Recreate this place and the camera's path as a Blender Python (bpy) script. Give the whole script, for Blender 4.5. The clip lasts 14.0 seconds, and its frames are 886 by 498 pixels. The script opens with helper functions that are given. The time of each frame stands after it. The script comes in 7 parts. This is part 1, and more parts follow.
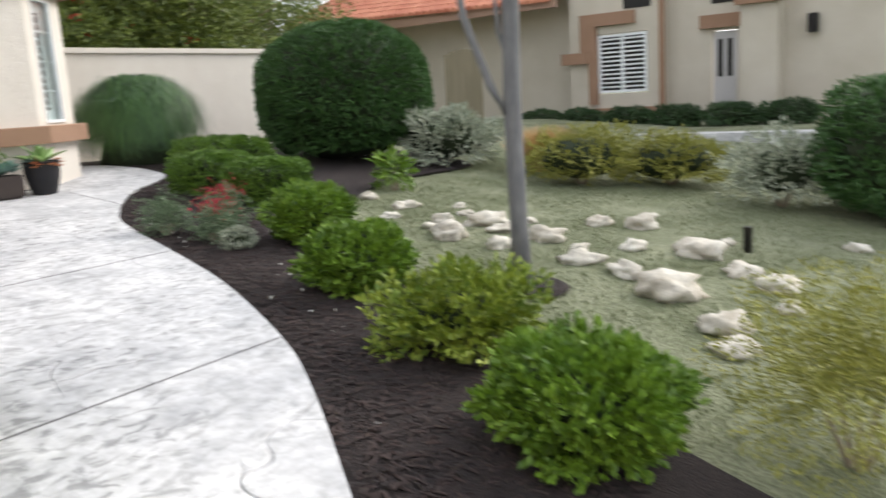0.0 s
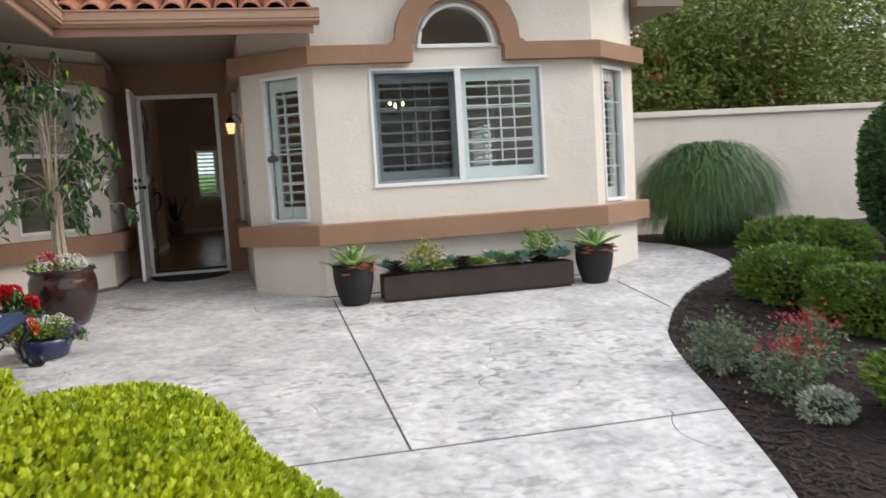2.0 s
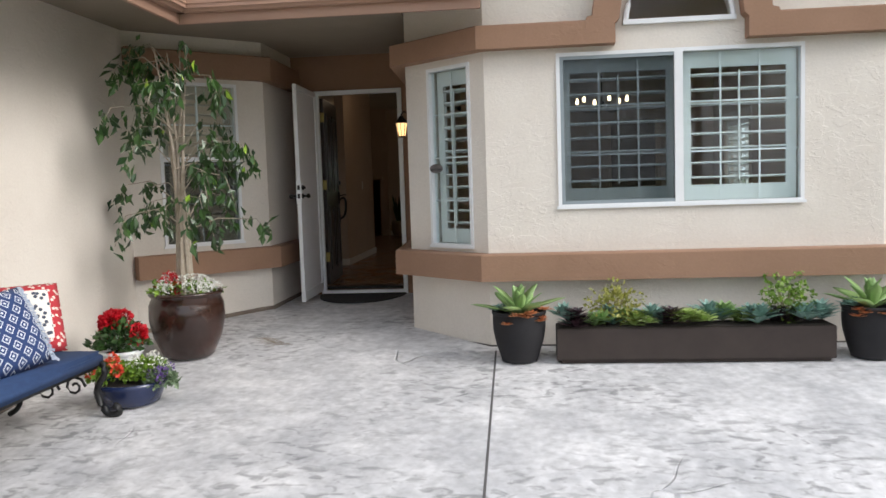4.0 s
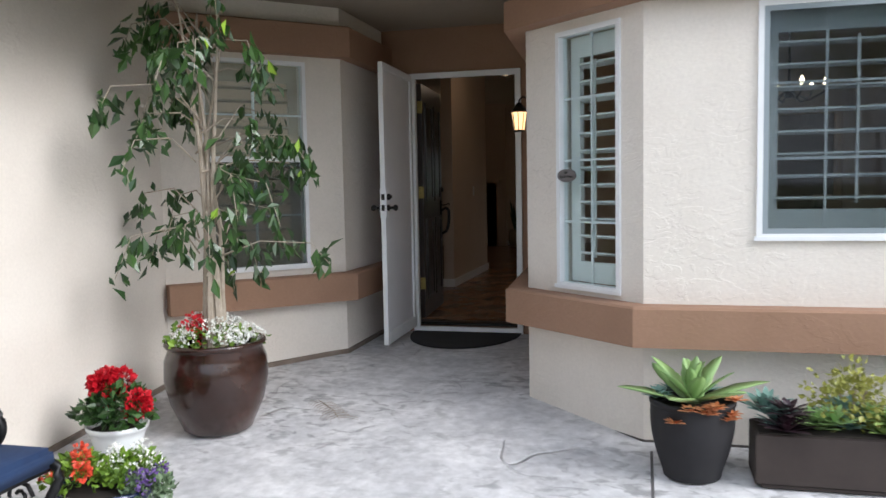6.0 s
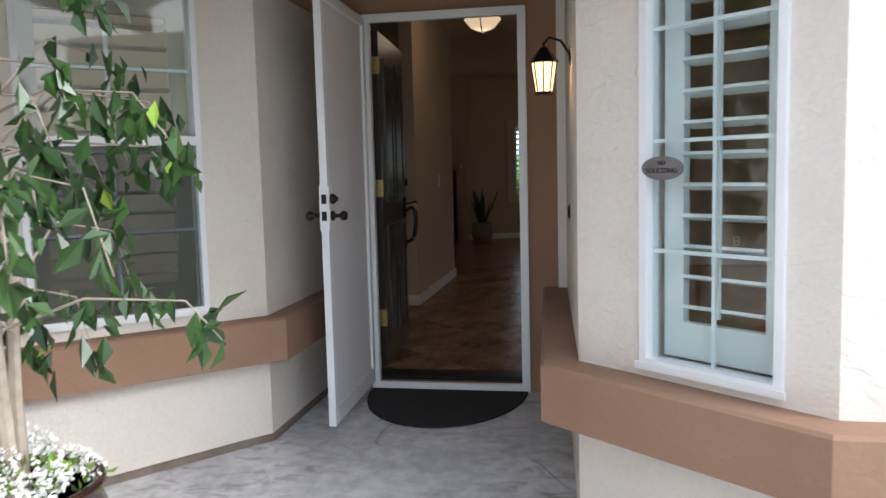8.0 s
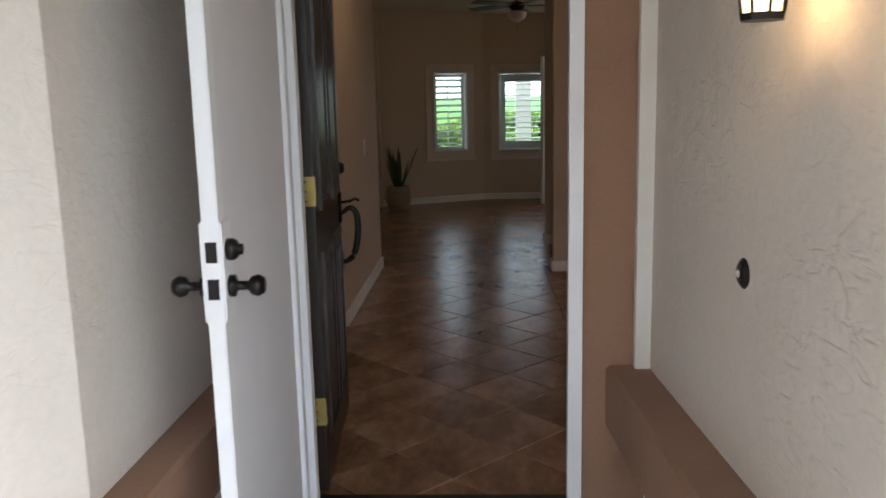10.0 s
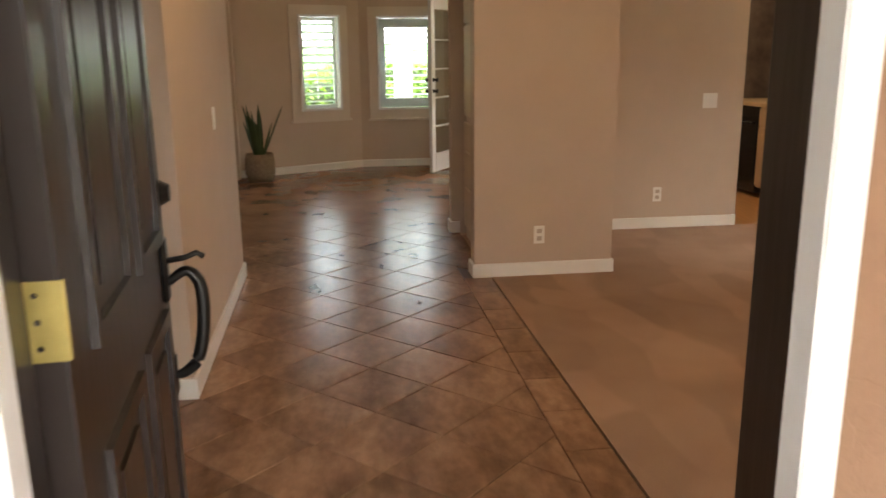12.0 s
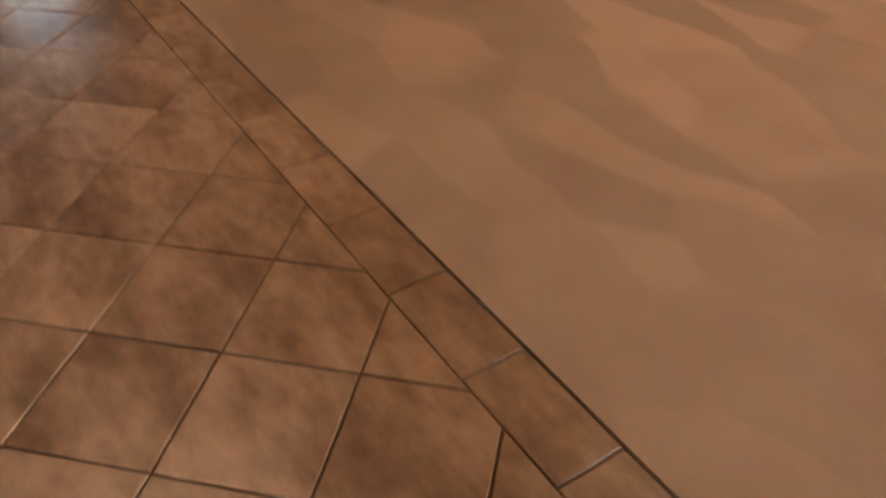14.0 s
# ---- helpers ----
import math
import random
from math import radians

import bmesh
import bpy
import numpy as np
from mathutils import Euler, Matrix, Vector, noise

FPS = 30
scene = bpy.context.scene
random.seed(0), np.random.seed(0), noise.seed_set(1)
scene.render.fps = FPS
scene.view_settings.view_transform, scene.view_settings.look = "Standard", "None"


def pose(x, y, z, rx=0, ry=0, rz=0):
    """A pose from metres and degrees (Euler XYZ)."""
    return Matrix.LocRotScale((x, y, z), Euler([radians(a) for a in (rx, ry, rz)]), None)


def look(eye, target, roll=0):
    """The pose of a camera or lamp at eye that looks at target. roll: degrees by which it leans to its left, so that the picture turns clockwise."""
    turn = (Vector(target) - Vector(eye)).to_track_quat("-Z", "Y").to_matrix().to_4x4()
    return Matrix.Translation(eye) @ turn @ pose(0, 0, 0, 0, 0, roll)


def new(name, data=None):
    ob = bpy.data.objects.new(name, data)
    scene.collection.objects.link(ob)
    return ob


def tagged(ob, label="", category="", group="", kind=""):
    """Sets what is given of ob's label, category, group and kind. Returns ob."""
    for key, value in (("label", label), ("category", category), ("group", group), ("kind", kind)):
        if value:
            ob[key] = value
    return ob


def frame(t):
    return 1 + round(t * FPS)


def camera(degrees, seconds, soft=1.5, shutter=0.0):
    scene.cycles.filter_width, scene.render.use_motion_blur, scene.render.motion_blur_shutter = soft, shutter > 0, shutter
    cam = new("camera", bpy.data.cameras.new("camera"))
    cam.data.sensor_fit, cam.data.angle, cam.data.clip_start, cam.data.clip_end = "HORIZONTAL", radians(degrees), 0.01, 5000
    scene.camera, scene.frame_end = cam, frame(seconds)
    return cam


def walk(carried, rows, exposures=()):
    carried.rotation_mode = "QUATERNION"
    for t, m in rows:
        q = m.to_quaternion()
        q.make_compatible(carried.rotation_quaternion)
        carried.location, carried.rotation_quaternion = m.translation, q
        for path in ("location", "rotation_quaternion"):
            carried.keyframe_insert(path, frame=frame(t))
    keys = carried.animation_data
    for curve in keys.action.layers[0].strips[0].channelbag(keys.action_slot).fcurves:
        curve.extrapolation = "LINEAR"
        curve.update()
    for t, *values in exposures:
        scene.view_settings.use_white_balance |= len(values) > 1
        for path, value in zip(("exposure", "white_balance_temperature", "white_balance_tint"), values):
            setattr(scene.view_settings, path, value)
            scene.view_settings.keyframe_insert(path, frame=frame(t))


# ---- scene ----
cam = camera(57.4, 14.0, shutter=0.35)
PATH = [
    (0, (11.706, 0.220, 0.663), (10.476, 1.753, 0.291), -3.6),
    (0.5, (11.300, 0.470, 0.727), (9.760, 1.699, 0.386), -2.2),
    (0.7, (11.183, 0.568, 0.742), (9.537, 1.656, 0.418), -2.2),
    (1, (10.938, 0.725, 0.782), (9.173, 1.612, 0.468), -1.7),
    (1.5, (10.557, 1.015, 0.878), (8.666, 1.617, 0.633), -2.4),
    (2, (10.131, 1.305, 0.989), (8.187, 1.740, 0.812), -3.4),
    (2.5, (9.753, 1.695, 0.953), (7.768, 1.901, 0.833), -3.4),
    (3, (9.342, 1.917, 1.039), (7.347, 1.900, 0.9), -2.7),
    (3.2, (9.144, 2.002, 1.068), (7.151, 1.924, 0.921), -2.5),
    (5.3, (7.203, 2.235, 1.19), (5.248, 1.839, 1.052), -1.2),
    (5.5, (6.997, 2.158, 1.19), (5.053, 1.708, 1.056), -1.1),
    (6, (6.492, 1.925, 1.213), (4.561, 1.428, 1.059), -1.1),
    (6.5, (5.961, 1.751, 1.212), (4.031, 1.270, 1.006), -1.9),
    (7, (5.478, 1.564, 1.208), (3.543, 1.101, 1.006), -1.9),
    (7.5, (4.951, 1.424, 1.234), (3.003, 1.008, 1.054), -1.6),
    (7.7, (4.778, 1.365, 1.252), (2.826, 0.972, 1.067), -1.5),
    (9.8, (2.691, 0.650, 1.420), (0.726, 0.506, 1.079), -1.5),
    (10, (2.527, 0.596, 1.435), (0.559, 0.508, 1.090), -1.3),
    (10.5, (2.070, 0.523, 1.440), (0.103, 0.543, 1.081), -1.4),
    (11, (1.668, 0.438, 1.443), (-0.295, 0.501, 1.066), -1.0),
    (11.5, (1.225, 0.379, 1.478), (-0.727, 0.512, 1.065), -1.1),
    (12, (0.794, 0.375, 1.469), (-1.134, 0.625, 0.998), -0.6),
    (12.5, (0.426, 0.366, 1.47), (-1.450, 0.856, 0.982), -1.2),
    (13, (0.122, 0.355, 1.512), (-1.649, 1.115, 0.98), -1.4),
    (13.5, (-0.022, 0.428, 1.442), (-1.608, 1.270, 0.561), -1.5),
    (14, (-0.130, 0.480, 1.441), (-1.437, 1.297, 0.167), -1.2),
]
# seconds, stops, kelvin, tint
EXPOSURES = [(0.0, 0.9, 6500, 10), (0.5, 0.6, 6500, 10), (1.0, 0.4, 6500, 10), (1.5, 0.5, 6500, 10), (2.0, 0.65, 6500, 10), (3.0, 0.67, 6400, 10), (5.5, 0.9, 6050, 10), (6.5, 1.05, 5850, 10), (7.5, 1.3, 5850, 10),
             (9.8, 2.25, 5950, 10), (10.5, 2.5, 6050, 10), (11.0, 2.9, 6200, 10), (11.5, 3.35, 6500, 10), (12.0, 4.1, 6900, 10), (12.5, 4.7, 7200, 10), (13.0, 4.6, 7200, 10), (13.5, 4.0, 7000, 10), (14.0, 4.5, 6500, 10)]
walk(cam, [(t, look(eye, target, roll)) for t, eye, target, roll in PATH], EXPOSURES)

# ---- light ----
world = bpy.data.worlds.new("sky")
world.use_nodes = True
scene.world = world
wn = world.node_tree
sky = wn.nodes.new("ShaderNodeTexSky")
sky.sky_type, sky.sun_disc = "NISHITA", False
SUN_H, SUN_R = radians(33), radians(18)
sky.sun_elevation, sky.sun_rotation = SUN_H, SUN_R
sky.dust_density, sky.air_density = 4.0, 1.0
whiten = wn.nodes.new("ShaderNodeMixRGB")
whiten.inputs[0].default_value = 0.75
whiten.inputs[2].default_value = (6.2, 6.4, 6.7, 1)
wn.links.new(sky.outputs[0], whiten.inputs[1])
wn.links.new(whiten.outputs[0], wn.nodes["Background"].inputs[0])
wn.nodes["Background"].inputs[1].default_value = 0.15

sun = new("sun", bpy.data.lights.new("sun", "SUN"))
sun.data.energy, sun.data.angle, sun.data.color = 1.45, radians(30), (1, 0.97, 0.92)
sun.matrix_world = look((math.sin(SUN_R) * math.cos(SUN_H) * 30, math.cos(SUN_R) * math.cos(SUN_H) * 30, math.sin(SUN_H) * 30), (0, 0, 0))


def lamp(name, place, power, color, radius=0.08):
    ob = new(name, bpy.data.lights.new(name, "POINT"))
    ob.data.energy, ob.data.color, ob.data.shadow_soft_size = power, color, radius
    ob.location = place
    return ob


WARM = (1, 0.74, 0.5)
lamp("entry_light", (-2.6, 0.35, 2.44), 0.8, WARM, 0.12)
lamp("dining_light", (-1.6, 3.3, 2.0), 1.7, WARM, 0.25)
lamp("kitchen_light", (-6.3, 3.6, 2.3), 1.8, WARM, 0.2)
lamp("living_light", (-7.0, -1.6, 2.3), 0.6, WARM, 0.2)


# ---- materials ----
def rgb(h):
    return tuple(((int(h[i:i + 2], 16) / 255) ** 2.2) for i in (0, 2, 4)) + (1,)


def mat(name, a, b=None, rough=0.7, scale=8.0, metal=0.0, bump=0.0, bscale=60.0, detail=5.0, island=0.0, fine=0.0,
        trans=0.0, coat=0.0, stretch=(1, 1, 1), emit=None, power=0.0, sub=0.0, bdist=0.01, obj=0.0):
    """A surface: two tones mixed by noise at two scales, with relief."""
    m = bpy.data.materials.new(name)
    m.use_nodes = True
    n, l = m.node_tree.nodes, m.node_tree.links
    p = n["Principled BSDF"]
    p.inputs["Roughness"].default_value, p.inputs["Metallic"].default_value = rough, metal
    p.inputs["Transmission Weight"].default_value = trans
    p.inputs["Coat Weight"].default_value = coat
    b = b or a
    tc = n.new("ShaderNodeTexCoord")
    mp = n.new("ShaderNodeMapping")
    mp.inputs["Scale"].default_value = stretch
    l.new(tc.outputs["Object"], mp.inputs[0])
    if obj:
        oi, sh = n.new("ShaderNodeObjectInfo"), n.new("ShaderNodeMath")
        sh.operation = "MULTIPLY"
        sh.inputs[1].default_value = 47.0
        l.new(oi.outputs["Random"], sh.inputs[0])
        l.new(sh.outputs[0], mp.inputs["Location"])
    nz = n.new("ShaderNodeTexNoise")
    nz.inputs["Scale"].default_value, nz.inputs["Detail"].default_value, nz.inputs["Roughness"].default_value = scale, detail, 0.6
    l.new(mp.outputs[0], nz.inputs[0])
    ramp = n.new("ShaderNodeMapRange")
    ramp.inputs[1].default_value, ramp.inputs[2].default_value = 0.3, 0.7
    l.new(nz.outputs[0], ramp.inputs[0])
    fac = ramp.outputs[0]
    if island or obj:
        src = n.new("ShaderNodeNewGeometry").outputs["Random Per Island"] if island else n.new("ShaderNodeObjectInfo").outputs["Random"]
        mx = n.new("ShaderNodeMix")
        mx.inputs[0].default_value = island or obj
        l.new(fac, mx.inputs[2])
        l.new(src, mx.inputs[3])
        fac = mx.outputs[0]
    mix = n.new("ShaderNodeMixRGB")
    mix.inputs[1].default_value, mix.inputs[2].default_value = a, b
    l.new(fac, mix.inputs[0])
    out = mix.outputs[0]
    if fine:
        n2 = n.new("ShaderNodeTexNoise")
        n2.inputs["Scale"].default_value, n2.inputs["Detail"].default_value = bscale, 3
        l.new(mp.outputs[0], n2.inputs[0])
        r2 = n.new("ShaderNodeMapRange")
        r2.inputs[1].default_value, r2.inputs[2].default_value = 0.3, 0.7
        r2.inputs[3].default_value, r2.inputs[4].default_value = 1 - fine, 1 + fine
        l.new(n2.outputs[0], r2.inputs[0])
        mm = n.new("ShaderNodeVectorMath")
        mm.operation = "SCALE"
        l.new(out, mm.inputs[0])
        l.new(r2.outputs[0], mm.inputs["Scale"])
        out = mm.outputs[0]
    l.new(out, p.inputs["Base Color"])
    if emit:
        p.inputs["Emission Color"].default_value, p.inputs["Emission Strength"].default_value = emit, power
    if bump:
        n3 = n.new("ShaderNodeTexNoise")
        n3.inputs["Scale"].default_value, n3.inputs["Detail"].default_value = bscale, 4
        l.new(mp.outputs[0], n3.inputs[0])
        bp = n.new("ShaderNodeBump")
        bp.inputs["Strength"].default_value, bp.inputs["Distance"].default_value = bump, bdist
        l.new(n3.outputs[0], bp.inputs["Height"])
        l.new(bp.outputs[0], p.inputs["Normal"])
    return m


STUCCO = mat("stucco", (0.64, 0.585, 0.52, 1), (0.70, 0.65, 0.585, 1), 0.88, 1.5, fine=0.03)
BAND = mat("brown_trim_paint", (0.265, 0.155, 0.098, 1), (0.305, 0.182, 0.118, 1), 0.85, 3, fine=0.03)
# tan soffit paint with the shade under the eaves put into its tone
SHADED_SOFFIT = mat("soffit_paint", (0.25, 0.21, 0.165, 1), (0.29, 0.245, 0.19, 1), 0.9, 2, bump=0.2, bscale=30)
FASCIA = mat("fascia_paint", (0.33, 0.20, 0.145, 1), (0.37, 0.23, 0.165, 1), 0.55, 3)
WHITE = mat("white_paint", (0.78, 0.79, 0.80, 1), (0.72, 0.73, 0.74, 1), 0.4, 4)
GREYFRAME = mat("screen_frame", (0.25, 0.29, 0.31, 1), None, 0.5)
SHUTTER = mat("shutter_paint", (0.74, 0.75, 0.74, 1), (0.68, 0.69, 0.68, 1), 0.45, 3)
DARK = mat("dark_room", (0.02, 0.018, 0.016, 1), None, 0.9)
BLACKM = mat("black_metal", (0.012, 0.011, 0.012, 1), (0.02, 0.018, 0.016, 1), 0.35, 12, metal=0.6)
BRASS = mat("brass", (0.50, 0.40, 0.14, 1), (0.40, 0.31, 0.10, 1), 0.35, 20, metal=0.6)
TILE = mat("roof_tile_clay", (0.42, 0.15, 0.085, 1), (0.55, 0.28, 0.18, 1), 0.85, 6, obj=0.6, fine=0.2, bscale=30, bump=0.2)
INWALL = mat("warm_wall_paint", (0.53, 0.41, 0.31, 1), (0.57, 0.445, 0.34, 1), 0.85, 2, bump=0.05, bscale=90)
INWHITE = mat("baseboard_paint", (0.80, 0.76, 0.70, 1), None, 0.45)
CEIL = mat("ceiling_paint", (0.6, 0.52, 0.42, 1), None, 0.9)
DOORW = mat("dark_door_wood", (0.018, 0.012, 0.010, 1), (0.035, 0.022, 0.017, 1), 0.32, 3, stretch=(1, 1, 0.1), bump=0.1, bscale=40)
GRASSY = mat("lawn", (0.11, 0.125, 0.06, 1), (0.24, 0.25, 0.16, 1), 0.95, 1.6, fine=0.35, bscale=40, bump=0.9, bdist=0.03)
MULCH = mat("mulch", (0.012, 0.007, 0.007, 1), (0.035, 0.022, 0.02, 1), 0.95, 30, fine=0.5, bscale=90, bump=1.0, bdist=0.03)
CARPET = mat("carpet", (0.37, 0.228, 0.155, 1), (0.43, 0.28, 0.195, 1), 0.98, 2.2, detail=2, fine=0.1, bscale=300, bump=0.4, bdist=0.004)
GROUT = mat("grout", (0.10, 0.058, 0.036, 1), None, 0.9)
FTILE = mat("floor_tile", (0.115, 0.052, 0.025, 1), (0.42, 0.24, 0.14, 1), 0.27, 2.4, detail=5, obj=0.25, fine=0.14, bscale=14, bump=0.2, bdist=0.005, stretch=(1, 1.9, 1))
RUBBER = mat("door_mat_rubber", (0.01, 0.01, 0.011, 1), (0.016, 0.016, 0.017, 1), 0.9, 40, bump=0.5, bscale=200, bdist=0.003)


def trowelled(m, strength):
    """Skip-trowelled plaster: thin raised patches with crisp ragged edges over a finely sanded ground."""
    n, l = m.node_tree.nodes, m.node_tree.links
    tc, mp = n.new("ShaderNodeTexCoord"), n.new("ShaderNodeMapping")
    mp.inputs["Scale"].default_value = (1, 1, 1.5)
    l.new(tc.outputs["Object"], mp.inputs[0])
    heights = []
    for scale, lo, hi, weight in ((7.0, 0.50, 0.545, 0.55), (17.0, 0.55, 0.60, 0.35)):
        nz, mr = n.new("ShaderNodeTexNoise"), n.new("ShaderNodeMapRange")
        nz.inputs["Scale"].default_value, nz.inputs["Detail"].default_value, nz.inputs["Distortion"].default_value = scale, 5, 0.8
        mr.inputs[1].default_value, mr.inputs[2].default_value, mr.inputs[4].default_value = lo, hi, weight
        l.new(mp.outputs[0], nz.inputs[0])
        l.new(nz.outputs[0], mr.inputs[0])
        heights.append(mr.outputs[0])
    where, gate, keep = n.new("ShaderNodeTexNoise"), n.new("ShaderNodeMapRange"), n.new("ShaderNodeMath")
    where.inputs["Scale"].default_value, where.inputs["Detail"].default_value = 1.8, 3
    gate.inputs[1].default_value, gate.inputs[2].default_value, gate.inputs[3].default_value = 0.45, 0.62, 0.12
    keep.operation = "MULTIPLY"
    l.new(tc.outputs["Object"], where.inputs[0])
    l.new(where.outputs[0], gate.inputs[0])
    sand = n.new("ShaderNodeTexNoise")
    sand.inputs["Scale"].default_value, sand.inputs["Detail"].default_value = 45, 4
    l.new(mp.outputs[0], sand.inputs[0])
    add, mad = n.new("ShaderNodeMath"), n.new("ShaderNodeMath")
    l.new(heights[0], add.inputs[0])
    l.new(heights[1], add.inputs[1])
    mad.operation = "MULTIPLY_ADD"
    mad.inputs[1].default_value = 0.35
    l.new(sand.outputs[0], mad.inputs[0])
    l.new(add.outputs[0], keep.inputs[0])
    l.new(gate.outputs[0], keep.inputs[1])
    l.new(keep.outputs[0], mad.inputs[2])
    bp = n.new("ShaderNodeBump")
    bp.inputs["Strength"].default_value, bp.inputs["Distance"].default_value = strength, 0.008
    l.new(mad.outputs[0], bp.inputs["Height"])
    l.new(bp.outputs[0], n["Principled BSDF"].inputs["Normal"])


trowelled(STUCCO, 0.42)
trowelled(BAND, 0.28)


def patio_material():
    """Stamped concrete: pale grey-white with darker seams and blotches."""
    m = mat("stamped_concrete", (0.40, 0.40, 0.41, 1), (0.66, 0.65, 0.65, 1), 0.62, 2.6, detail=8, fine=0.16, bscale=16, bump=0.0)
    n, l = m.node_tree.nodes, m.node_tree.links
    p = n["Principled BSDF"]
    tc = n.new("ShaderNodeTexCoord")
    warp = n.new("ShaderNodeTexNoise")
    warp.inputs["Scale"].default_value, warp.inputs["Detail"].default_value = 1.6, 1
    l.new(tc.outputs["Object"], warp.inputs[0])
    mx = n.new("ShaderNodeMixRGB")
    mx.blend_type = "ADD"
    mx.inputs[0].default_value = 0.9
    l.new(tc.outputs["Object"], mx.inputs[1])
    l.new(warp.outputs[1], mx.inputs[2])
    vor = n.new("ShaderNodeTexVoronoi")
    vor.feature = "DISTANCE_TO_EDGE"
    vor.inputs["Scale"].default_value = 1.0
    l.new(mx.outputs[0], vor.inputs[0])
    edge = n.new("ShaderNodeMapRange")
    edge.inputs[1].default_value, edge.inputs[2].default_value = 0.0, 0.014
    l.new(vor.outputs[0], edge.inputs[0])
    # the seams fade in and out
    gate = n.new("ShaderNodeTexNoise")
    gate.inputs["Scale"].default_value = 1.1
    l.new(tc.outputs["Object"], gate.inputs[0])
    g2 = n.new("ShaderNodeMapRange")
    g2.inputs[1].default_value, g2.inputs[2].default_value = 0.37, 0.47
    l.new(gate.outputs[0], g2.inputs[0])
    keep = n.new("ShaderNodeMath")
    keep.operation = "MAXIMUM"
    l.new(edge.outputs[0], keep.inputs[0])
    l.new(g2.outputs[0], keep.inputs[1])
    rel = n.new("ShaderNodeTexNoise")
    rel.inputs["Scale"].default_value, rel.inputs["Detail"].default_value = 7, 5
    l.new(mx.outputs[0], rel.inputs[0])
    h = n.new("ShaderNodeMath")
    h.operation = "MULTIPLY_ADD"
    h.inputs[1].default_value = 0.5
    l.new(rel.outputs[0], h.inputs[0])
    l.new(keep.outputs[0], h.inputs[2])
    bp = n.new("ShaderNodeBump")
    bp.inputs["Strength"].default_value, bp.inputs["Distance"].default_value = 0.6, 0.02
    l.new(h.outputs[0], bp.inputs["Height"])
    l.new(bp.outputs[0], p.inputs["Normal"])
    old = p.inputs["Base Color"].links[0].from_socket
    dk = n.new("ShaderNodeMixRGB")
    dk.blend_type = "MULTIPLY"
    dk.inputs[0].default_value = 1.0
    lev = n.new("ShaderNodeMapRange")
    lev.inputs[3].default_value = 0.92
    l.new(keep.outputs[0], lev.inputs[0])
    l.new(old, dk.inputs[1])
    l.new(lev.outputs[0], dk.inputs[2])
    # small dark worn pits gathered in patches
    pit = n.new("ShaderNodeTexNoise")
    pit.inputs["Scale"].default_value, pit.inputs["Detail"].default_value, pit.inputs["Distortion"].default_value = 15, 4, 0.8
    mpn = n.new("ShaderNodeMapping")
    mpn.inputs["Scale"].default_value = (1.0, 0.55, 1)
    l.new(tc.outputs["Object"], mpn.inputs[0])
    l.new(mpn.outputs[0], pit.inputs[0])
    pr = n.new("ShaderNodeMapRange")
    pr.inputs[1].default_value, pr.inputs[2].default_value, pr.inputs[3].default_value, pr.inputs[4].default_value = 0.52, 0.64, 1.0, 0.55
    l.new(pit.outputs[0], pr.inputs[0])
    patch = n.new("ShaderNodeTexNoise")
    patch.inputs["Scale"].default_value, patch.inputs["Detail"].default_value = 0.7, 3
    l.new(tc.outputs["Object"], patch.inputs[0])
    pa = n.new("ShaderNodeMapRange")
    pa.inputs[1].default_value, pa.inputs[2].default_value = 0.38, 0.6
    l.new(patch.outputs[0], pa.inputs[0])
    soft = n.new("ShaderNodeMixRGB")
    soft.inputs[1].default_value = (1, 1, 1, 1)
    l.new(pa.outputs[0], soft.inputs[0])
    l.new(pr.outputs[0], soft.inputs[2])
    dk2 = n.new("ShaderNodeMixRGB")
    dk2.blend_type, dk2.inputs[0].default_value = "MULTIPLY", 1.0
    l.new(dk.outputs[0], dk2.inputs[1])
    l.new(soft.outputs[0], dk2.inputs[2])
    l.new(dk2.outputs[0], p.inputs["Base Color"])
    return m


PATIO = patio_material()


def brushed_carpet():
    """Broad wedge-shaped vacuum marks across the pile."""
    n, l = CARPET.node_tree.nodes, CARPET.node_tree.links
    p = n["Principled BSDF"]
    tc, nz, add, v = n.new("ShaderNodeTexCoord"), n.new("ShaderNodeTexNoise"), n.new("ShaderNodeMixRGB"), n.new("ShaderNodeTexVoronoi")
    nz.inputs["Scale"].default_value, nz.inputs["Detail"].default_value = 1.3, 2
    add.blend_type, add.inputs[0].default_value = "ADD", 0.35
    l.new(tc.outputs["Object"], nz.inputs[0])
    l.new(tc.outputs["Object"], add.inputs[1])
    l.new(nz.outputs[1], add.inputs[2])
    mp = n.new("ShaderNodeMapping")
    mp.inputs["Scale"].default_value, mp.inputs["Rotation"].default_value = (1.5, 3.6, 1), (0, 0, radians(50))
    l.new(add.outputs[0], mp.inputs[0])
    v.inputs["Scale"].default_value = 1.1
    l.new(mp.outputs[0], v.inputs[0])
    sep = n.new("ShaderNodeSeparateColor")
    l.new(v.outputs["Color"], sep.inputs[0])
    mr = n.new("ShaderNodeMapRange")
    mr.inputs[3].default_value, mr.inputs[4].default_value = 0.78, 1.1
    v.feature = "SMOOTH_F1"
    v.inputs["Smoothness"].default_value = 0.22
    l.new(sep.outputs[0], mr.inputs[0])
    mul = n.new("ShaderNodeVectorMath")
    mul.operation = "SCALE"
    l.new(p.inputs["Base Color"].links[0].from_socket, mul.inputs[0])
    l.new(mr.outputs[0], mul.inputs["Scale"])
    l.new(mul.outputs[0], p.inputs["Base Color"])


brushed_carpet()


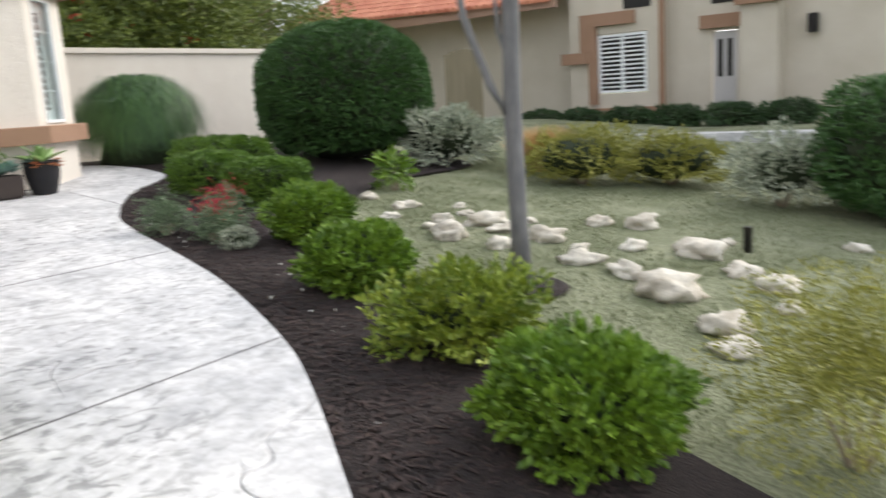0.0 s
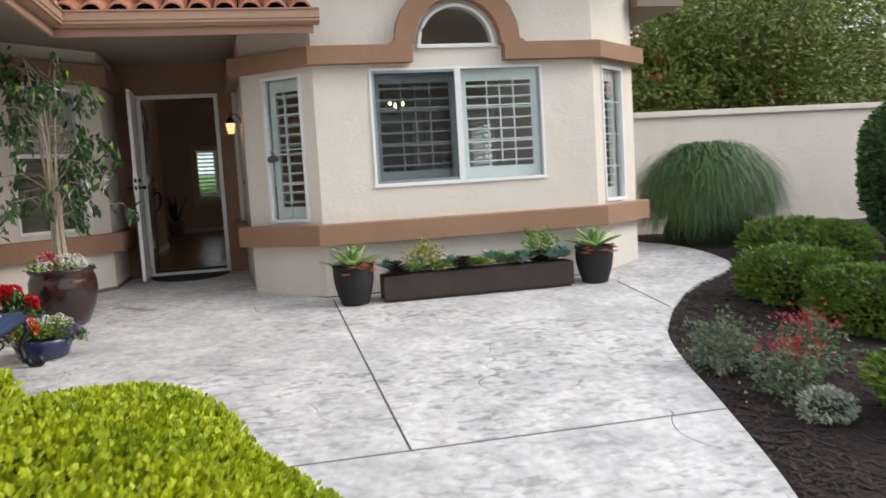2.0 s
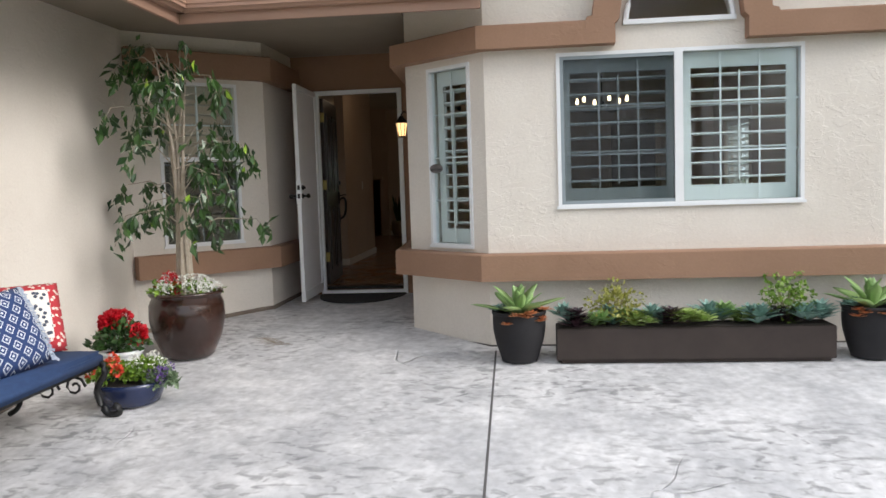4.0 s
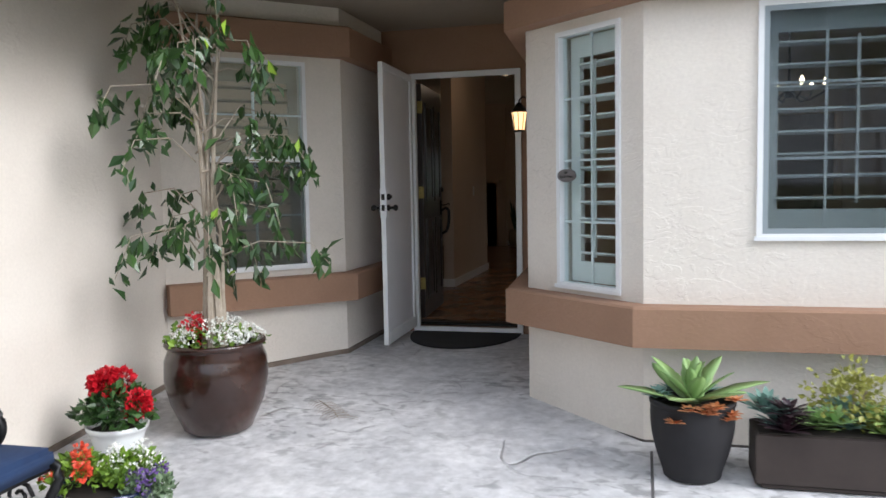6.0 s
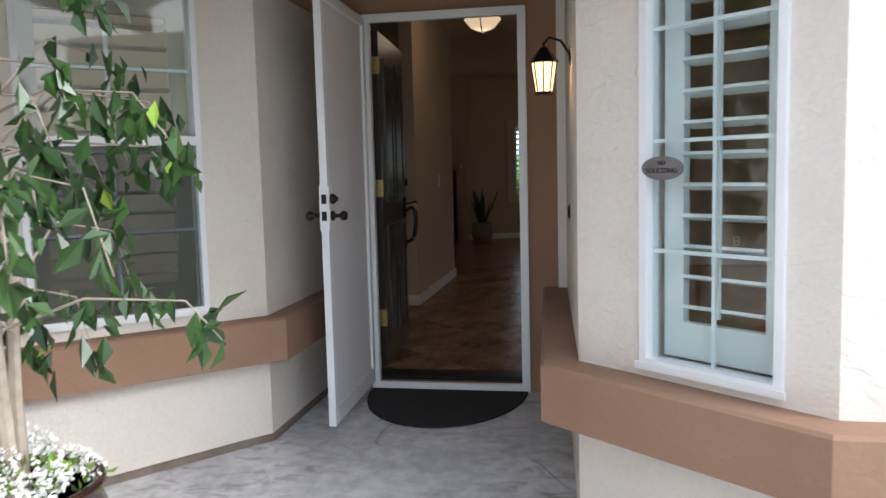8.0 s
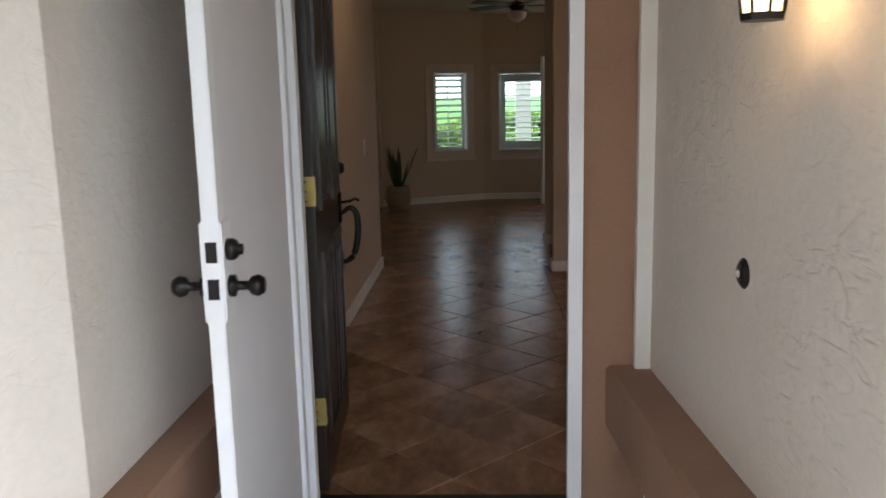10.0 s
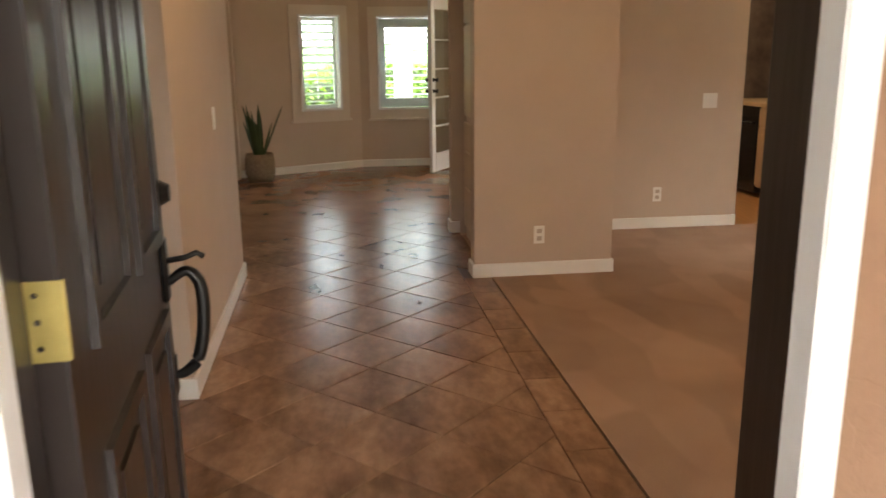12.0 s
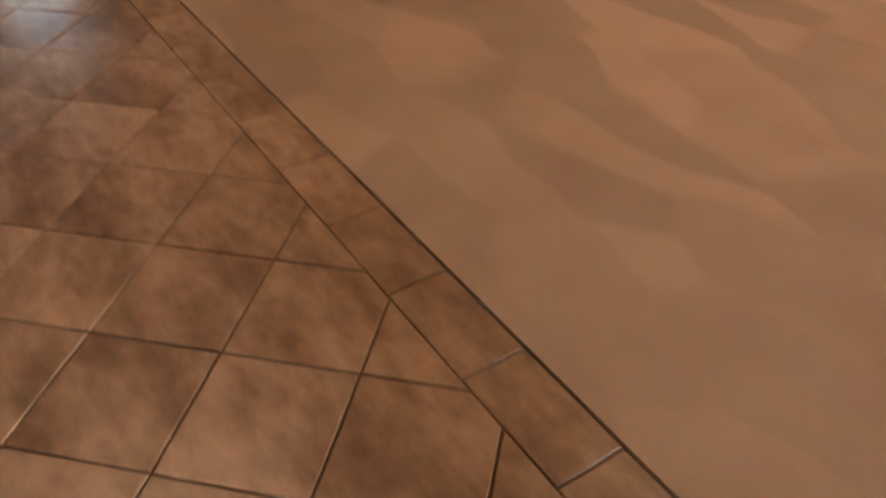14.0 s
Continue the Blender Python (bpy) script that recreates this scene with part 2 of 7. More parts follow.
def glass_material(name, tint=(1, 1, 1, 1), clear=0.75):
    """A window pane: clear, with the sky's reflection."""
    m = bpy.data.materials.new(name)
    m.use_nodes = True
    n, l = m.node_tree.nodes, m.node_tree.links
    n.remove(n["Principled BSDF"])
    tr, gl, mx, fr = n.new("ShaderNodeBsdfTransparent"), n.new("ShaderNodeBsdfGlossy"), n.new("ShaderNodeMixShader"), n.new("ShaderNodeLayerWeight")
    tr.inputs[0].default_value = tint
    gl.inputs["Roughness"].default_value = 0.02
    fr.inputs[0].default_value = 0.5
    pw = n.new("ShaderNodeMath")
    pw.operation = "POWER"
    pw.inputs[1].default_value = 4.0
    l.new(fr.outputs["Facing"], pw.inputs[0])
    mr = n.new("ShaderNodeMapRange")
    mr.inputs[3].default_value, mr.inputs[4].default_value = 1 - clear, 0.9
    l.new(pw.outputs[0], mr.inputs[0])
    l.new(mr.outputs[0], mx.inputs[0])
    l.new(tr.outputs[0], mx.inputs[1])
    l.new(gl.outputs[0], mx.inputs[2])
    l.new(mx.outputs[0], n["Material Output"].inputs[0])
    return m


GLASS = glass_material("window_glass", (0.93, 0.97, 0.97, 1), 0.965)
SCREEN = glass_material("insect_screen", (0.68, 0.69, 0.70, 1), 0.99)


# ---- building blocks ----
def G(x):
    """The height of the sloping ground."""
    return 0.0 if x < 1 else -0.078 * (min(x, 12) - 1)


def link(name, bm, material, parent=None, label="", category="", group="", kind="", smooth=False):
    me = bpy.data.meshes.new(name)
    bm.normal_update()
    bm.to_mesh(me)
    bm.free()
    me.materials.append(material)
    if smooth:
        me.shade_smooth()
    ob = new(name, me)
    ob.parent = parent
    return tagged(ob, label, category, group, kind)


def part(name, bm, material, parent, label="", smooth=False):
    return link(name, bm, material, parent, label, smooth=smooth)


def thing(name, place, label, category, group="", rz=0):
    ob = new(name)
    ob.empty_display_size = 0.1
    ob.matrix_world = pose(*place, 0, 0, rz)
    return tagged(ob, label, category, group)


def box(bm, x0, x1, y0, y1, z0, z1, bevel=0.0, m=None):
    geo = bmesh.ops.create_cube(bm, size=1)
    vs = geo["verts"]
    bmesh.ops.scale(bm, vec=(x1 - x0, y1 - y0, z1 - z0), verts=vs)
    bmesh.ops.translate(bm, vec=((x0 + x1) / 2, (y0 + y1) / 2, (z0 + z1) / 2), verts=vs)
    if bevel:
        es = list({e for v in vs for e in v.link_edges})
        r = bmesh.ops.bevel(bm, geom=es, offset=bevel, segments=2, affect="EDGES")
        vs = list({v for f in r["faces"] for v in f.verts} | {v for v in vs if v.is_valid})
    if m:
        bmesh.ops.transform(bm, matrix=m, verts=vs)
    return bm


def boxes(*rows, bevel=0.0, m=None):
    bm = bmesh.new()
    for r in rows:
        box(bm, *r, bevel=bevel, m=m)
    return bm


def lathe(profile, n=32, bm=None, at=(0, 0, 0), m=None):
    bm = bm or bmesh.new()
    rings, made = [], []
    for r, z in profile:
        ring = [bm.verts.new((at[0] + r * math.cos(2 * math.pi * i / n), at[1] + r * math.sin(2 * math.pi * i / n), at[2] + z)) for i in range(n)]
        rings.append(ring)
        made += ring
    for a, b in zip(rings, rings[1:]):
        for i in range(n):
            bm.faces.new((a[i], a[(i + 1) % n], b[(i + 1) % n], b[i]))
    bm.faces.new(rings[0][::-1])
    bm.faces.new(rings[-1])
    if m:
        bmesh.ops.transform(bm, matrix=m, verts=made)
    return bm


def tube(bm, pts, r, n=6):
    """A tube along points; r is one radius or one for each point."""
    pts = [Vector(p) for p in pts]
    rs = r if isinstance(r, (list, tuple)) else [r] * len(pts)
    rings = []
    for i, p in enumerate(pts):
        d = (pts[min(i + 1, len(pts) - 1)] - pts[max(i - 1, 0)]).normalized()
        u = d.orthogonal().normalized() if abs(d.z) > 0.9 else d.cross(Vector((0, 0, 1))).normalized()
        v = d.cross(u)
        rings.append([bm.verts.new(p + (u * math.cos(2 * math.pi * k / n) + v * math.sin(2 * math.pi * k / n)) * rs[i]) for k in range(n)])
    for a, b in zip(rings, rings[1:]):
        for k in range(n):
            bm.faces.new((a[k], a[(k + 1) % n], b[(k + 1) % n], b[k]))
    bm.faces.new(rings[0][::-1])
    bm.faces.new(rings[-1])
    return bm


def plate(outline, z0, z1, bm=None):
    """A prism over an outline (counter-clockwise); z0, z1 numbers or functions of x."""
    bm = bm or bmesh.new()
    f0 = z0 if callable(z0) else (lambda x: z0)
    f1 = z1 if callable(z1) else (lambda x: z1)
    lo = [bm.verts.new((x, y, f0(x))) for x, y in outline]
    hi = [bm.verts.new((x, y, f1(x))) for x, y in outline]
    bm.faces.new(hi)
    bm.faces.new(lo[::-1])
    n = len(outline)
    for i in range(n):
        bm.faces.new((lo[i], lo[(i + 1) % n], hi[(i + 1) % n], hi[i]))
    return bm


def along(p0, p1):
    """A frame at p0 with x towards p1, y to the left of it, and the length."""
    d = Vector((p1[0] - p0[0], p1[1] - p0[1]))
    return Matrix.Translation((p0[0], p0[1], 0)) @ Matrix.Rotation(math.atan2(d.y, d.x), 4, "Z"), d.length


def wall(name, p0, p1, z0, z1, thick, material, holes=(), parent=None, label="", kind="structure"):
    """A wall from p0 to p1 whose face lies on that line; it is thick to the left. holes: (s0, s1, z0, z1)."""
    m, length = along(p0, p1)
    xs = sorted({0, length, *[h[0] for h in holes], *[h[1] for h in holes]})
    zs = sorted({z0, z1, *[h[2] for h in holes], *[h[3] for h in holes]})
    bm = bmesh.new()
    for a, b in zip(xs, xs[1:]):
        run = None
        for c, d in zip(zs, zs[1:]):
            cx, cz = (a + b) / 2, (c + d) / 2
            if any(h[0] < cx < h[1] and h[2] < cz < h[3] for h in holes):
                run = None
                continue
            box(bm, a, b, 0, thick, c, d, m=m)
    bmesh.ops.remove_doubles(bm, verts=bm.verts, dist=0.0005)
    return link(name, bm, material, parent, label, kind=kind if not parent else "")


# ---- ground ----
def ground():
    bm = bmesh.new()
    xs = [-400, -60, -14, -6, 1, 3, 5, 7, 9, 12, 20, 60, 400]
    ys = [-400, -60, -10, 0, 4, 8, 12, 16, 30, 80, 400]
    grid = [[bm.verts.new((x, y, G(x) - 0.06)) for y in ys] for x in xs]
    for i in range(len(xs) - 1):
        for j in range(len(ys) - 1):
            bm.faces.new((grid[i][j], grid[i + 1][j], grid[i + 1][j + 1], grid[i][j + 1]))
    return link("ground", bm, GRASSY, label="dry grey-green lawn sloping gently down from the house", kind="structure")


def spline(pts, steps=6):
    out = []
    for i in range(len(pts) - 1):
        p0, p1, p2, p3 = pts[max(i - 1, 0)], pts[i], pts[i + 1], pts[min(i + 2, len(pts) - 1)]
        for k in range(steps):
            t = k / steps
            out.append(tuple(0.5 * (2 * b + (c - a) * t + (2 * a - 5 * b + 4 * c - d) * t * t + (3 * b - a - 3 * c + d) * t ** 3) for a, b, c, d in zip(p0, p1, p2, p3)))
    out.append(pts[-1])
    return out


EDGE = spline([(13.5, 0.2), (11.2, 1.0), (9.79, 2.02), (8.94, 2.62), (8.32, 2.98), (7.2, 3.46), (6.1, 3.79), (5.3, 4.0), (4.7, 4.2), (4.3, 4.42), (3.75, 4.8), (3.2, 5.3), (2.7, 5.95), (2.3, 6.22), (1.5, 6.3), (0.6, 6.1), (-1.0, 6.0)], 5)


def strip_patio(y_far, name, z1, z0, material, label):
    """The slab between the curved edge and a straight far line, cut across so that it follows the slope."""
    bm = bmesh.new()
    pts = [p for p in EDGE]
    hi = [(bm.verts.new((x, y, G(x) + z1)), bm.verts.new((x, y_far, G(x) + z1))) for x, y in pts]
    lo = [(bm.verts.new((x, y, G(x) + z0)), bm.verts.new((x, y_far, G(x) + z0))) for x, y in pts]
    for a, b, c, d in zip(hi, hi[1:], lo, lo[1:]):
        bm.faces.new((a[0], a[1], b[1], b[0]))
        bm.faces.new((a[0], b[0], d[0], c[0]))
        bm.faces.new((a[1], c[1], d[1], b[1]))
    bmesh.ops.recalc_face_normals(bm, faces=bm.faces)
    return link(name, bm, material, label=label, kind="structure")


ground()
strip_patio(-1.3, "patio", 0.0, -0.1, PATIO, "pale grey stamped concrete walkway with darker seams and a curved edge")


def bed(name, outline, material, z=-0.03, label=""):
    bm = bmesh.new()
    vs = [bm.verts.new((x, y, G(x) + z)) for x, y in outline]
    f = bm.faces.new(vs)
    bmesh.ops.triangulate(bm, faces=[f])
    return link(name, bm, material, label=label, kind="structure")


far_edge = spline([(12.5, 2.2), (11.6, 2.7), (10.6, 3.1), (9.6, 3.55), (8.6, 4.05), (7.6, 4.6), (6.6, 5.25), (5.8, 6.0), (5.2, 7.0), (4.9, 8.2), (4.6, 9.8), (1.0, 10.5), (-0.6, 10.5), (-0.6, 6.2)], 4)
# the bed follows the slope in strips
def mulch_bed():
    bm = bmesh.new()
    near = [p for p in EDGE if p[0] < 12.4]
    a = [bm.verts.new((x, y - 0.002, G(x) - 0.028)) for x, y in near]
    b = []
    for k in range(len(near)):
        q = far_edge[round(k * (len(far_edge) - 1) / (len(near) - 1))]
        b.append(bm.verts.new((q[0], q[1], G(q[0]) - 0.03)))
    cols = [a]
    for s in (0.25, 0.5, 0.75):
        cols.append([bm.verts.new((u.co.x * (1 - s) + v.co.x * s, u.co.y * (1 - s) + v.co.y * s, G(u.co.x * (1 - s) + v.co.x * s) - 0.03 + 0.02 * math.sin(s * 3.1))) for u, v in zip(a, b)])
    cols.append(b)
    for c, d in zip(cols, cols[1:]):
        for k in range(len(c) - 1):
            bm.faces.new((c[k], c[k + 1], d[k + 1], d[k]))
    bmesh.ops.recalc_face_normals(bm, faces=bm.faces)
    return link("mulch_bed", bm, MULCH, label="dark brown bark mulch bed along the walkway", kind="structure")


mulch_bed()

# ---- house shell, outside ----
TOP = 3.4
PA, PB = (0.95, -0.24), (1.84, -1.15)
P0, P1 = (1.73, 1.22), (2.33, 1.89)
P2, P3 = (2.33, 4.72), (1.73, 5.44)


def holed(p0, p1, name, s0, s1, z0, z1, extra=()):
    return wall(name, p0, p1, -0.3, TOP, 0.16, STUCCO, [(s0, s1, z0, z1), *extra])


wall("wall_bench", (12.0, -1.15), PB, -1.0, TOP, 0.2, STUCCO)
wall("wall_bay_window_side", PB, PA, -0.3, TOP, 0.16, STUCCO, [(0.27, 1.0, 0.66, 2.1)])
wall("wall_bay_return", PA, (0.0, -0.24), -0.1, TOP, 0.16, STUCCO)
wall("wall_entry", (0.0, -0.24), (0.0, 1.13), -0.1, 2.44, 0.16, BAND, [(0.24, 0.24 + 0.921, -0.1, 2.14)])
wall("wall_entry_upper", (0.0, -0.24), (0.0, 1.13), 2.44, TOP, 0.16, BAND)
link("corner_pilaster", boxes((0.0, 0.045, 1.085, 1.145, 0.6, 2.44), bevel=0.004), mat("white_corner_paint", (0.76, 0.74, 0.70, 1), (0.68, 0.66, 0.62, 1), 0.8, 6), label="narrow white painted corner return", kind="structure")
wall("wall_sconce", (0.0, 1.13), P0, -0.1, TOP, 0.16, STUCCO)
DL = math.dist(P0, P1)
wall("wall_bay_diagonal", P0, P1, -0.3, TOP, 0.16, STUCCO, [(0.27, 0.75, 0.64, 2.045)])
wall("wall_bay_front", P1, P2, -0.3, TOP, 0.16, STUCCO, [(2.42 - 1.89, 4.17 - 1.89, 0.93, 2.06), (2.9 - 1.89, 3.7 - 1.89, 2.24, 2.66)])
wall("wall_bay_diagonal_far", P2, P3, -0.3, TOP, 0.16, STUCCO, [(0.18, 0.66, 0.64, 2.045)])
wall("wall_side", P3, (-5.6, 5.44), -0.3, TOP, 0.16, STUCCO, [(4.95, 6.33, 0.66, 1.95)])
wall("wall_side_far", (-5.6, 5.44), (-9.7, 5.44), -0.3, TOP, 0.16, STUCCO)


def band(name, pts, z0, z1, out, material=BAND, parent=None, label="raised brown painted stucco band"):
    """A band proud of the wall along a run of points (the wall's face is on the line, outside is to the right)."""
    bm = bmesh.new()
    n = len(pts)
    offs = []
    for i in range(n):
        ds = []
        if i:
            ds.append(Vector((pts[i][0] - pts[i - 1][0], pts[i][1] - pts[i - 1][1])).normalized())
        if i < n - 1:
            ds.append(Vector((pts[i + 1][0] - pts[i][0], pts[i + 1][1] - pts[i][1])).normalized())
        ns = [Vector((d.y, -d.x)) for d in ds]
        v = sum(ns, Vector((0, 0))).normalized()
        v /= max(0.5, v.dot(ns[0]))
        offs.append(v)
    rows = []
    for (x, y), o in zip(pts, offs):
        rows.append([bm.verts.new((x + o.x * k, y + o.y * k, z)) for k, z in ((-0.01, z0), (out, z0), (out, z1 - 0.01), (out - 0.012, z1), (-0.01, z1))])
    for a, b in zip(rows, rows[1:]):
        for k in range(5):
            bm.faces.new((a[k], b[k], b[(k + 1) % 5], a[(k + 1) % 5]))
    bm.faces.new(rows[0])
    bm.faces.new(rows[-1][::-1])
    bmesh.ops.recalc_face_normals(bm, faces=bm.faces)
    return link(name, bm, material, parent, label if not parent else "", kind="structure" if not parent else "")


band("trim_lower_bay", [(0.0, 1.13), P0, P1, P2, P3, (-1, 5.44)], 0.405, 0.605, 0.13)
band("trim_lower_entry", [PB, PA, (0.0, -0.24)], 0.405, 0.605, 0.11)
band("trim_upper_entry", [PB, PA, (0.0, -0.24)], 2.14, 2.36, 0.09)
band("trim_upper_bay", [(0.4, 1.155), P0, P1, (2.33, 2.63)], 2.10, 2.27, 0.12)
band("trim_upper_bay_far", [(2.33, 3.97), P2, P3, (-1, 5.44)], 2.10, 2.27, 0.12)


band("foundation_bay", [(0.0, 1.13), P0, P1, P2, P3, (-1, 5.44)], -0.4, -0.088, 0.006, mat("foundation_grey", (0.045, 0.04, 0.036, 1), (0.09, 0.08, 0.07, 1), 0.9, 14, bump=0.4), label="dark grey foundation edge under the stucco")


def base_strip(name, p, q):
    """A low brown-grey footing that follows the sloping concrete along a wall."""
    bm = bmesh.new()
    d = Vector((q[0] - p[0], q[1] - p[1])).normalized() * 0.012
    n = 8
    rows = []
    for k in range(n + 1):
        x, y = p[0] + (q[0] - p[0]) * k / n, p[1] + (q[1] - p[1]) * k / n
        g = G(x)
        rows.append([bm.verts.new((x + d.y * u, y - d.x * u, g + z)) for u, z in ((0, -0.05), (1, -0.05), (1, 0.028), (0, 0.034))])
    for a, b in zip(rows, rows[1:]):
        for k in range(4):
            bm.faces.new((a[k], b[k], b[(k + 1) % 4], a[(k + 1) % 4]))
    bm.faces.new(rows[0])
    bm.faces.new(rows[-1][::-1])
    bmesh.ops.recalc_face_normals(bm, faces=bm.faces)
    link(name, bm, FOOT, label="dull brown footing strip along the foot of the wall", kind="structure")


FOOT = mat("footing_paint", (0.15, 0.115, 0.09, 1), (0.22, 0.18, 0.145, 1), 0.9, 9, bump=0.3)
base_strip("footing_bench_wall", (12.0, -1.15), (1.85, -1.15))
base_strip("footing_entry_bay", PB, PA)
base_strip("footing_entry_return", PA, (0.0, -0.24))


def arch_trim():
    """The band that swings up round the half-round window."""
    inner = [(2.84, 2.10), (2.84, 2.14), (2.84, 2.24)]
    outer = [(2.63, 2.10), (2.63, 2.27), (2.64, 2.29)]
    for k in range(13):
        a = math.pi - math.pi * k / 12
        inner.append((3.3 + 0.43 * math.cos(a), 2.27 + 0.43 * math.sin(a) * 1.0))
        outer.append((3.3 + 0.62 * math.cos(a), 2.30 + 0.60 * math.sin(a)))
    inner += [(3.76, 2.24), (3.76, 2.14), (3.76, 2.10)]
    outer += [(3.96, 2.29), (3.97, 2.27), (3.97, 2.10)]
    bm = bmesh.new()
    x0, x1 = 2.325, 2.453
    vi = [[bm.verts.new((x, y, z)) for x in (x0, x1)] for y, z in inner]
    vo = [[bm.verts.new((x, y, z)) for x in (x0, x1)] for y, z in outer]
    for a, b, c, d in zip(vi, vi[1:], vo, vo[1:]):
        bm.faces.new((a[1], b[1], d[1], c[1]))
        bm.faces.new((a[0], b[0], b[1], a[1]))
        bm.faces.new((c[0], c[1], d[1], d[0]))
    bm.faces.new((vi[0][0], vi[0][1], vo[0][1], vo[0][0]))
    bm.faces.new((vi[-1][0], vo[-1][0], vo[-1][1], vi[-1][1]))
    bmesh.ops.recalc_face_normals(bm, faces=bm.faces)
    link("trim_arch", bm, BAND, label="brown painted stucco arch band over the half-round window", kind="structure")


arch_trim()


# ---- windows with shutters ----
def window(name, p0, p1, s0, s1, z0, z1, depth=0.16, screens=(), cols=3, panes=1, slats=11, shutter=True, label="", rows=4, louver=None, setback=0.075, smat=None, rail=False, f=0.026, st=0.075, edge=0.14, lean=8):
    """A window in the wall p0-p1 between s0 and s1: frame, glass, thin bars, and a slatted shutter behind."""
    m, _ = along(p0, p1)
    root = new(name)
    root.matrix_world = m @ Matrix.Translation((s0, 0, z0))
    tagged(root, label, "window", kind="structure")
    w, h = s1 - s0, z1 - z0
    smat = smat or SHUTTER
    part("window_frame", boxes((0, w, -0.015, 0.05, 0, f), (0, w, -0.015, 0.05, h - f, h), (0, f, -0.0145, 0.05, f, h - f), (w - f, w, -0.0145, 0.05, f, h - f)), WHITE, root, "white vinyl frame")
    part("window_sill", boxes((-0.012, w + 0.012, -0.022, -0.0152, -0.008, 0.014)), WHITE, root)
    pw = w / panes
    for k in range(panes):
        a, b = k * pw + f, (k + 1) * pw - (f if k == panes - 1 else 0)
        if k:
            part("mullion", boxes((a - f - 0.03, a - f + 0.03, -0.016, 0.045, f, h - f)), WHITE, root)
        g = part("pane", boxes((a, b, 0.02, 0.024, f, h - f)), GLASS, root)
        g.visible_shadow = False
        if rail:
            part("sash_rail", boxes((a, b, -0.014, 0.045, h * 0.53 - 0.02, h * 0.53 + 0.02)), WHITE, root)
            sc = part("insect_screen", boxes((a + 0.01, b - 0.01, -0.006, -0.004, f, h * 0.53 - 0.02)), SCREEN, root, "dark mesh insect screen")
            sc.visible_shadow = False
        bars = bmesh.new()
        for c in range(1, cols):
            x = a + (b - a) * c / cols
            box(bars, x - 0.006, x + 0.006, 0.026, 0.034, f, h - f)
        for r in range(1, rows):
            z = f + (h - 2 * f) * r / rows
            box(bars, a, b, 0.0265, 0.0335, z - 0.006, z + 0.006)
        part("glazing_bars", bars, WHITE, root)
        if k in screens:
            sc = part("insect_screen", boxes((a + 0.025, b - 0.01, -0.006, -0.004, f + 0.025, h - f - 0.025)), SCREEN, root, "dark mesh insect screen")
            sc.visible_shadow = False
            part("screen_frame", boxes((a, a + 0.025, -0.012, 0.004, f, h - f), (b - 0.02, b, -0.012, 0.004, f, h - f), (a + 0.025, b - 0.02, -0.012, 0.004, f, f + 0.025), (a + 0.025, b - 0.02, -0.012, 0.004, h - f - 0.025, h - f)), GREYFRAME, root)
        if shutter:
            y = setback
            part("shutter_frame", boxes((a + 0.004, a + st, y, y + 0.03, f + 0.001, h - f - 0.001), (b - st, b - 0.004, y, y + 0.03, f + 0.001, h - f - 0.001),
                                        (a + st, b - st, y, y + 0.03, f + 0.001, edge), (a + st, b - st, y, y + 0.03, h - edge, h - f - 0.001)), smat, root, "white shutter frame")
            pitch = (h - 2 * edge) / slats
            tilt = Matrix.Rotation(radians(-lean), 4, "X")
            for q in range(slats):
                z = edge + pitch * (q + 0.5)
                bm = boxes((a + st, b - st, -0.032, 0.032, -0.005, 0.005), m=Matrix.Translation((0, y + 0.016, z)) @ tilt)
                part("slat", bm, smat, root)
            part("tilt_rod", boxes(((a + b) / 2 - 0.006, (a + b) / 2 + 0.006, y - 0.03, y - 0.018, edge + 0.03, h - edge - 0.03)), SHUTTER, root)
    return root


window("window_bay_front", P1, P2, 0.53, 2.28, 0.93, 2.06, screens=(0,), panes=2, slats=8, rows=3, label="white two-pane sliding window with plantation shutters and a dark screen")
window("window_bay_diagonal", P0, P1, 0.27, 0.75, 0.64, 2.045, cols=2, slats=12, lean=14, label="narrow white window with open plantation shutters")
window("window_bay_diagonal_far", P2, P3, 0.18, 0.66, 0.64, 2.045, cols=2, slats=13, label="narrow white window on the far side of the bay")
window("window_entry_bay", PB, PA, 0.27, 1.0, 0.66, 2.1, cols=2, slats=13, rail=True, smat=mat("tan_shutter", (0.40, 0.34, 0.27, 1), (0.46, 0.39, 0.31, 1), 0.5, 3), label="white sash window with brown-tinted shutters behind the tree")
window("window_dining", P3, (-5.6, 5.44), 4.95, 6.33, 0.66, 1.95, panes=2, cols=1, rows=1, slats=12, st=0.05, edge=0.09, lean=-28, setback=0.11, label="bright dining room window with shutters")


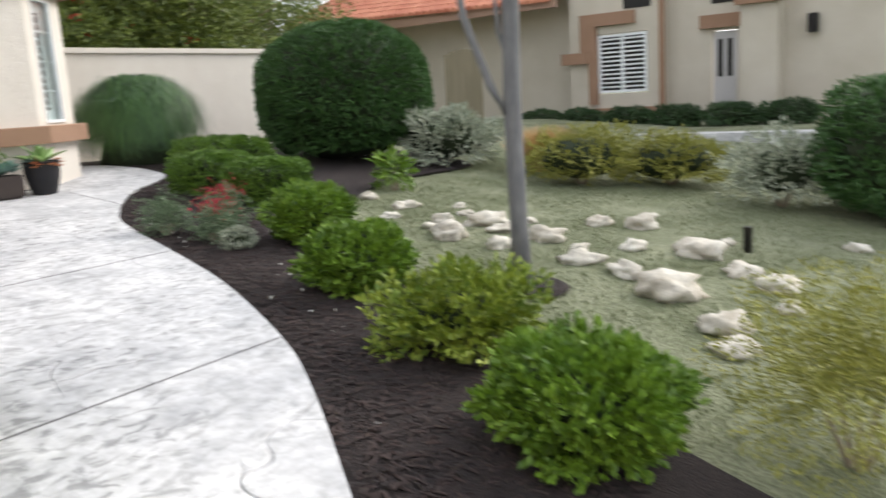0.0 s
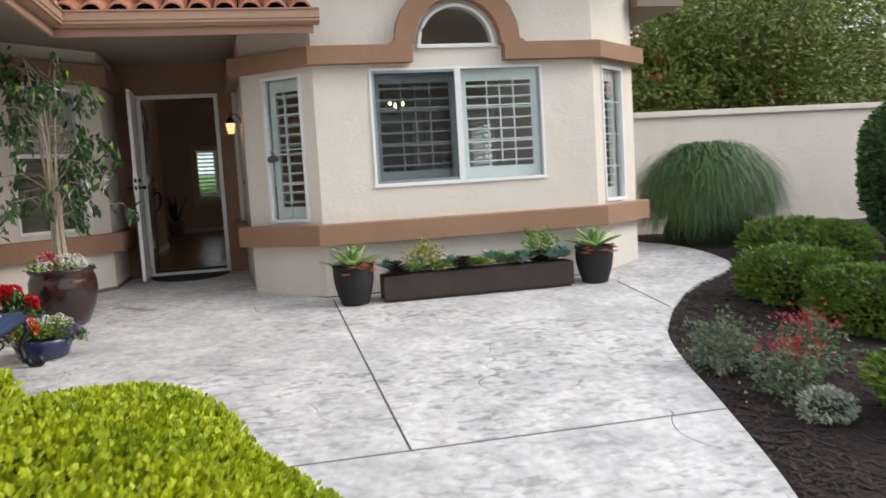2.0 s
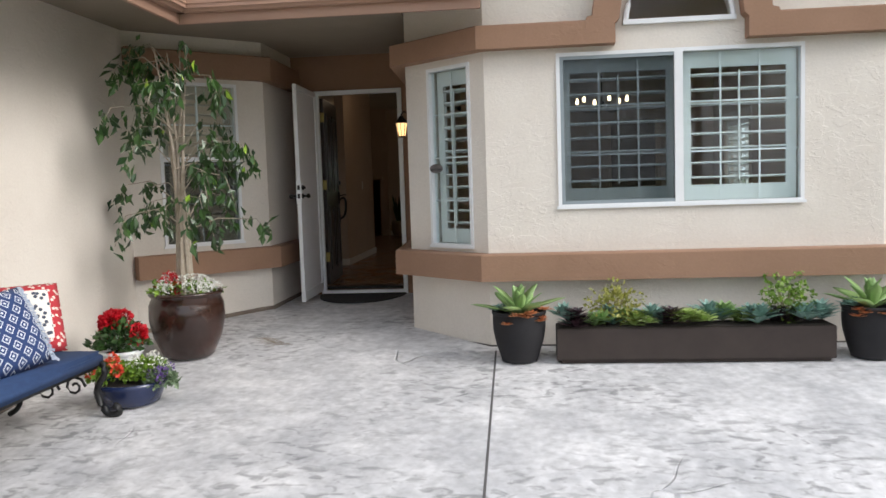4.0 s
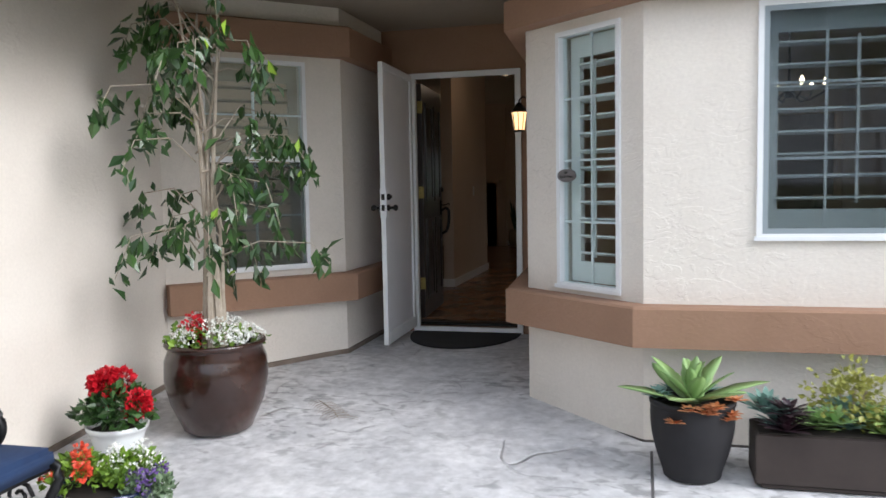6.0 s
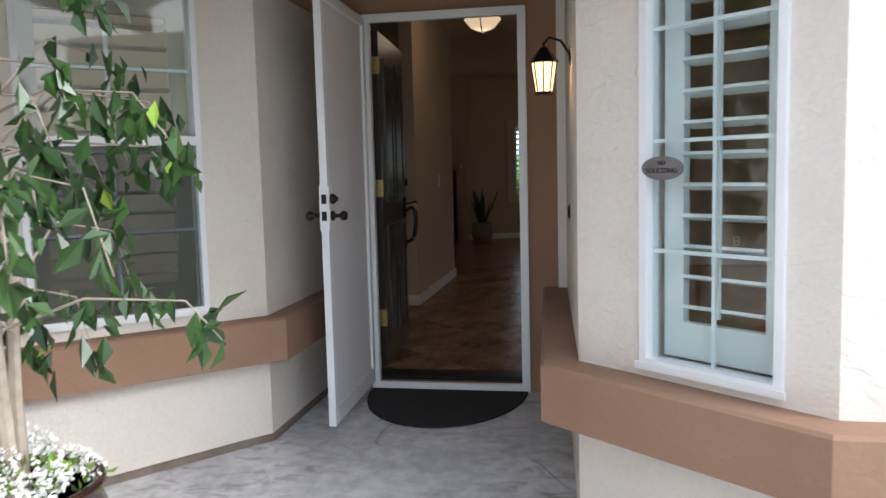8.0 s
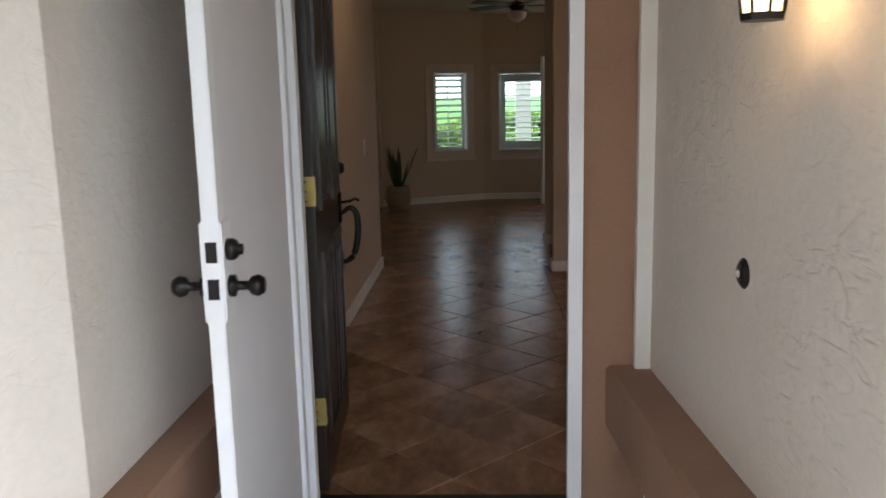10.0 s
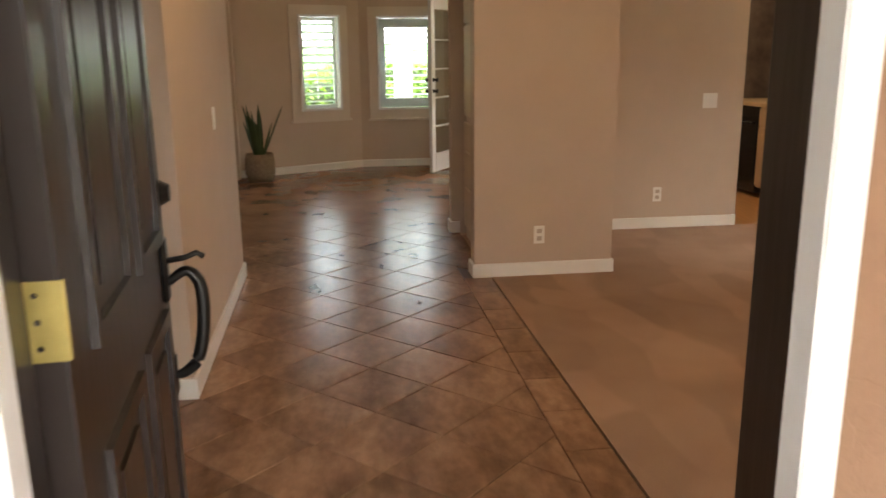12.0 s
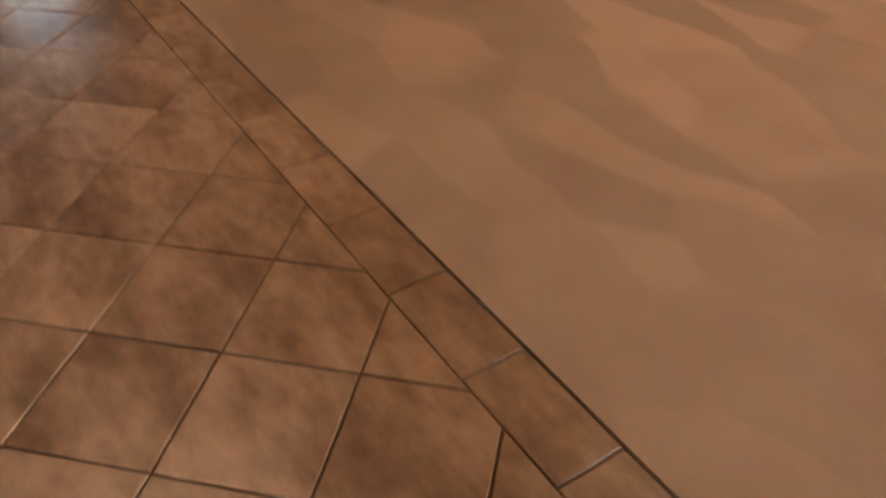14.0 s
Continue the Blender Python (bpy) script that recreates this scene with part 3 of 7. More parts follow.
# half-round window
def round_window():
    root = new("window_arch")
    root.matrix_world = pose(2.33, 3.3, 2.25, 0, 0, 90)
    tagged(root, "half-round window with a white frame", "window", kind="structure")
    bm = bmesh.new()
    a0 = [bm.verts.new((0.36 * math.cos(math.pi * k / 20), 0.0, 0.02 + 0.36 * math.sin(math.pi * k / 20))) for k in range(21)]
    bm.faces.new(a0)
    g = part("pane", bm, GLASS, root)
    bm = bmesh.new()
    tube(bm, [(0.375 * math.cos(math.pi * k / 20), -0.02, 0.01 + 0.385 * math.sin(math.pi * k / 20)) for k in range(21)], 0.02, 6)
    box(bm, -0.395, 0.395, -0.04, 0.0, -0.012, 0.022)
    part("window_frame", bm, WHITE, root)
    bm = bmesh.new()
    inner = [(0.37 * math.cos(math.pi * k / 20), 0.37 * math.sin(math.pi * k / 20)) for k in range(21)]
    top = [bm.verts.new((x, -0.002, z + 0.01)) for x, z in inner]
    up = [bm.verts.new((0.44 * math.cos(math.pi * k / 20), -0.002, 0.44 * math.sin(math.pi * k / 20) + 0.01)) for k in range(21)]
    back = [bm.verts.new((x, 0.1, z + 0.01)) for x, z in inner]
    for k in range(20):
        bm.faces.new((top[k], top[k + 1], up[k + 1], up[k]))
        bm.faces.new((top[k], back[k], back[k + 1], top[k + 1]))
    part("reveal", bm, STUCCO, root)


round_window()

link("eave_side", boxes((-9.8, 1.9, 5.46, 6.0, 2.70, 2.86)), SHADED_SOFFIT, label="overhanging side eave of the house, darkened for shade", kind="structure")

# ---- eaves and roof ----
EX, EY = 2.75, -0.24


def eaves():
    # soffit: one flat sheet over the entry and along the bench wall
    link("soffit", boxes((0.0, EX - 0.03, -1.15, P0[1], 2.5, 2.56), (EX - 0.03, 12.0, -1.15, EY - 0.03, 2.5, 2.56)), SHADED_SOFFIT, label="beige boarded soffit under the eaves, toned down for shade", kind="structure")
    link("fascia", boxes((EX - 0.03, EX, EY, 1.9, 2.33, 2.5), (EX - 0.03, 12.0, EY - 0.03, EY, 2.33, 2.5), bevel=0.004), FASCIA, label="brown painted fascia board", kind="structure")

    def gutter(p, q):
        m, length = along(p, q)
        prof = [(0, 0.0), (-0.05, 0.0), (-0.075, 0.03), (-0.1, 0.05), (-0.1, 0.11), (-0.115, 0.12), (-0.115, 0.13), (-0.09, 0.13), (-0.09, 0.02), (0, 0.02)]
        bm = bmesh.new()
        a = [bm.verts.new((0, y, z)) for y, z in prof]
        b = [bm.verts.new((length, y, z)) for y, z in prof]
        for k in range(len(prof)):
            bm.faces.new((a[k], b[k], b[(k + 1) % len(prof)], a[(k + 1) % len(prof)]))
        bm.faces.new(a)
        bm.faces.new(b[::-1])
        bmesh.ops.transform(bm, matrix=m @ Matrix.Translation((0, 0, 2.4)), verts=bm.verts)
        bmesh.ops.recalc_face_normals(bm, faces=bm.faces)
        link("gutter", bm, FASCIA, label="brown metal roof gutter", kind="structure")

    gutter((EX, EY), (EX, 1.95))
    gutter((12.0, EY), (EX, EY))
    bm = bmesh.new()
    pts = [(EX + 0.02, EY, 2.52), (EX + 0.02, 1.9, 2.52), (-3, 1.9, 4.2), (-3, -5.0, 4.2)]
    bm.faces.new([bm.verts.new(p) for p in pts])
    pts = [(EX, EY + 0.02, 2.52), (-3, -5.0, 4.2), (12, -5.0, 4.2), (12, EY + 0.02, 2.52)]
    bm.faces.new([bm.verts.new(p) for p in pts])
    link("roof_deck", bm, FASCIA, label="roof deck under the clay tiles", kind="structure")
    link("roof_upper", boxes((-9.9, 2.95, -6, 5.95, 3.4, 3.5)), SHADED_SOFFIT, label="overhanging upper roof", kind="structure")


eaves()


def barrel(length=0.42, r=0.105):
    """One half-round clay roof tile, lying along x, arched over y."""
    bm = bmesh.new()
    rows = []
    for x, k in ((0, 1.0), (length, 0.86)):
        outer = [bm.verts.new((x, r * k * math.cos(math.pi * i / 8), r * k * math.sin(math.pi * i / 8))) for i in range(9)]
        inner = [bm.verts.new((x, (r * k - 0.018) * math.cos(math.pi * i / 8), (r * k - 0.018) * math.sin(math.pi * i / 8))) for i in range(9)]
        rows.append((outer, inner))
    (a, b), (c, d) = rows
    for i in range(8):
        bm.faces.new((a[i], a[i + 1], c[i + 1], c[i]))
        bm.faces.new((b[i], d[i], d[i + 1], b[i + 1]))
        bm.faces.new((a[i], b[i], b[i + 1], a[i + 1]))
    bmesh.ops.recalc_face_normals(bm, faces=bm.faces)
    return bm


def roof_tiles():
    first = link("roof_tile", barrel(), TILE)
    deck = bpy.data.objects["roof_deck"]
    first.parent = deck
    slope = math.atan2(4.2 - 2.52, EX + 3)
    rng = random.Random(4)
    made = [first]
    for row in range(4):
        for col in range(10):
            y = EY + 0.1 + col * 0.215
            x = EX + 0.06 - row * 0.33
            if y < EY + 0.1 - 0 or y > 1.85:
                continue
            made.append((row, x, y, 0))
    for q in made[1:]:
        row, x, y, _ = q
        o = new("roof_tile", first.data)
        o.parent = deck
        o.matrix_world = Matrix.Translation((x, y, 2.5 + row * 0.105)) @ Matrix.Rotation(math.pi + rng.uniform(-0.02, 0.02), 4, "Z") @ Matrix.Rotation(-slope - 0.03, 4, "Y")
    for row in range(3):
        for col in range(22):
            x = EX + 0.1 + col * 0.215
            o = new("roof_tile", first.data)
            o.parent = deck
            o.matrix_world = Matrix.Translation((x, EY + 0.06 - row * 0.33, 2.5 + row * 0.105)) @ Matrix.Rotation(-math.pi / 2 + rng.uniform(-0.02, 0.02), 4, "Z") @ Matrix.Rotation(-slope - 0.03, 4, "Y")
    first.matrix_world = Matrix.Translation((EX + 0.06, EY + 0.0, 2.5)) @ Matrix.Rotation(math.pi * 1.25, 4, "Z") @ Matrix.Rotation(-slope, 4, "Y")

roof_tiles()


# ---- garden wall ----
FX = -0.8
link("garden_wall", boxes((FX - 0.2, FX, 5.2, 12.6, -0.2, 1.66), (-9, FX - 0.2, 12.4, 12.6, -0.2, 1.66)), STUCCO, label="beige stucco garden wall", kind="structure")
link("garden_wall_cap", boxes((FX - 0.25, FX + 0.05, 5.2, 12.65, 1.66, 1.75), (-9, FX - 0.25, 12.35, 12.65, 1.66, 1.75), bevel=0.01), STUCCO, label="smooth cap of the garden wall", kind="structure")


# ---- plants ----
def leaf_cloud(pts, normals, size, aspect=0.5, jitter=0.6, seed=0, fold=0.15):
    """Leaves of four corners with a fold, set at points and turned about their normals."""
    rng = np.random.default_rng(seed)
    n = len(pts)
    pts, normals = np.asarray(pts, float), np.asarray(normals, float)
    d = normals + rng.normal(0, jitter, (n, 3))
    d /= np.linalg.norm(d, axis=1)[:, None] + 1e-9
    r = rng.normal(0, 1, (n, 3))
    u = np.cross(d, r)
    u /= np.linalg.norm(u, axis=1)[:, None] + 1e-9
    w = np.cross(d, u)
    s = size * rng.uniform(0.6, 1.25, (n, 1))
    base, tip = pts, pts + d * s
    mid = pts + d * s * 0.5
    left, right = mid + u * s * aspect * 0.5 + w * s * fold, mid - u * s * aspect * 0.5 + w * s * fold
    v = np.stack([base, right, tip, left], 1).reshape(-1, 3)
    i = np.arange(n) * 4
    faces = np.concatenate([np.stack([i, i + 1, i + 2], 1), np.stack([i, i + 2, i + 3], 1)])
    me = bpy.data.meshes.new("leaves")
    me.from_pydata(v.tolist(), [], faces.tolist())
    return me


LEAF = dict(rough=0.5, scale=3.0, island=0.6)
BOX_GREEN = mat("box_leaf", (0.045, 0.11, 0.010, 1), (0.24, 0.38, 0.035, 1), **LEAF)
BOX_DARK = mat("dark_box_leaf", (0.025, 0.07, 0.010, 1), (0.20, 0.34, 0.04, 1), **LEAF)
BOX_YELLOW = mat("yellowed_box_leaf", (0.06, 0.13, 0.012, 1), (0.36, 0.42, 0.05, 1), **LEAF)
LIME = mat("lime_leaf", (0.14, 0.25, 0.007, 1), (0.62, 0.66, 0.018, 1), rough=0.5, scale=2.2, island=0.45)
DEEP = mat("deep_leaf", (0.018, 0.045, 0.015, 1), (0.05, 0.10, 0.03, 1), **LEAF)
SHEARED = mat("sheared_leaf", (0.028, 0.075, 0.02, 1), (0.08, 0.175, 0.04, 1), **LEAF)
TREEGREEN = mat("tree_leaf", (0.03, 0.06, 0.010, 1), (0.24, 0.29, 0.05, 1), **LEAF)
STRAW = mat("straw", (0.42, 0.28, 0.12, 1), (0.62, 0.45, 0.24, 1), 0.8, 4, island=0.6)
SAGE = mat("yellow_green_leaf", (0.16, 0.18, 0.03, 1), (0.38, 0.36, 0.07, 1), **LEAF)
SILVER = mat("silver_leaf", (0.10, 0.14, 0.08, 1), (0.58, 0.60, 0.48, 1), **LEAF)
FICUS = mat("ficus_leaf", (0.010, 0.030, 0.010, 1), (0.055, 0.12, 0.025, 1), 0.3, 3, island=0.6)
BARK = mat("pale_bark", (0.12, 0.12, 0.13, 1), (0.21, 0.205, 0.21, 1), 0.9, 20, bump=0.5, bscale=60, stretch=(1, 1, 0.3))
TWIG = mat("twig", (0.22, 0.17, 0.12, 1), (0.32, 0.26, 0.2, 1), 0.8, 20)
RED = mat("red_petal", (0.42, 0.003, 0.012, 1), (0.62, 0.012, 0.025, 1), 0.5, 20, island=0.7)
CORAL = mat("coral_petal", (0.6, 0.04, 0.02, 1), (0.75, 0.12, 0.05, 1), 0.5, 20, island=0.7)
WHITEP = mat("white_petal", (0.75, 0.75, 0.7, 1), (0.85, 0.85, 0.8, 1), 0.6, 20)
# near-black solid filler that stands for the shade deep inside shrubs and grass
CORE = mat("shrub_shade", (0.012, 0.02, 0.006, 1), (0.02, 0.03, 0.01, 1), 0.95, 10)


def shell(center, radii, n, seed, power=2.0, low=-0.75, depth=0.25, lump=0.12):
    """Points and normals near the skin of a lumpy, squared ellipsoid."""
    rng = np.random.default_rng(seed)
    d = rng.normal(0, 1, (n * 2, 3))
    d /= np.linalg.norm(d, axis=1)[:, None]
    d = d[d[:, 2] > low][:n]
    k = (np.abs(d) ** power).sum(1) ** (-1 / power)
    ph = rng.uniform(0, 6.28, 6)
    wob = 1 + lump * (np.sin(d[:, 0] * 5 + ph[0]) * np.sin(d[:, 1] * 6 + ph[1]) + 0.7 * np.sin(d[:, 2] * 7 + ph[2] + d[:, 0] * 4))
    k = k * wob * (1 - depth * rng.random(len(d)) ** 2)
    p = d * k[:, None] * np.array(radii) + np.array(center)
    nn = d / np.array(radii)
    nn /= np.linalg.norm(nn, axis=1)[:, None]
    return p, nn


def core_mesh(radii, power, lump=0.0):
    bm = bmesh.new()
    bmesh.ops.create_icosphere(bm, subdivisions=3, radius=1)
    for v in bm.verts:
        d = v.co.normalized()
        k = (abs(d.x) ** power + abs(d.y) ** power + abs(d.z) ** power) ** (-1 / power)
        v.co = Vector((d.x * k * radii[0], d.y * k * radii[1], d.z * k * radii[2])) * (1 + 0.1 * noise.noise(d * 3))
    return bm


def shrub(name, x, y, radii, n, size, material, label, category="shrub", group="", power=2.2, seed=0, z=None, aspect=0.5, core=0.78, jitter=0.6, lump=0.12, depth=0.25, rz=0, stem=True, rise=1.0):
    root = thing(name, (x, y, (G(x) if z is None else z) - 0.03), label, category, group, rz)
    h = radii[2]
    p, nn = shell((0, 0, h * rise), radii, n, seed, power, depth=depth, lump=lump)
    keep = p[:, 2] > 0.02
    me = leaf_cloud(p[keep], nn[keep], size, aspect, jitter, seed)
    me.materials.append(material)
    o = new("foliage", me)
    o.parent = root
    if core:
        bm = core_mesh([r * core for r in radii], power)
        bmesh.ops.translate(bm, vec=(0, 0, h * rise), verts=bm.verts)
        part("inner_twig_mass", bm, CORE, root, "near-black core for the shade inside the shrub")
    if stem:
        bm = bmesh.new()
        for k in range(5):
            a = k * 1.256 + seed
            tube(bm, [(0.03 * math.cos(a), 0.03 * math.sin(a), -0.03), (radii[0] * 0.3 * math.cos(a), radii[1] * 0.3 * math.sin(a), h * 0.6)], [0.012, 0.008], 5)
        part("stem", bm, TWIG, root)
    return root


def sprigs(p, nn, k, size, seed, up=0.5, spread=0.5):
    """Each point grows a short sprig of k leaves pointing outwards and up."""
    rng = np.random.default_rng(seed)
    axis = nn + np.array((0, 0, up)) + rng.normal(0, 0.35, nn.shape)
    axis /= np.linalg.norm(axis, axis=1)[:, None]
    pts, dirs = [], []
    for j in range(k):
        side = rng.normal(0, 1, nn.shape)
        side -= axis * (side * axis).sum(1)[:, None]
        side /= np.linalg.norm(side, axis=1)[:, None] + 1e-9
        s_ = j / max(1, k - 1)
        pts.append(p + axis * size * (s_ * 1.3 - 0.4))
        dirs.append(axis * (0.4 + 0.8 * s_) + side * spread * (1.3 - s_))
    return np.concatenate(pts), np.concatenate(dirs)


def leafy(name, x, y, radii, n, size, material, label, category="shrub", group="", k=6, power=2.4, seed=0, lump=0.15, depth=0.3, core=0.8, rise=1.0, aspect=0.6, up=0.5):
    """A shrub whose skin is made of leafy sprigs, round a near-black core standing for inner shade, with short stems.
    """
    root = thing(name, (x, y, G(x) - 0.03), label, category, group)
    h = radii[2]
    p, nn = shell((0, 0, h * rise), radii, n, seed, power, depth=depth, lump=lump)
    keep = p[:, 2] > 0.03
    q, d = sprigs(p[keep], nn[keep], k, size, seed, up)
    me = leaf_cloud(q, d, size, aspect, 0.25, seed)
    me.materials.append(material)
    o = new("foliage", me)
    o.parent = root
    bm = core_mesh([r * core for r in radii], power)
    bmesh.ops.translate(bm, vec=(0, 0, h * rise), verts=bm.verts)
    part("inner_twig_mass", bm, CORE, root, "near-black core for the shade inside the shrub")
    bm = bmesh.new()
    for j in range(6):
        a = j * 1.05 + seed
        tube(bm, [(0.03 * math.cos(a), 0.03 * math.sin(a), -0.03), (radii[0] * 0.3 * math.cos(a), radii[1] * 0.3 * math.sin(a), h * 0.6)], [0.012, 0.008], 5)
    part("stem", bm, TWIG, root)
    return root


G1 = "boxwood shrubs along the mulch bed"
BL = "bright green clipped boxwood shrub in dark mulch"
leafy("boxwood", 10.22, 2.90, (0.33, 0.31, 0.20), 1900, 0.045, BOX_GREEN, BL, group=G1, power=2.8, seed=1, lump=0.2)
leafy("boxwood", 9.18, 3.47, (0.36, 0.34, 0.20), 1100, 0.045, BOX_YELLOW, "green boxwood shrub with some yellow leaves", group=G1, power=2.3, seed=2, lump=0.3, depth=0.5, core=0.62)
leafy("boxwood", 7.97, 3.97, (0.32, 0.31, 0.205), 1500, 0.042, BOX_GREEN, BL, group=G1, power=2.6, seed=3)
leafy("boxwood", 6.65, 4.78, (0.31, 0.31, 0.22), 1400, 0.042, BOX_GREEN, BL, group=G1, power=2.6, seed=4)
leafy("boxwood_hedge", 4.97, 5.72, (0.42, 0.32, 0.215), 1700, 0.038, BOX_DARK, "flat-topped dark green boxwood block", group=G1, power=5, seed=5, lump=0.05, depth=0.12)
leafy("boxwood_hedge", 4.02, 5.74, (0.42, 0.32, 0.215), 1700, 0.038, BOX_DARK, "flat-topped dark green boxwood block beside the walkway", group=G1, power=5, seed=6, lump=0.05, depth=0.12)
leafy("boxwood_hedge", 2.6, 6.95, (0.72, 0.42, 0.21), 1500, 0.045, BOX_DARK, "low flat-topped hedge near the garden wall", group=G1, power=4, seed=7, lump=0.08, depth=0.15)
leafy("yellow_hedge", 7.75, 0.0, (1.72, 1.36, 0.49), 36000, 0.030, LIME, "lime-yellow leafy hedge beside the walkway", "hedge", k=7, power=2.3, seed=8, lump=0.1, depth=0.12, core=0.88, rise=0.70, up=0.5, aspect=0.8)
leafy("yellow_hedge", 6.2, -0.50, (0.55, 0.56, 0.40), 7500, 0.032, LIME, "smaller lime-yellow hedge clump beside the bench", "hedge", k=7, power=2.4, seed=18, lump=0.14, depth=0.15, core=0.88, rise=0.98, up=0.5, aspect=0.8)
leafy("round_bush", 3.0, 8.95, (1.2, 1.2, 0.97), 9000, 0.05, SHEARED, "large dark green clipped round bush", k=5, power=2.4, seed=9, depth=0.05, lump=0.03, core=0.95, up=0.1)
leafy("white_bush", 4.45, 9.5, (0.68, 0.62, 0.38), 1800, 0.055, SILVER, "grey-green bush with pale leaves", k=5, seed=10, lump=0.3, depth=0.4)
leafy("gold_bush", 6.85, 9.1, (0.6, 0.5, 0.3), 1700, 0.045, SAGE, "low yellow-green shrub on the lawn", k=5, group="yellow-green lawn shrubs", seed=11, lump=0.3, depth=0.5)
leafy("gold_bush", 7.75, 9.7, (0.58, 0.5, 0.27), 1500, 0.045, SAGE, "low yellow-green shrub on the lawn", k=5, group="yellow-green lawn shrubs", seed=12, lump=0.3, depth=0.5)
leafy("silver_bush", 9.25, 9.0, (0.5, 0.5, 0.36), 1300, 0.042, SILVER, "silvery grey loose shrub", k=5, seed=13, lump=0.35, depth=0.7, core=0.6)
leafy("lawn_bush", 10.6, 9.2, (1.0, 1.0, 0.70), 5000, 0.05, SHEARED, "dark green rounded bush at the lawn's edge", k=5, seed=14, lump=0.06, depth=0.1, core=0.92, up=0.1)
shrub("near_bush", 11.1, 3.45, (0.42, 0.5, 0.36), 9000, 0.03, SAGE, "yellow-green airy shrub close to the walkway", seed=15, lump=0.3, core=0.0, depth=0.9, aspect=0.4)
RD = mat("red_sage", (0.35, 0.02, 0.04, 1), (0.55, 0.04, 0.07, 1), 0.6, 10, island=0.6)
GREYG = mat("grey_green_leaf", (0.07, 0.12, 0.06, 1), (0.2, 0.27, 0.15, 1), **LEAF)


def sage_plant(x, y, r, h, seed, label, flower=True):
    root = shrub("sage_plant", x, y, (r, r, h / 2), 1500, 0.035, GREYG, label, "flowering plant", "sage plants in the mulch bed", seed=seed, core=0, depth=0.85, lump=0.35, aspect=0.45)
    rng = np.random.default_rng(seed)
    if flower:
        pts = rng.normal(0, 1, (160, 3)) * (r * 0.45, r * 0.45, 0.05) + (0, 0, h * 0.95)
        me = leaf_cloud(pts, np.tile((0, 0, 1.0), (160, 1)), 0.03, 0.6, 0.5, seed)
        me.materials.append(RD)
        o = new("petals", me)
        o.parent = root


sage_plant(5.5, 4.15, 0.18, 0.34, 51, "grey-green sage plant at the walkway's edge", False)
sage_plant(5.75, 4.6, 0.18, 0.36, 52, "small sage plant with dark red flowers in the mulch")
sage_plant(6.05, 4.25, 0.17, 0.30, 53, "small sage plant with dark red flowers in the mulch")
shrub("silver_plant", 6.42, 4.2, (0.12, 0.13, 0.09), 900, 0.03, SILVER, "small silvery grey plant in the mulch", "plant", seed=54, core=0.7)
shrub("tall_weed", 5.35, 7.3, (0.2, 0.2, 0.2), 160, 0.15, BOX_GREEN, "large-leaved bright green plant beside the round bush", "plant", seed=55, core=0, depth=0.9, aspect=0.3)


def mulch_chips():
    rng = np.random.default_rng(77)
    v, f, n = [], [], 0
    while n < 9000:
        x = rng.uniform(2.5, 11.5)
        y = float(np.interp(-x, [-p[0] for p in EDGE[:60]], [p[1] for p in EDGE[:60]])) + rng.uniform(0.01, 1.3)
        a, L, w, tz = rng.uniform(0, 6.28), rng.uniform(0.012, 0.04), rng.uniform(0.004, 0.009), rng.uniform(-0.006, 0.012)
        c, s = math.cos(a), math.sin(a)
        z = G(x) - 0.016 + rng.uniform(0, 0.008)
        b0 = len(v)
        v += [(x + c * L - s * w, y + s * L + c * w, z + tz), (x - c * L - s * w, y - s * L + c * w, z), (x - c * L + s * w, y - s * L - c * w, z), (x + c * L + s * w, y + s * L - c * w, z + tz), (x, y, z + 0.008)]
        f += [(b0, b0 + 1, b0 + 4), (b0 + 1, b0 + 2, b0 + 4), (b0 + 2, b0 + 3, b0 + 4), (b0 + 3, b0, b0 + 4)]
        n += 1
    me = bpy.data.meshes.new("mulch_chips")
    me.from_pydata(v, [], f)
    me.materials.append(mat("bark_chip", (0.010, 0.006, 0.006, 1), (0.055, 0.034, 0.03, 1), 0.9, 4, island=0.8))
    tagged(new("mulch_chips", me), "dark bark chips over the mulch bed", "mulch", kind="stuff")
    petals = []
    for k in range(26):
        x = rng.uniform(4.5, 10.6)
        y = float(np.interp(-x, [-p[0] for p in EDGE[:60]], [p[1] for p in EDGE[:60]])) + rng.uniform(0.1, 0.6)
        petals.append((x, y, G(x) - 0.005))
    me = leaf_cloud(petals, [(1, 0, 0.3)] * 26, 0.035, 0.6, 0.8, 3)
    me.materials.append(WHITEP)
    tagged(new("fallen_petals", me), "pale fallen petals on the mulch", "petals", kind="stuff")


mulch_chips()


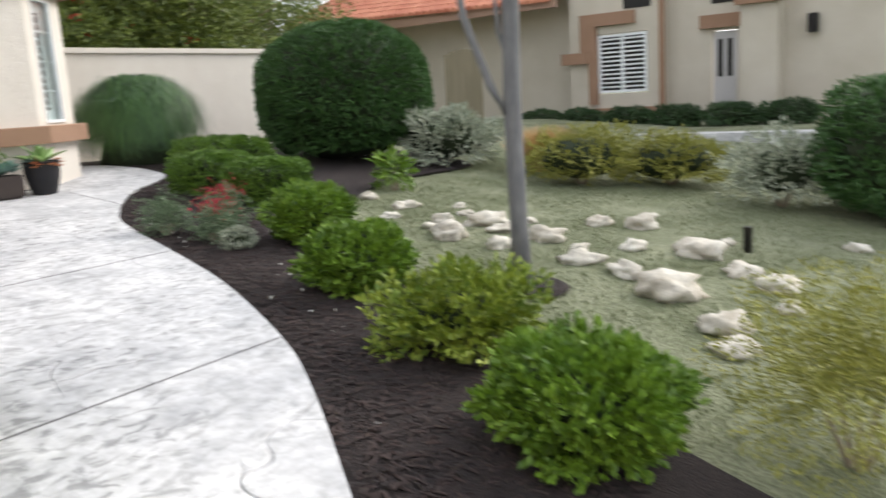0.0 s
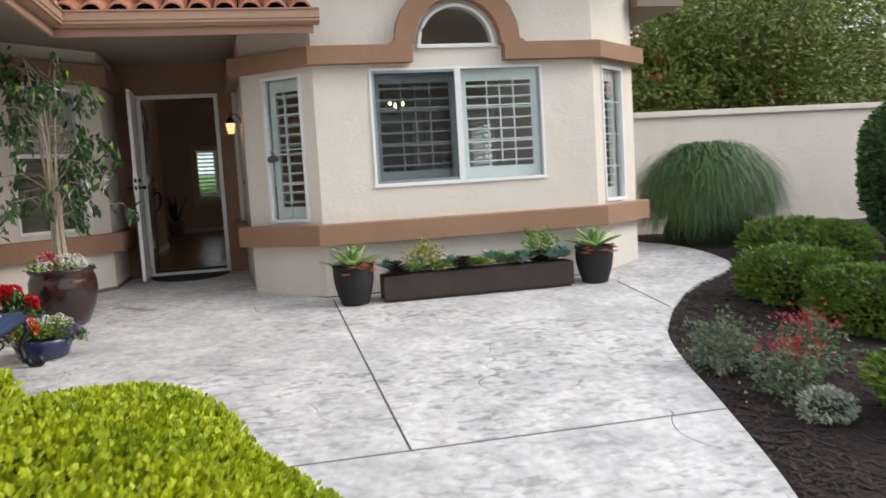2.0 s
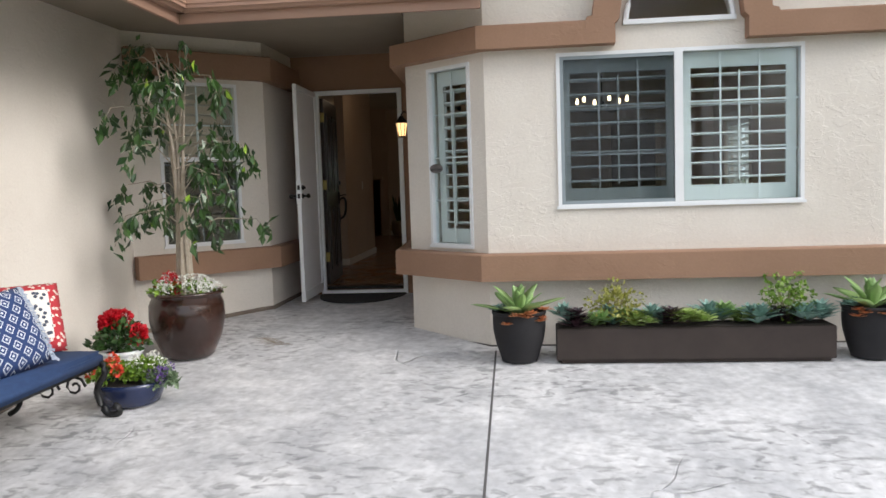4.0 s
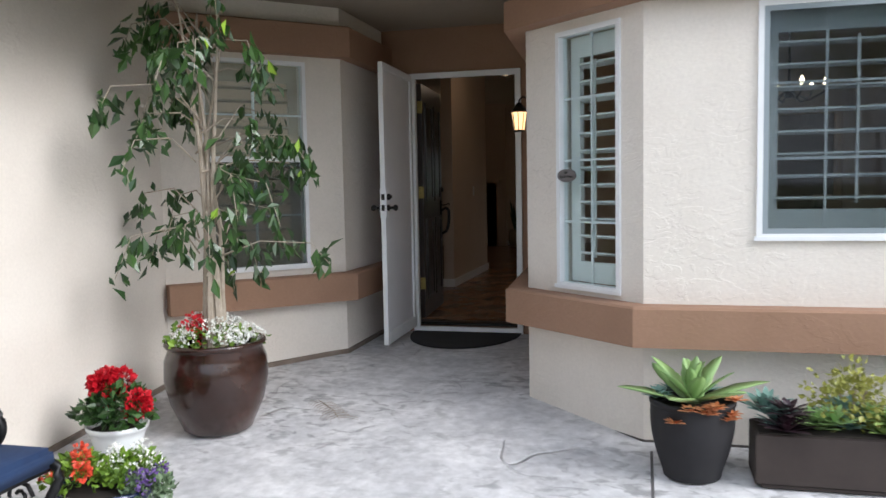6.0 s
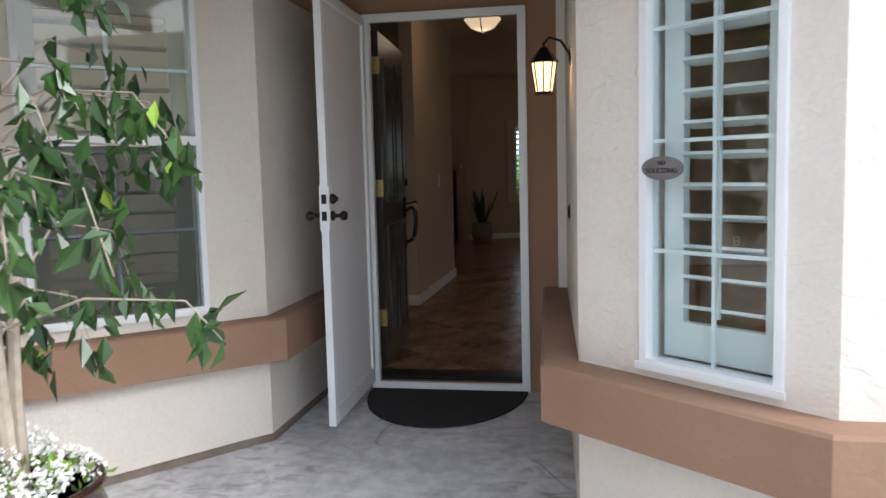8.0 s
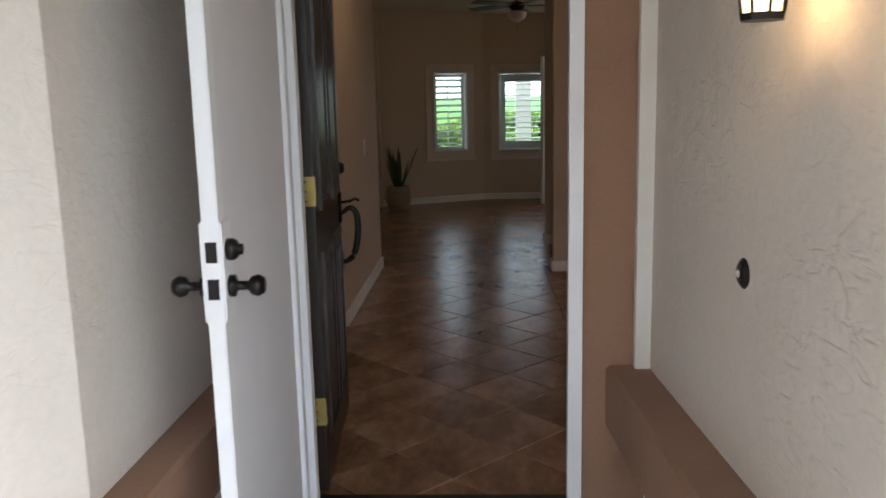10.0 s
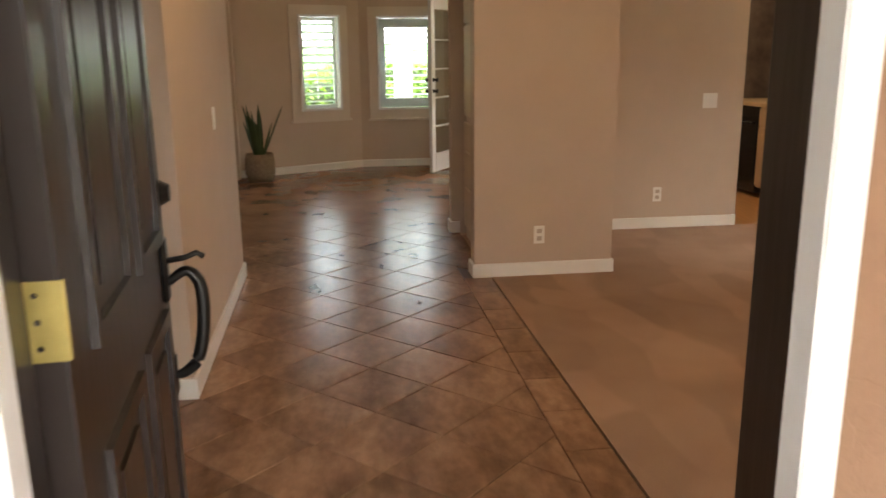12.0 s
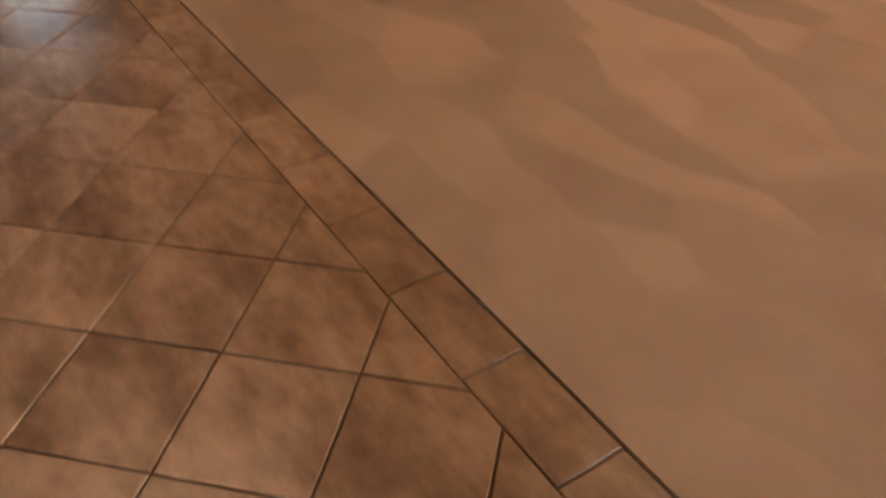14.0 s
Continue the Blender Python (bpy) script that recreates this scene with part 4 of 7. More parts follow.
def blades(name, x, y, n, length, spread, material, label, category="ornamental grass", droop=1.0, width=0.012, seed=0, z=None):
    """A clump of arching grass blades."""
    rng = np.random.default_rng(seed)
    root = thing(name, (x, y, (G(x) if z is None else z) - 0.03), label, category)
    v, f = [], []
    for k in range(n):
        a = rng.uniform(0, 2 * math.pi)
        L = length * rng.uniform(0.75, 1.1)
        out = spread * rng.uniform(0.02, 1.0) ** (0.42 if droop > 1 else 0.6)
        ca, sa = math.cos(a), math.sin(a)
        jit = rng.uniform(0.8, 1.02)
        bx, by = ca * 0.25 * rng.random(), sa * 0.25 * rng.random()
        b0 = len(v)
        for j in range(6):
            s = j / 5
            far = out / spread
            r = out * (s ** 0.9)
            end = min(0.99, 0.5 + 0.49 * far ** 0.7 * jit) if droop > 1 else 0.3
            z_ = L * math.sqrt(max(0.05, 1 - 0.55 * far * far)) * math.sin(math.pi * end * min(s, 1.0)) * (1 if droop > 1 else 0.9)
            wd = width * (1 - s * 0.9)
            v += [(bx + ca * r - sa * wd, by + sa * r + ca * wd, z_), (bx + ca * r + sa * wd, by + sa * r - ca * wd, z_)]
            if j:
                q = b0 + j * 2
                f.append((q - 2, q - 1, q + 1, q))
    me = bpy.data.meshes.new("blades")
    me.from_pydata(v, [], f)
    me.materials.append(material)
    o = new("foliage", me)
    o.parent = root
    return root


def grass_fountain(name, x, y, R, H, n, material, label, seed=0, width=0.007):
    """Long thin blades that rise from one crown, arch over and hang to the ground in loose layers."""
    rng = np.random.default_rng(seed)
    root = thing(name, (x, y, G(x) - 0.03), label, "ornamental grass")
    a = rng.uniform(0, 2 * math.pi, n)
    reach = R * rng.uniform(0.08, 1.0, n) ** 0.55 * rng.uniform(0.85, 1.06, n)
    top = H * np.sqrt(np.clip(1 - 0.45 * (reach / R) ** 2, 0.1, 1)) * rng.uniform(0.82, 1.05, n)
    fall = np.where(rng.random(n) < 0.75, rng.uniform(0.45, 1.0, n), rng.uniform(0.0, 0.4, n)) * (reach / R) ** 0.8
    bx, by = rng.normal(0, 0.12, n), rng.normal(0, 0.12, n)
    twist = rng.normal(0, 0.25, n)
    steps = 8
    v = np.zeros((n, steps, 2, 3))
    for j in range(steps):
        t = j / (steps - 1)
        up = min(1.0, t / 0.55)
        r = reach * (0.55 * up ** 1.5 + (0.45 * (max(0.0, t - 0.55) / 0.45) ** 0.6 if t > 0.55 else 0.0))
        z = top * math.sin(up * math.pi / 2) - top * fall * (max(0.0, t - 0.55) / 0.45) ** 1.6
        ang = a + twist * t
        w = width * (1 - 0.85 * t)
        for side, sg in ((0, -1), (1, 1)):
            v[:, j, side, 0] = bx + np.cos(ang) * r - np.sin(ang) * w * sg
            v[:, j, side, 1] = by + np.sin(ang) * r + np.cos(ang) * w * sg
            v[:, j, side, 2] = z
    i = (np.arange(n) * steps * 2)[:, None] + np.arange(steps - 1)[None, :] * 2
    i = i.reshape(-1)
    me = bpy.data.meshes.new("blades")
    me.from_pydata(v.reshape(-1, 3).tolist(), [], np.stack([i, i + 1, i + 3, i + 2], 1).tolist())
    me.materials.append(material)
    o = new("foliage", me)
    o.parent = root
    part("inner_twig_mass", core_mesh((R * 0.6, R * 0.6, H * 0.55), 2.0), CORE, root, "near-black core for the shade inside the clump")
    return root


grass_fountain("grass_mound", 0.7, 6.95, 0.98, 1.25, 15000, mat("grass_blade", (0.008, 0.035, 0.012, 1), (0.10, 0.22, 0.05, 1), 0.5, 3, island=0.9), "dense green weeping ornamental grass mound", seed=3)
blades("straw_grass", 5.95, 9.75, 3500, 0.8, 0.5, STRAW, "straw-coloured feathery grass clump", droop=0.9, seed=4, width=0.006)


def backdrop_tree(name, x, y, h, r, seed, label, n=9000, z=0.0, material=TREEGREEN, trunk=0.12, size=0.13, k_flowers=0):
    rng = random.Random(seed)
    root = thing(name, (x, y, z), label, "tree")
    bm = bmesh.new()
    tube(bm, [(0, 0, -0.1), (0.05, 0.03, h * 0.3), (0.0, 0.1, h * 0.65)], [trunk, trunk * 0.8, trunk * 0.5], 8)
    pts, nrm = [], []
    for k in range(11):
        a, q = rng.uniform(0, 6.28), rng.uniform(0.15, 0.8)
        c = (math.cos(a) * r * q, math.sin(a) * r * q, h * rng.uniform(0.38, 0.92))
        tube(bm, [(0, 0.03, h * 0.3), (c[0] * 0.5, c[1] * 0.5, (h * 0.35 + c[2]) / 2), c], [trunk * 0.5, trunk * 0.3, 0.02], 5)
        s = r * rng.uniform(0.35, 0.6)
        p, m_ = shell(c, (s, s, s * 0.75), n // 11, seed * 20 + k, low=-1, depth=0.7, lump=0.3)
        pts.append(p)
        nrm.append(m_)
    part("trunk", bm, TWIG, root)
    me = leaf_cloud(np.concatenate(pts), np.concatenate(nrm), size, 0.5, 0.9, seed)
    me.materials.append(material)
    o = new("crown", me)
    o.parent = root
    if k_flowers:
        rr = np.random.default_rng(seed)
        q = np.concatenate(pts)[rr.integers(0, n - 20, k_flowers)] * 1.03
        for c in q:
            p, m_ = shell(tuple(c), (0.05, 0.05, 0.05), 14, int(abs(c[0]) * 999), low=-1, depth=0.2)
            me = leaf_cloud(p, m_, 0.09, 0.9, 0.3, 1)
            me.materials.append(RED)
            fl = new("flower", me)
            fl.parent = root
            tagged(fl, "bright red flower")
    return root


for k, (x, y, h, r) in enumerate([(-5.0, 9.3, 3.9, 1.8), (-4.2, 11.0, 4.6, 2.3), (-6.0, 13.2, 6.0, 3.0), (-10, 13, 6.5, 3.0), (-8, 17, 6.5, 3.2)]):
    backdrop_tree("garden_tree", x, y, h, r, 31 + k, "leafy green tree with red flowers behind the garden wall" if k < 2 else "leafy green tree behind the garden wall", n=16000, k_flowers=24 if k < 2 else 0)


# lawn tree
def lawn_tree():
    root = thing("lawn_tree", (8.75, 4.75, G(8.75) - 0.05), "young grey-barked tree with bare lower trunk on the lawn", "tree")
    bm = bmesh.new()
    tube(bm, [(0, 0, -0.05), (-0.01, 0, 0.5), (-0.02, 0.0, 1.25), (0.0, 0.02, 2.4), (0.03, 0.0, 3.6)], [0.075, 0.06, 0.06, 0.055, 0.03], 10)
    tube(bm, [(-0.02, 0, 1.1), (-0.1, -0.12, 1.35), (-0.2, -0.25, 1.8), (-0.25, -0.3, 2.5)], [0.03, 0.028, 0.025, 0.015], 7)
    tube(bm, [(-0.02, 0, 1.5), (-0.08, -0.04, 1.7), (-0.05, -0.12, 2.2)], [0.02, 0.015, 0.01], 6)
    part("trunk", bm, BARK, root, "smooth pale grey trunk", smooth=True)
    p, nn = shell((0, 0, 3.6), (1.2, 1.2, 0.9), 5000, 5, low=-1, depth=0.8, lump=0.3)
    me = leaf_cloud(p, nn, 0.08, 0.5, 1.0, 5)
    me.materials.append(TREEGREEN)
    o = new("crown", me)
    o.parent = root


lawn_tree()

def lawn_tufts():
    rng = np.random.default_rng(5)
    pts = []
    fx, fy = [-p[0] for p in far_edge if p[0] > 4.6], [p[1] for p in far_edge if p[0] > 4.6]
    while len(pts) < 70000:
        x, y = rng.uniform(4.0, 12.5), rng.uniform(3.2, 11.5)
        if y < float(np.interp(-x, fx, fy)) + 0.03:
            continue
        if noise.noise(Vector((x * 1.3, y * 1.3, 0))) < rng.uniform(-0.7, 0.35):
            continue
        pts.append((x, y, G(x) - 0.065))
    me = leaf_cloud(pts, np.tile((0, 0, 1.0), (len(pts), 1)), 0.032, 0.3, 0.8, 9)
    me.materials.append(mat("lawn_blade", (0.15, 0.18, 0.09, 1), (0.30, 0.32, 0.19, 1), 0.8, 3, island=0.7))
    tagged(new("lawn_tufts", me), "grey-green low ground cover tufts on the lawn", "ground cover", kind="stuff")


lawn_tufts()

# ---- neighbouring house ----
def neighbour():
    root = thing("neighbour_house", (0, 19, -0.4), "beige stucco neighbouring house with brown trim and clay tile roof", "house")
    m, _ = along((0, 0), (1, 0))
    # stucco toned darker than the near house, for the shade under its eaves
    coat = mat("aged_stucco", (0.46, 0.41, 0.33, 1), (0.53, 0.48, 0.40, 1), 0.9, 1.0, bump=0.3, bscale=14)
    def wl(name, x0, x1, y, z1, holes=(), y1=None):
        return wall(name, (x0, y), (x1, y), -0.2, z1, 0.3, coat, [(h[0] - x0, h[1] - x0, h[2], h[3]) for h in holes], parent=root)
    wl("wall", -8, 1.2, 0.5, 3.6)
    wl("wall", 1.2, 3.7, 0.0, 6, [(1.98, 3.3, 0.85, 2.3)])
    wl("wall", 3.7, 5.6, 0.3, 6, [(4.75, 5.35, 0.05, 2.15)])
    wl("wall", 5.6, 6.4, -0.3, 6)
    wl("wall", 6.4, 16, 0.2, 6)
    part("wall", boxes((1.2, 1.5, 0.3, 0.8, -0.2, 6), (3.4, 3.7, 0.3, 0.6, -0.2, 6), (5.6, 5.9, 0.0, 0.6, -0.2, 6), (6.1, 6.4, 0.0, 0.5, -0.2, 6)), coat, root)
    part("upper_window", boxes((2.7, 3.4, -0.02, 0.0, 2.85, 3.6), (4.75, 5.35, 0.28, 0.3, 2.75, 3.6)), DARK, root)
    w = part("window", boxes((2.0, 3.28, 0.05, 0.1, 0.87, 2.28)), DARK, root)
    bm = boxes((2.0, 3.28, 0.0, 0.04, 0.87, 0.93), (2.0, 3.28, 0.0, 0.04, 2.22, 2.28), (2.0, 2.06, 0.0, 0.04, 0.93, 2.22), (3.22, 3.28, 0.0, 0.04, 0.93, 2.22), (2.61, 2.67, 0.0, 0.04, 0.93, 2.22))
    part("window_frame", bm, WHITE, w)
    bm = bmesh.new()
    for k in range(12):
        box(bm, 2.06, 3.22, 0.015, 0.03, 0.99 + k * 0.105, 1.03 + k * 0.105)
    part("shutter", bm, SHUTTER, w)
    d = part("door", boxes((4.78, 5.32, 0.34, 0.38, 0.05, 2.12)), mat("faded_door", (0.45, 0.43, 0.42, 1), None, 0.5), root)
    part("door_glass", boxes((4.88, 5.0, 0.33, 0.34, 1.1, 1.95), (5.1, 5.22, 0.33, 0.34, 1.1, 1.95)), DARK, d)
    part("trim", boxes((1.2, 4.1, -0.13, 0.0, 0.28, 0.5), (1.0, 1.75, -0.12, 0.0, 1.62, 1.9), (1.55, 1.98, -0.12, 0.0, 1.9, 2.5), (1.55, 3.0, -0.12, 0.0, 2.5, 2.8), (1.76, 1.98, -0.1, -0.0, 0.6, 1.9), (4.5, 5.55, 0.18, 0.3, 2.2, 2.5), (5.5, 6.6, -0.42, -0.3, 2.6, 2.9)), BAND, root)
    part("lamp", boxes((6.9, 7.1, 0.0, 0.2, 1.9, 2.3), bevel=0.02), BLACKM, root)
    part("drainpipe", boxes((3.62, 3.74, -0.08, 0.0, 0.2, 5)), BAND, root)
    # low roof on the garage part
    bm = bmesh.new()
    vs = [bm.verts.new(p) for p in ((-9, -0.6, 3.5), (1.15, -0.6, 3.2), (1.15, 3.5, 4.9), (-9, 3.5, 5.2))]
    bm.faces.new(vs)
    part("roof", bm, FASCIA, root)
    bm = bmesh.new()
    n = 8
    for row in range(10):
        for k in range(39):
            x, y, z = -8.85 + k * 0.257, -0.72 + row * 0.42, 3.47 - k * 0.0076 + row * 0.17
            ends = []
            for u, r in ((0.0, 0.125), (0.46, 0.10)):
                ends.append([bm.verts.new((x + r * math.cos(math.pi * i / n), y + u, z + u * 0.415 + r * 0.9 * math.sin(math.pi * i / n))) for i in range(n + 1)])
            for i in range(n):
                bm.faces.new((ends[0][i], ends[1][i], ends[1][i + 1], ends[0][i + 1]))
            bm.faces.new(ends[0])
    tagged(part("roof_tiles", bm, mat("neighbour_clay", (0.34, 0.10, 0.055, 1), (0.52, 0.22, 0.13, 1), 0.85, 5, island=0.6), root), kind="stuff")
    part("fascia", boxes((-9, 1.15, -0.6, -0.5, 3.05, 3.3)), FASCIA, root)
    gate = thing("wood_gate", (-0.95, 16.5, -0.1), "weathered wooden side gate", "gate")
    wood = mat("weathered_wood", (0.20, 0.17, 0.11, 1), (0.28, 0.24, 0.17, 1), 0.9, 6, stretch=(1, 1, 0.1))
    for k in range(7):
        part("board", boxes((k * 0.16, k * 0.16 + 0.15, 0, 0.03, 0, 1.75 + 0.1 * math.sin(k / 6 * math.pi))), wood, gate)


neighbour()

# ---- inside ----
FZ = 0.06
CZ = 2.75
link("floor_base", boxes((-9.7, -0.005, -4, 1.332, -0.1, FZ - 0.008)), GROUT, label="dark grout bed of the tile floor", kind="structure")
link("carpet", boxes((-5.4, -0.16, 1.334, 5.28, -0.1, FZ + 0.004)), CARPET, label="tan textured carpet with brushed marks", kind="structure")
link("carpet_bay", plate([(-0.16, 1.34), (1.7, 1.34), (2.15, 1.9), (2.15, 4.7), (1.6, 5.4), (-0.16, 5.4)], -0.1, FZ + 0.004), CARPET, label="tan carpet in the bay", kind="structure")
link("kitchen_floor", boxes((-9.7, -5.4, 1.334, 5.44, -0.1, FZ - 0.009)), mat("oak_floor", (0.45, 0.22, 0.08, 1), (0.55, 0.3, 0.12, 1), 0.3, 4, stretch=(1, 8, 1)), label="warm wooden kitchen floor", kind="structure")
link("ceiling", boxes((-9.75, -0.16, -4, 5.44, CZ, CZ + 0.1)), CEIL, label="beige painted ceiling", kind="structure")
link("ceiling_bay", plate([(-0.16, 1.34), (1.7, 1.34), (2.17, 1.9), (2.17, 4.7), (1.6, 5.3), (-0.16, 5.3)], CZ, CZ + 0.1), CEIL, label="bay ceiling", kind="structure")


def inwall(name, p0, p1, holes=(), thick=0.12, z1=CZ, skirt=False, z0=-0.05):
    wall(name, p0, p1, z0, z1, thick, INWALL, holes)
    if skirt:
        band("baseboard", [p0, p1], FZ, FZ + 0.09, 0.015, INWHITE, label="white painted baseboard")


inwall("wall_hall", (-2.5, -0.38), (-4.45, -0.38), thick=-0.12 + 0.0001, skirt=False)
bm = boxes((-4.465, -2.485, -0.395, -0.245, FZ, FZ + 0.09))
link("baseboard_hall", bm, INWHITE, label="white painted baseboard", kind="structure")
link("column_wall", boxes((-4.3, -4.155, 1.22, 2.125, 0, CZ)), INWALL, label="tan painted wall end between hall and dining room", kind="structure")
link("baseboard_column", boxes((-4.315, -4.14, 1.205, 2.14, FZ, FZ + 0.09), bevel=0.005), INWHITE, label="white painted baseboard", kind="structure")
link("wall_pantry", boxes((-5.4, -4.3, 2.0, 2.125, -0.05, CZ)), INWALL, label="tan wall between the cabinets and the dining room", kind="structure")
link("wall_dining", boxes((-5.52, -5.4, 2.0, 3.61, -0.05, CZ)), INWALL, label="tan dining room wall", kind="structure")
link("wall_dining_corner", boxes((-5.52, -5.4, 4.42, 5.28, -0.05, CZ)), INWALL, label="tan dining room wall beside the kitchen opening", kind="structure")
link("baseboard_dining", boxes((-5.4, -5.385, 2.13, 3.61, FZ, FZ + 0.09), (-5.4, -5.385, 4.42, 5.26, FZ, FZ + 0.09)), INWHITE, label="white painted baseboard", kind="structure")
link("header_kitchen", boxes((-5.52, -5.4, 3.61, 4.45, 2.1, CZ)), INWALL, label="wall above the kitchen opening", kind="structure")
inwall("wall_dining_side", (1.6, 5.276), (-5.4, 5.276), [(4.82, 6.2, 0.66, 1.95)], thick=0.003)
band("baseboard", [(-5.4, 5.273), (1.6, 5.273)], FZ, FZ + 0.09, 0.015, INWHITE, label="white painted baseboard")
link("wall_passage_end", boxes((-5.65, -5.53, 1.27, 2.0, 0, CZ)), INWALL, label="tan wall beside the passage", kind="structure")
link("baseboard_passage", boxes((-5.665, -5.515, 1.255, 1.335, FZ, FZ + 0.09)), INWHITE, label="white painted baseboard", kind="structure")
link("wall_living_side", boxes((-9.7, -0.16, -4.1, -4.0, 0, CZ)), INWALL, label="living room side wall", kind="structure")
link("wall_foyer_side", boxes((-0.28, -0.165, -4.0, -0.24, 0, CZ)), INWALL, label="foyer wall beside the entrance", kind="structure")

# far wall with two windows
FW = [(-8.9, -3.9), (-8.9, -0.75), (-9.15, -0.2), (-9.6, 0.7), (-9.6, 3.6)]
wall("wall_far_left", FW[1], FW[0], 0, CZ, 0.12, INWALL)
link("wall_far_bend", plate([FW[1], FW[2], (FW[2][0] - 0.12, FW[2][1]), (FW[1][0] - 0.12, FW[1][1])], 0, CZ), INWALL, kind="structure", label="tan bend of the far wall")
wall("wall_far_a", FW[3], FW[2], 0, CZ, -0.12, INWALL, [(0.28, 0.82, 0.8, 1.93)])
wall("wall_far_b", FW[4], FW[3], 0, CZ, -0.12, INWALL, [(1.95, 2.68, 0.78, 1.92)])
window("window_living", FW[3], FW[2], 0.28, 0.82, 0.8, 1.93, cols=1, rows=1, slats=11, setback=-0.05, st=0.045, edge=0.07, lean=-22, label="bright living room window with shutters")
window("window_living_b", FW[4], FW[3], 1.95, 2.68, 0.78, 1.92, cols=1, rows=1, slats=11, setback=-0.05, label="bright living room window with shutters")
band("baseboard_far", [FW[1], FW[2], FW[3], FW[4]], FZ, FZ + 0.09, 0.015, INWHITE, label="white painted baseboard")


# ---- entrance ----
def entrance():
    y0, y1 = 0.0, 0.921
    fr = new("door_frame")
    tagged(fr, "white metal door frame with a low sill", "door frame", kind="structure")
    part("jamb", boxes((-0.02, 0.03, y0, y0 + 0.045, 0.02, 2.095), bevel=0.003), WHITE, fr)
    part("jamb", boxes((-0.02, 0.03, y1 - 0.045, y1, 0.02, 2.095), bevel=0.003), WHITE, fr)
    part("head", boxes((-0.02, 0.03, y0, y1, 2.095, 2.14), bevel=0.003), WHITE, fr)
    part("sill", boxes((-0.02, 0.035, y0, y1, 0.0, 0.045), bevel=0.003), WHITE, fr)
    part("threshold", boxes((-0.17, -0.021, y0, y1, 0.0, 0.075), bevel=0.01), BLACKM, fr, "dark metal threshold")
    part("inner_jamb", boxes((-0.16, -0.021, y0 + 0.0, y0 + 0.008, 0.075, 2.1), (-0.16, -0.021, y1 - 0.016, y1, 0.075, 2.1)), DOORW, fr, "dark stained inner jamb")

    # open screen door
    m, length = along((0.045, 0.008), (0.875, 0.035))
    sd = new("screen_door")
    sd.matrix_world = m @ Matrix.Translation((0, 0, 0.05))
    tagged(sd, "open white security screen door", "screen door")
    L = length
    h = 2.07
    part("door_frame", boxes((0, 0.05, -0.018, 0.018, 0, h), (L - 0.05, L, -0.018, 0.018, 0, h), (0.05, L - 0.05, -0.018, 0.018, 0, 0.09), (0.05, L - 0.05, -0.018, 0.018, h - 0.05, h), bevel=0.003), WHITE, sd)
    part("mesh_panel", boxes((0.05, L - 0.05, -0.004, 0.004, 0.09, h - 0.05)), mat("white_mesh", (0.76, 0.76, 0.77, 1), (0.70, 0.70, 0.72, 1), 0.6, 2, bump=0.4, bscale=500, bdist=0.001), sd, "fine white perforated mesh")
    part("lock_plate", boxes((L - 0.075, L + 0.002, -0.024, 0.024, 0.94, 1.16), bevel=0.004), WHITE, sd)
    for z, r in ((1.095, 0.022), (1.015, 0.024)):
        bm = lathe([(r, 0), (r, 0.012), (r * 0.45, 0.016), (r * 0.4, 0.04), (r * 0.85, 0.048), (r, 0.062), (r * 0.7, 0.075)], 20)
        if z > 1.05:
            bm.free()
            bm = lathe([(0.024, 0), (0.024, 0.012), (0.02, 0.02), (0.012, 0.024), (0.012, 0.032), (0.004, 0.034)], 20)
        bmesh.ops.transform(bm, matrix=Matrix.Translation((L - 0.038, 0.024, z)) @ Matrix.Rotation(-math.pi / 2, 4, "X"), verts=bm.verts)
        part("knob", bm, BLACKM, sd, "black door knob", smooth=True)
        bm = lathe([(r, 0), (r, 0.012), (r * 0.45, 0.016), (r * 0.4, 0.04), (r * 0.85, 0.048), (r, 0.062), (r * 0.7, 0.075)], 20)
        if z < 1.05:
            bmesh.ops.transform(bm, matrix=Matrix.Translation((L - 0.038, -0.024, z)) @ Matrix.Rotation(math.pi / 2, 4, "X"), verts=bm.verts)
            part("knob", bm, BLACKM, sd, "black door knob", smooth=True)
        else:
            bm.free()
        part("latch", boxes((L + 0.002, L + 0.004, -0.012, 0.012, z - 0.022, z + 0.022)), BLACKM, sd)

    # open entrance door
    m, length = along((-0.17, 0.045), (-1.06, -0.02))
    md = new("entrance_door")
    md.matrix_world = m @ Matrix.Translation((0, 0, 0.085))
    tagged(md, "open dark-stained wooden entrance door with raised panels", "door")
    L, h = 0.88, 2.0
    part("slab", boxes((0, L, -0.0, 0.045, 0, h), bevel=0.003), DOORW, md)
    for a, b, c, d in ((0.12, 0.42, 0.15, 0.85), (0.5, 0.78, 0.15, 0.85), (0.12, 0.42, 1.0, 1.85), (0.5, 0.78, 1.0, 1.85)):
        part("panel", boxes((a, b, -0.012, 0.0, c, c + 0.03), (a, b, -0.012, 0.0, d - 0.03, d), (a, a + 0.03, -0.012, 0.0, c + 0.03, d - 0.03), (b - 0.03, b, -0.012, 0.0, c + 0.03, d - 0.03), (a + 0.07, b - 0.07, -0.008, 0.0, c + 0.07, d - 0.07)), DOORW, md)
